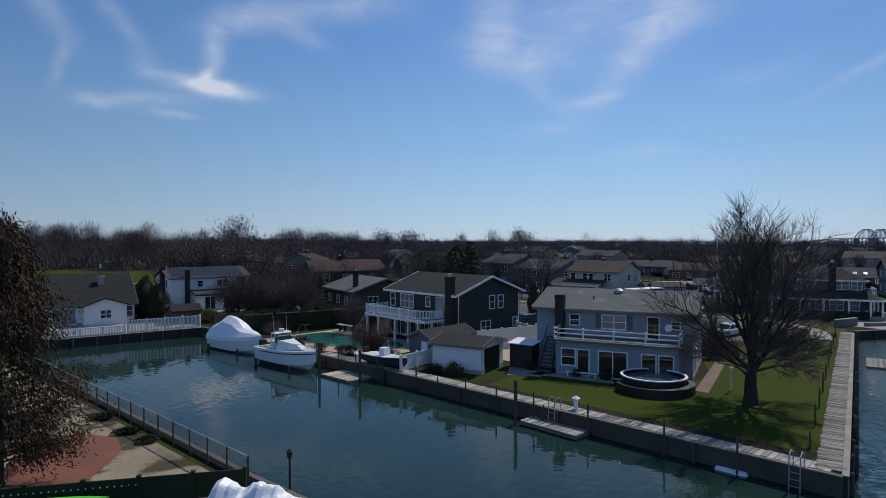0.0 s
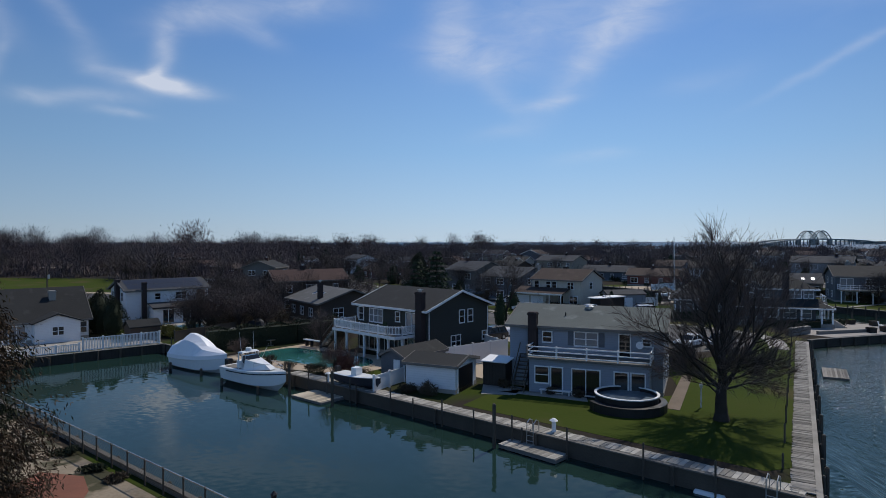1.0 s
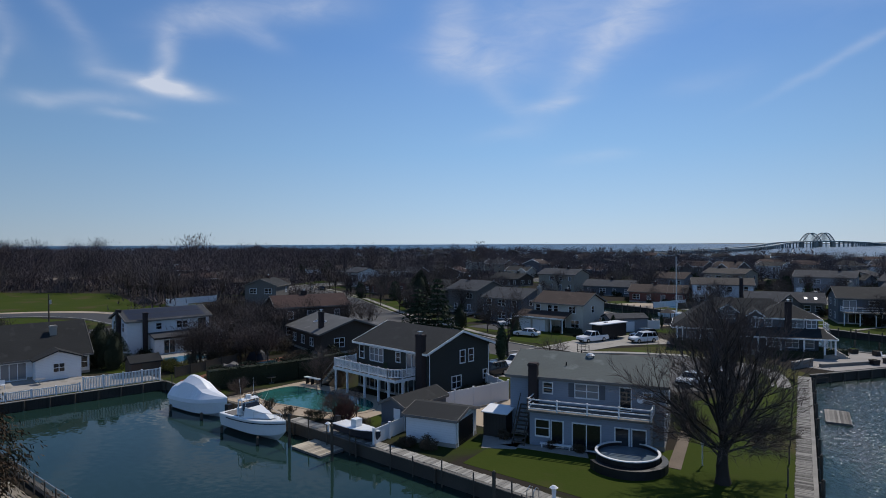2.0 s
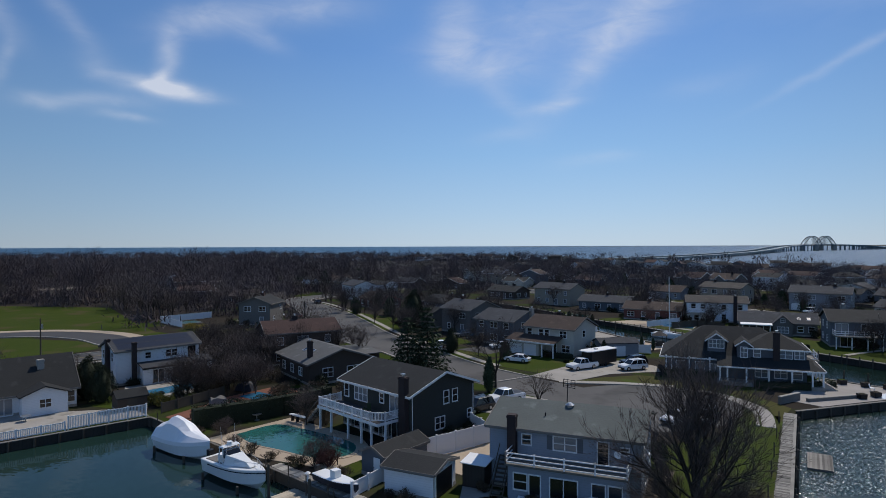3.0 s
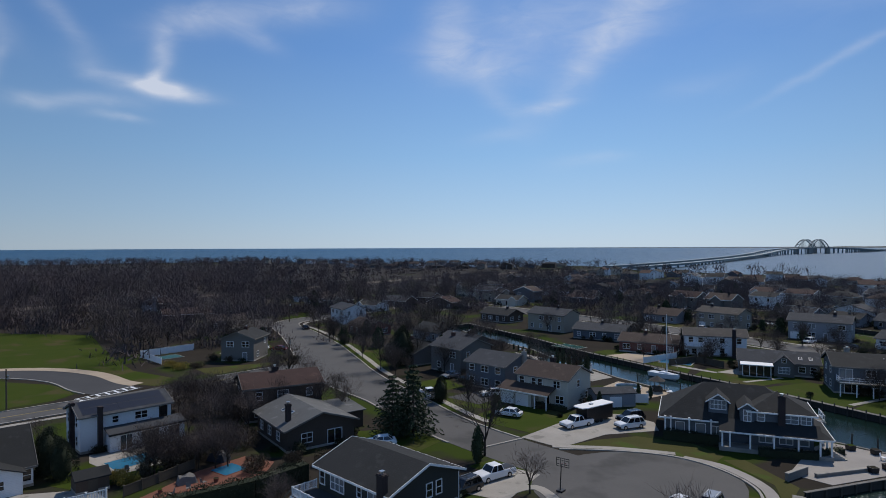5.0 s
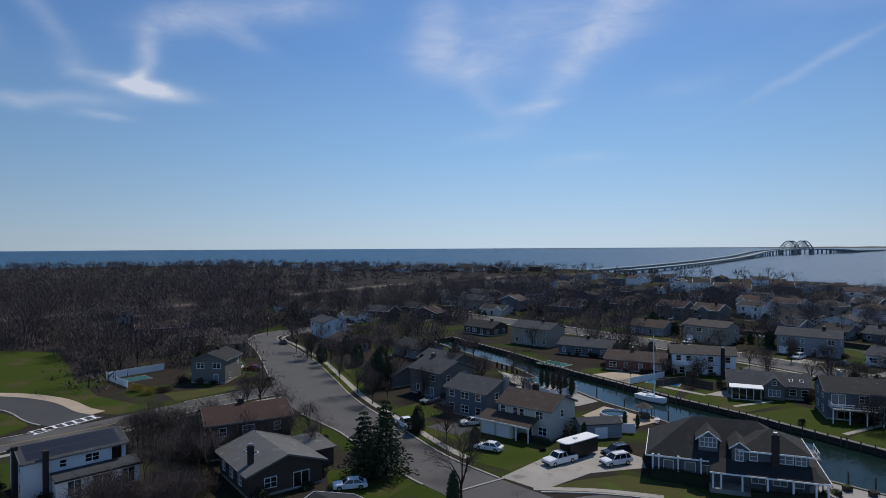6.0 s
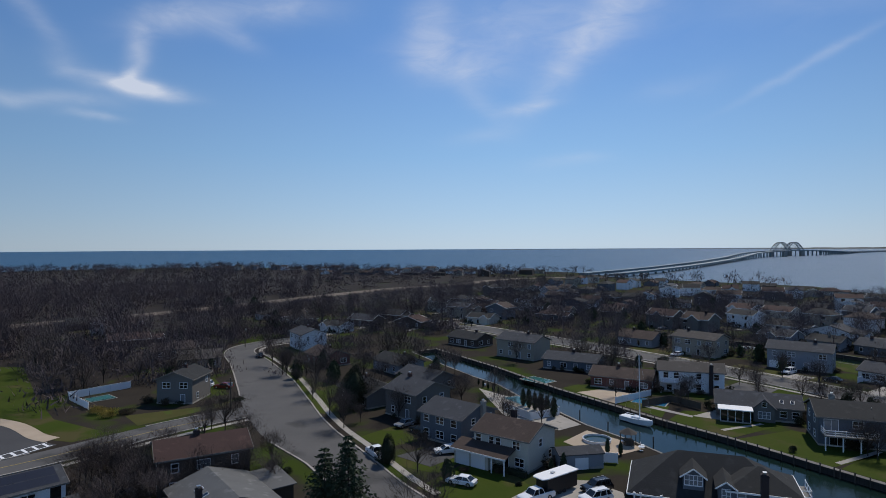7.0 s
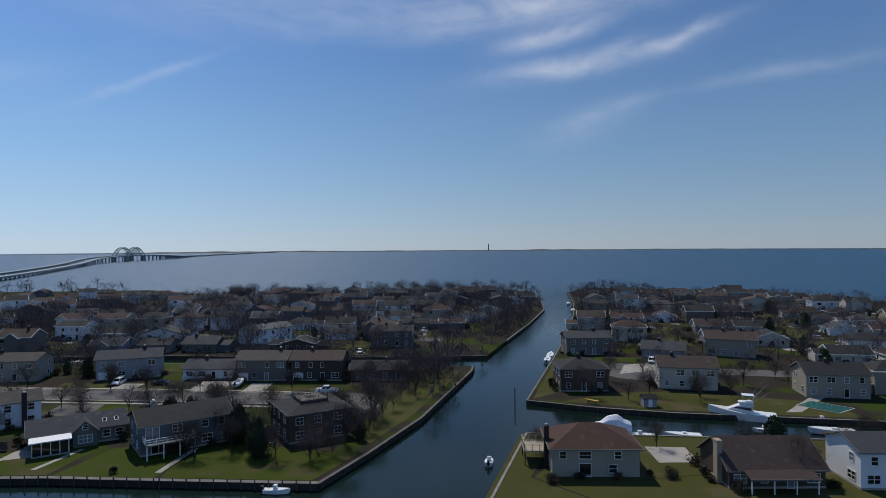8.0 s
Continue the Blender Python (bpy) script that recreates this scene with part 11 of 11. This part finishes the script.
# tall crowns that stand above the rest
tall_w = [(x, y, 10.0 * sc) for x, y, k, sc in [(-154, 257, 0, 1.9), (-140, 262, 1, 1.7), (-168, 262, 2, 1.8), (-88, 245, 3, 2.0), (-82, 292, 4, 1.8), (-70, 296, 5, 1.7), (-62, 288, 0, 1.6), (23, 305, 1, 1.7), (-40, 290, 2, 1.6), (-112, 270, 3, 1.6), (-6, 300, 4, 1.5), (-190, 275, 5, 1.9), (-128, 246, 2, 1.6), (-176, 248, 3, 1.8), (-205, 262, 4, 1.9), (-160, 243, 5, 1.6), (-182, 290, 0, 2.0), (-98, 262, 1, 1.7), (-55, 300, 3, 1.6), (-30, 310, 4, 1.7), (10, 318, 5, 1.6), (-146, 290, 2, 1.9)]]
woods("woods", tall_w, "tall bare trees rising above the woods", seed=6, variants=6, blades=2000, width=0.085, length=0.8, sub=6)
# garden trees of the nearer blocks
BLOCKS = [[(46, 196), (70, 150), (88, 112), (120, 118), (136, 130), (120, 168), (92, 236), (70, 250)], [(-40, 210), (-24, 150), (4, 120), (24, 126), (34, 150), (24, 196), (8, 240), (-30, 262)], [(-66, 214), (-44, 182), (-44, 232), (-60, 262)], [(112, 262), (150, 176), (166, 140), (150, 130), (128, 150), (96, 240)],
          [(156, 88), (160, 64), (186, 20), (250, -20), (250, 110), (206, 104)], [(112, 60), (128, 78), (150, 28), (180, -30), (120, 20)]]
for k, (poly, n) in enumerate(zip(BLOCKS, (26, 44, 10, 18, 9, 6))):
    lo, hi = [min(p[i] for p in poly) for i in (0, 1)], [max(p[i] for p in poly) for i in (0, 1)]
    done = 0
    for _ in range(900):
        x, y = tr.uniform(lo[0], hi[0]), tr.uniform(lo[1], hi[1])
        if done < n and inside(x, y, poly) and on_land(x, y, 3.0) and clear(x, y, -2.6, 6.2):
            done += 1
            if done % 5 == 0:
                evergreen(CYPRESS_FAR, x, y, tr.uniform(0, 360), tr.uniform(0.35, 0.65), "dark evergreen in a garden", "garden evergreens")
            else:
                if math.hypot(x, y) > 215:
                    far_garden.append((x, y, tr.uniform(5.0, 8.5)))
                    continue
                plant_tree(any_tree(done, x, y), x, y, tr.uniform(0, 360), tr.uniform(0.45, 0.9), "bare garden tree with fine twigs", "garden trees")
for k, (x, y) in enumerate([(89.5, 128.3), (92.0, 124.5), (97.4, 115.2), (109.1, 181.0), (102.5, 112.6), (84.0, 133.6), (110.5, 131.0), (70.5, 172.0), (100.5, 140.0), (94.0, 158.0), (116.0, 124.5), (104.0, 133.0)]):
    plant_tree(MID_KINDS[k % 6], x, y, x * 5, 0.75 + 0.05 * (k % 5), "dense bare tree beside a waterside house", "garden trees")
for k, (x, y, sc) in enumerate([(90.5, 118.5, 0.75), (93.5, 113.0, 0.6), (96.5, 110.6, 0.5), (112.6, 123.6, 0.8), (117.0, 127.0, 0.7), (111.0, 113.6, 0.6), (92.6, 135.4, 0.8), (97.4, 139.4, 0.8), (146.0, 140.0, 0.75), (141.0, 137.0, 0.8), (160.0, 131.5, 0.7), (164.0, 137.0, 0.8), (156.6, 129.4, 0.7), (136.4, 132.6, 0.6), (168.0, 131.4, 0.5), (151.6, 134.0, 0.7)]):
    plant_tree(THICK_KINDS[k % 4], x, y, k * 67, sc, "dense bare brown tree by the channel", "garden trees")
for k in range(11):
    p = Vector((100.0, 110.5)).lerp(Vector((168.0, 127.5)), (k + 0.4) / 11)
    plant_tree(MID_KINDS[k % 6], p.x + tr.uniform(-1.5, 1.5), p.y + tr.uniform(0.5, 5.0), k * 50, tr.uniform(0.45, 0.85), "bare tree on the channel bank", "trees on the channel bank")
# dark trees along the edge of the field
for k in range(8, 30):
    t = k / 29
    x, y = -62 - 50 * t + tr.uniform(-3, 3), 176 + 60 * t + tr.uniform(-1, 7)
    plant_tree(any_tree(k, x, y), x, y, tr.uniform(0, 360), tr.uniform(0.7, 1.2), "dense bare tree at the edge of a field", "trees at the field's edge")
woods("woods", far_garden, "bare garden trees among far houses", seed=5, blades=440, width=0.1, length=0.85, sub=1)
# shrubs along the walls of the far houses
r9 = np.random.default_rng(12)
vs, fs, count = [], [], 0
for x, y, k in far_shrubs:
    p, d = shell(r9, 60, 1.0 * k, 1.0 * k, 0.8 * k, 5, 0.4, 0.5 * k, 0.3)
    v, f = leaf_arrays(r9, p + np.array([x, y, GROUND]), d, 0.75, 0.42, 0.6)
    vs.append(v), fs.append(f + count)
    count += len(v)
tagged(new("shrubs", array_mesh("shrubs", np.concatenate(vs), np.concatenate(fs), M_HEDGE)), "dark shrubs along the walls of far houses", "shrubs", "", "stuff")
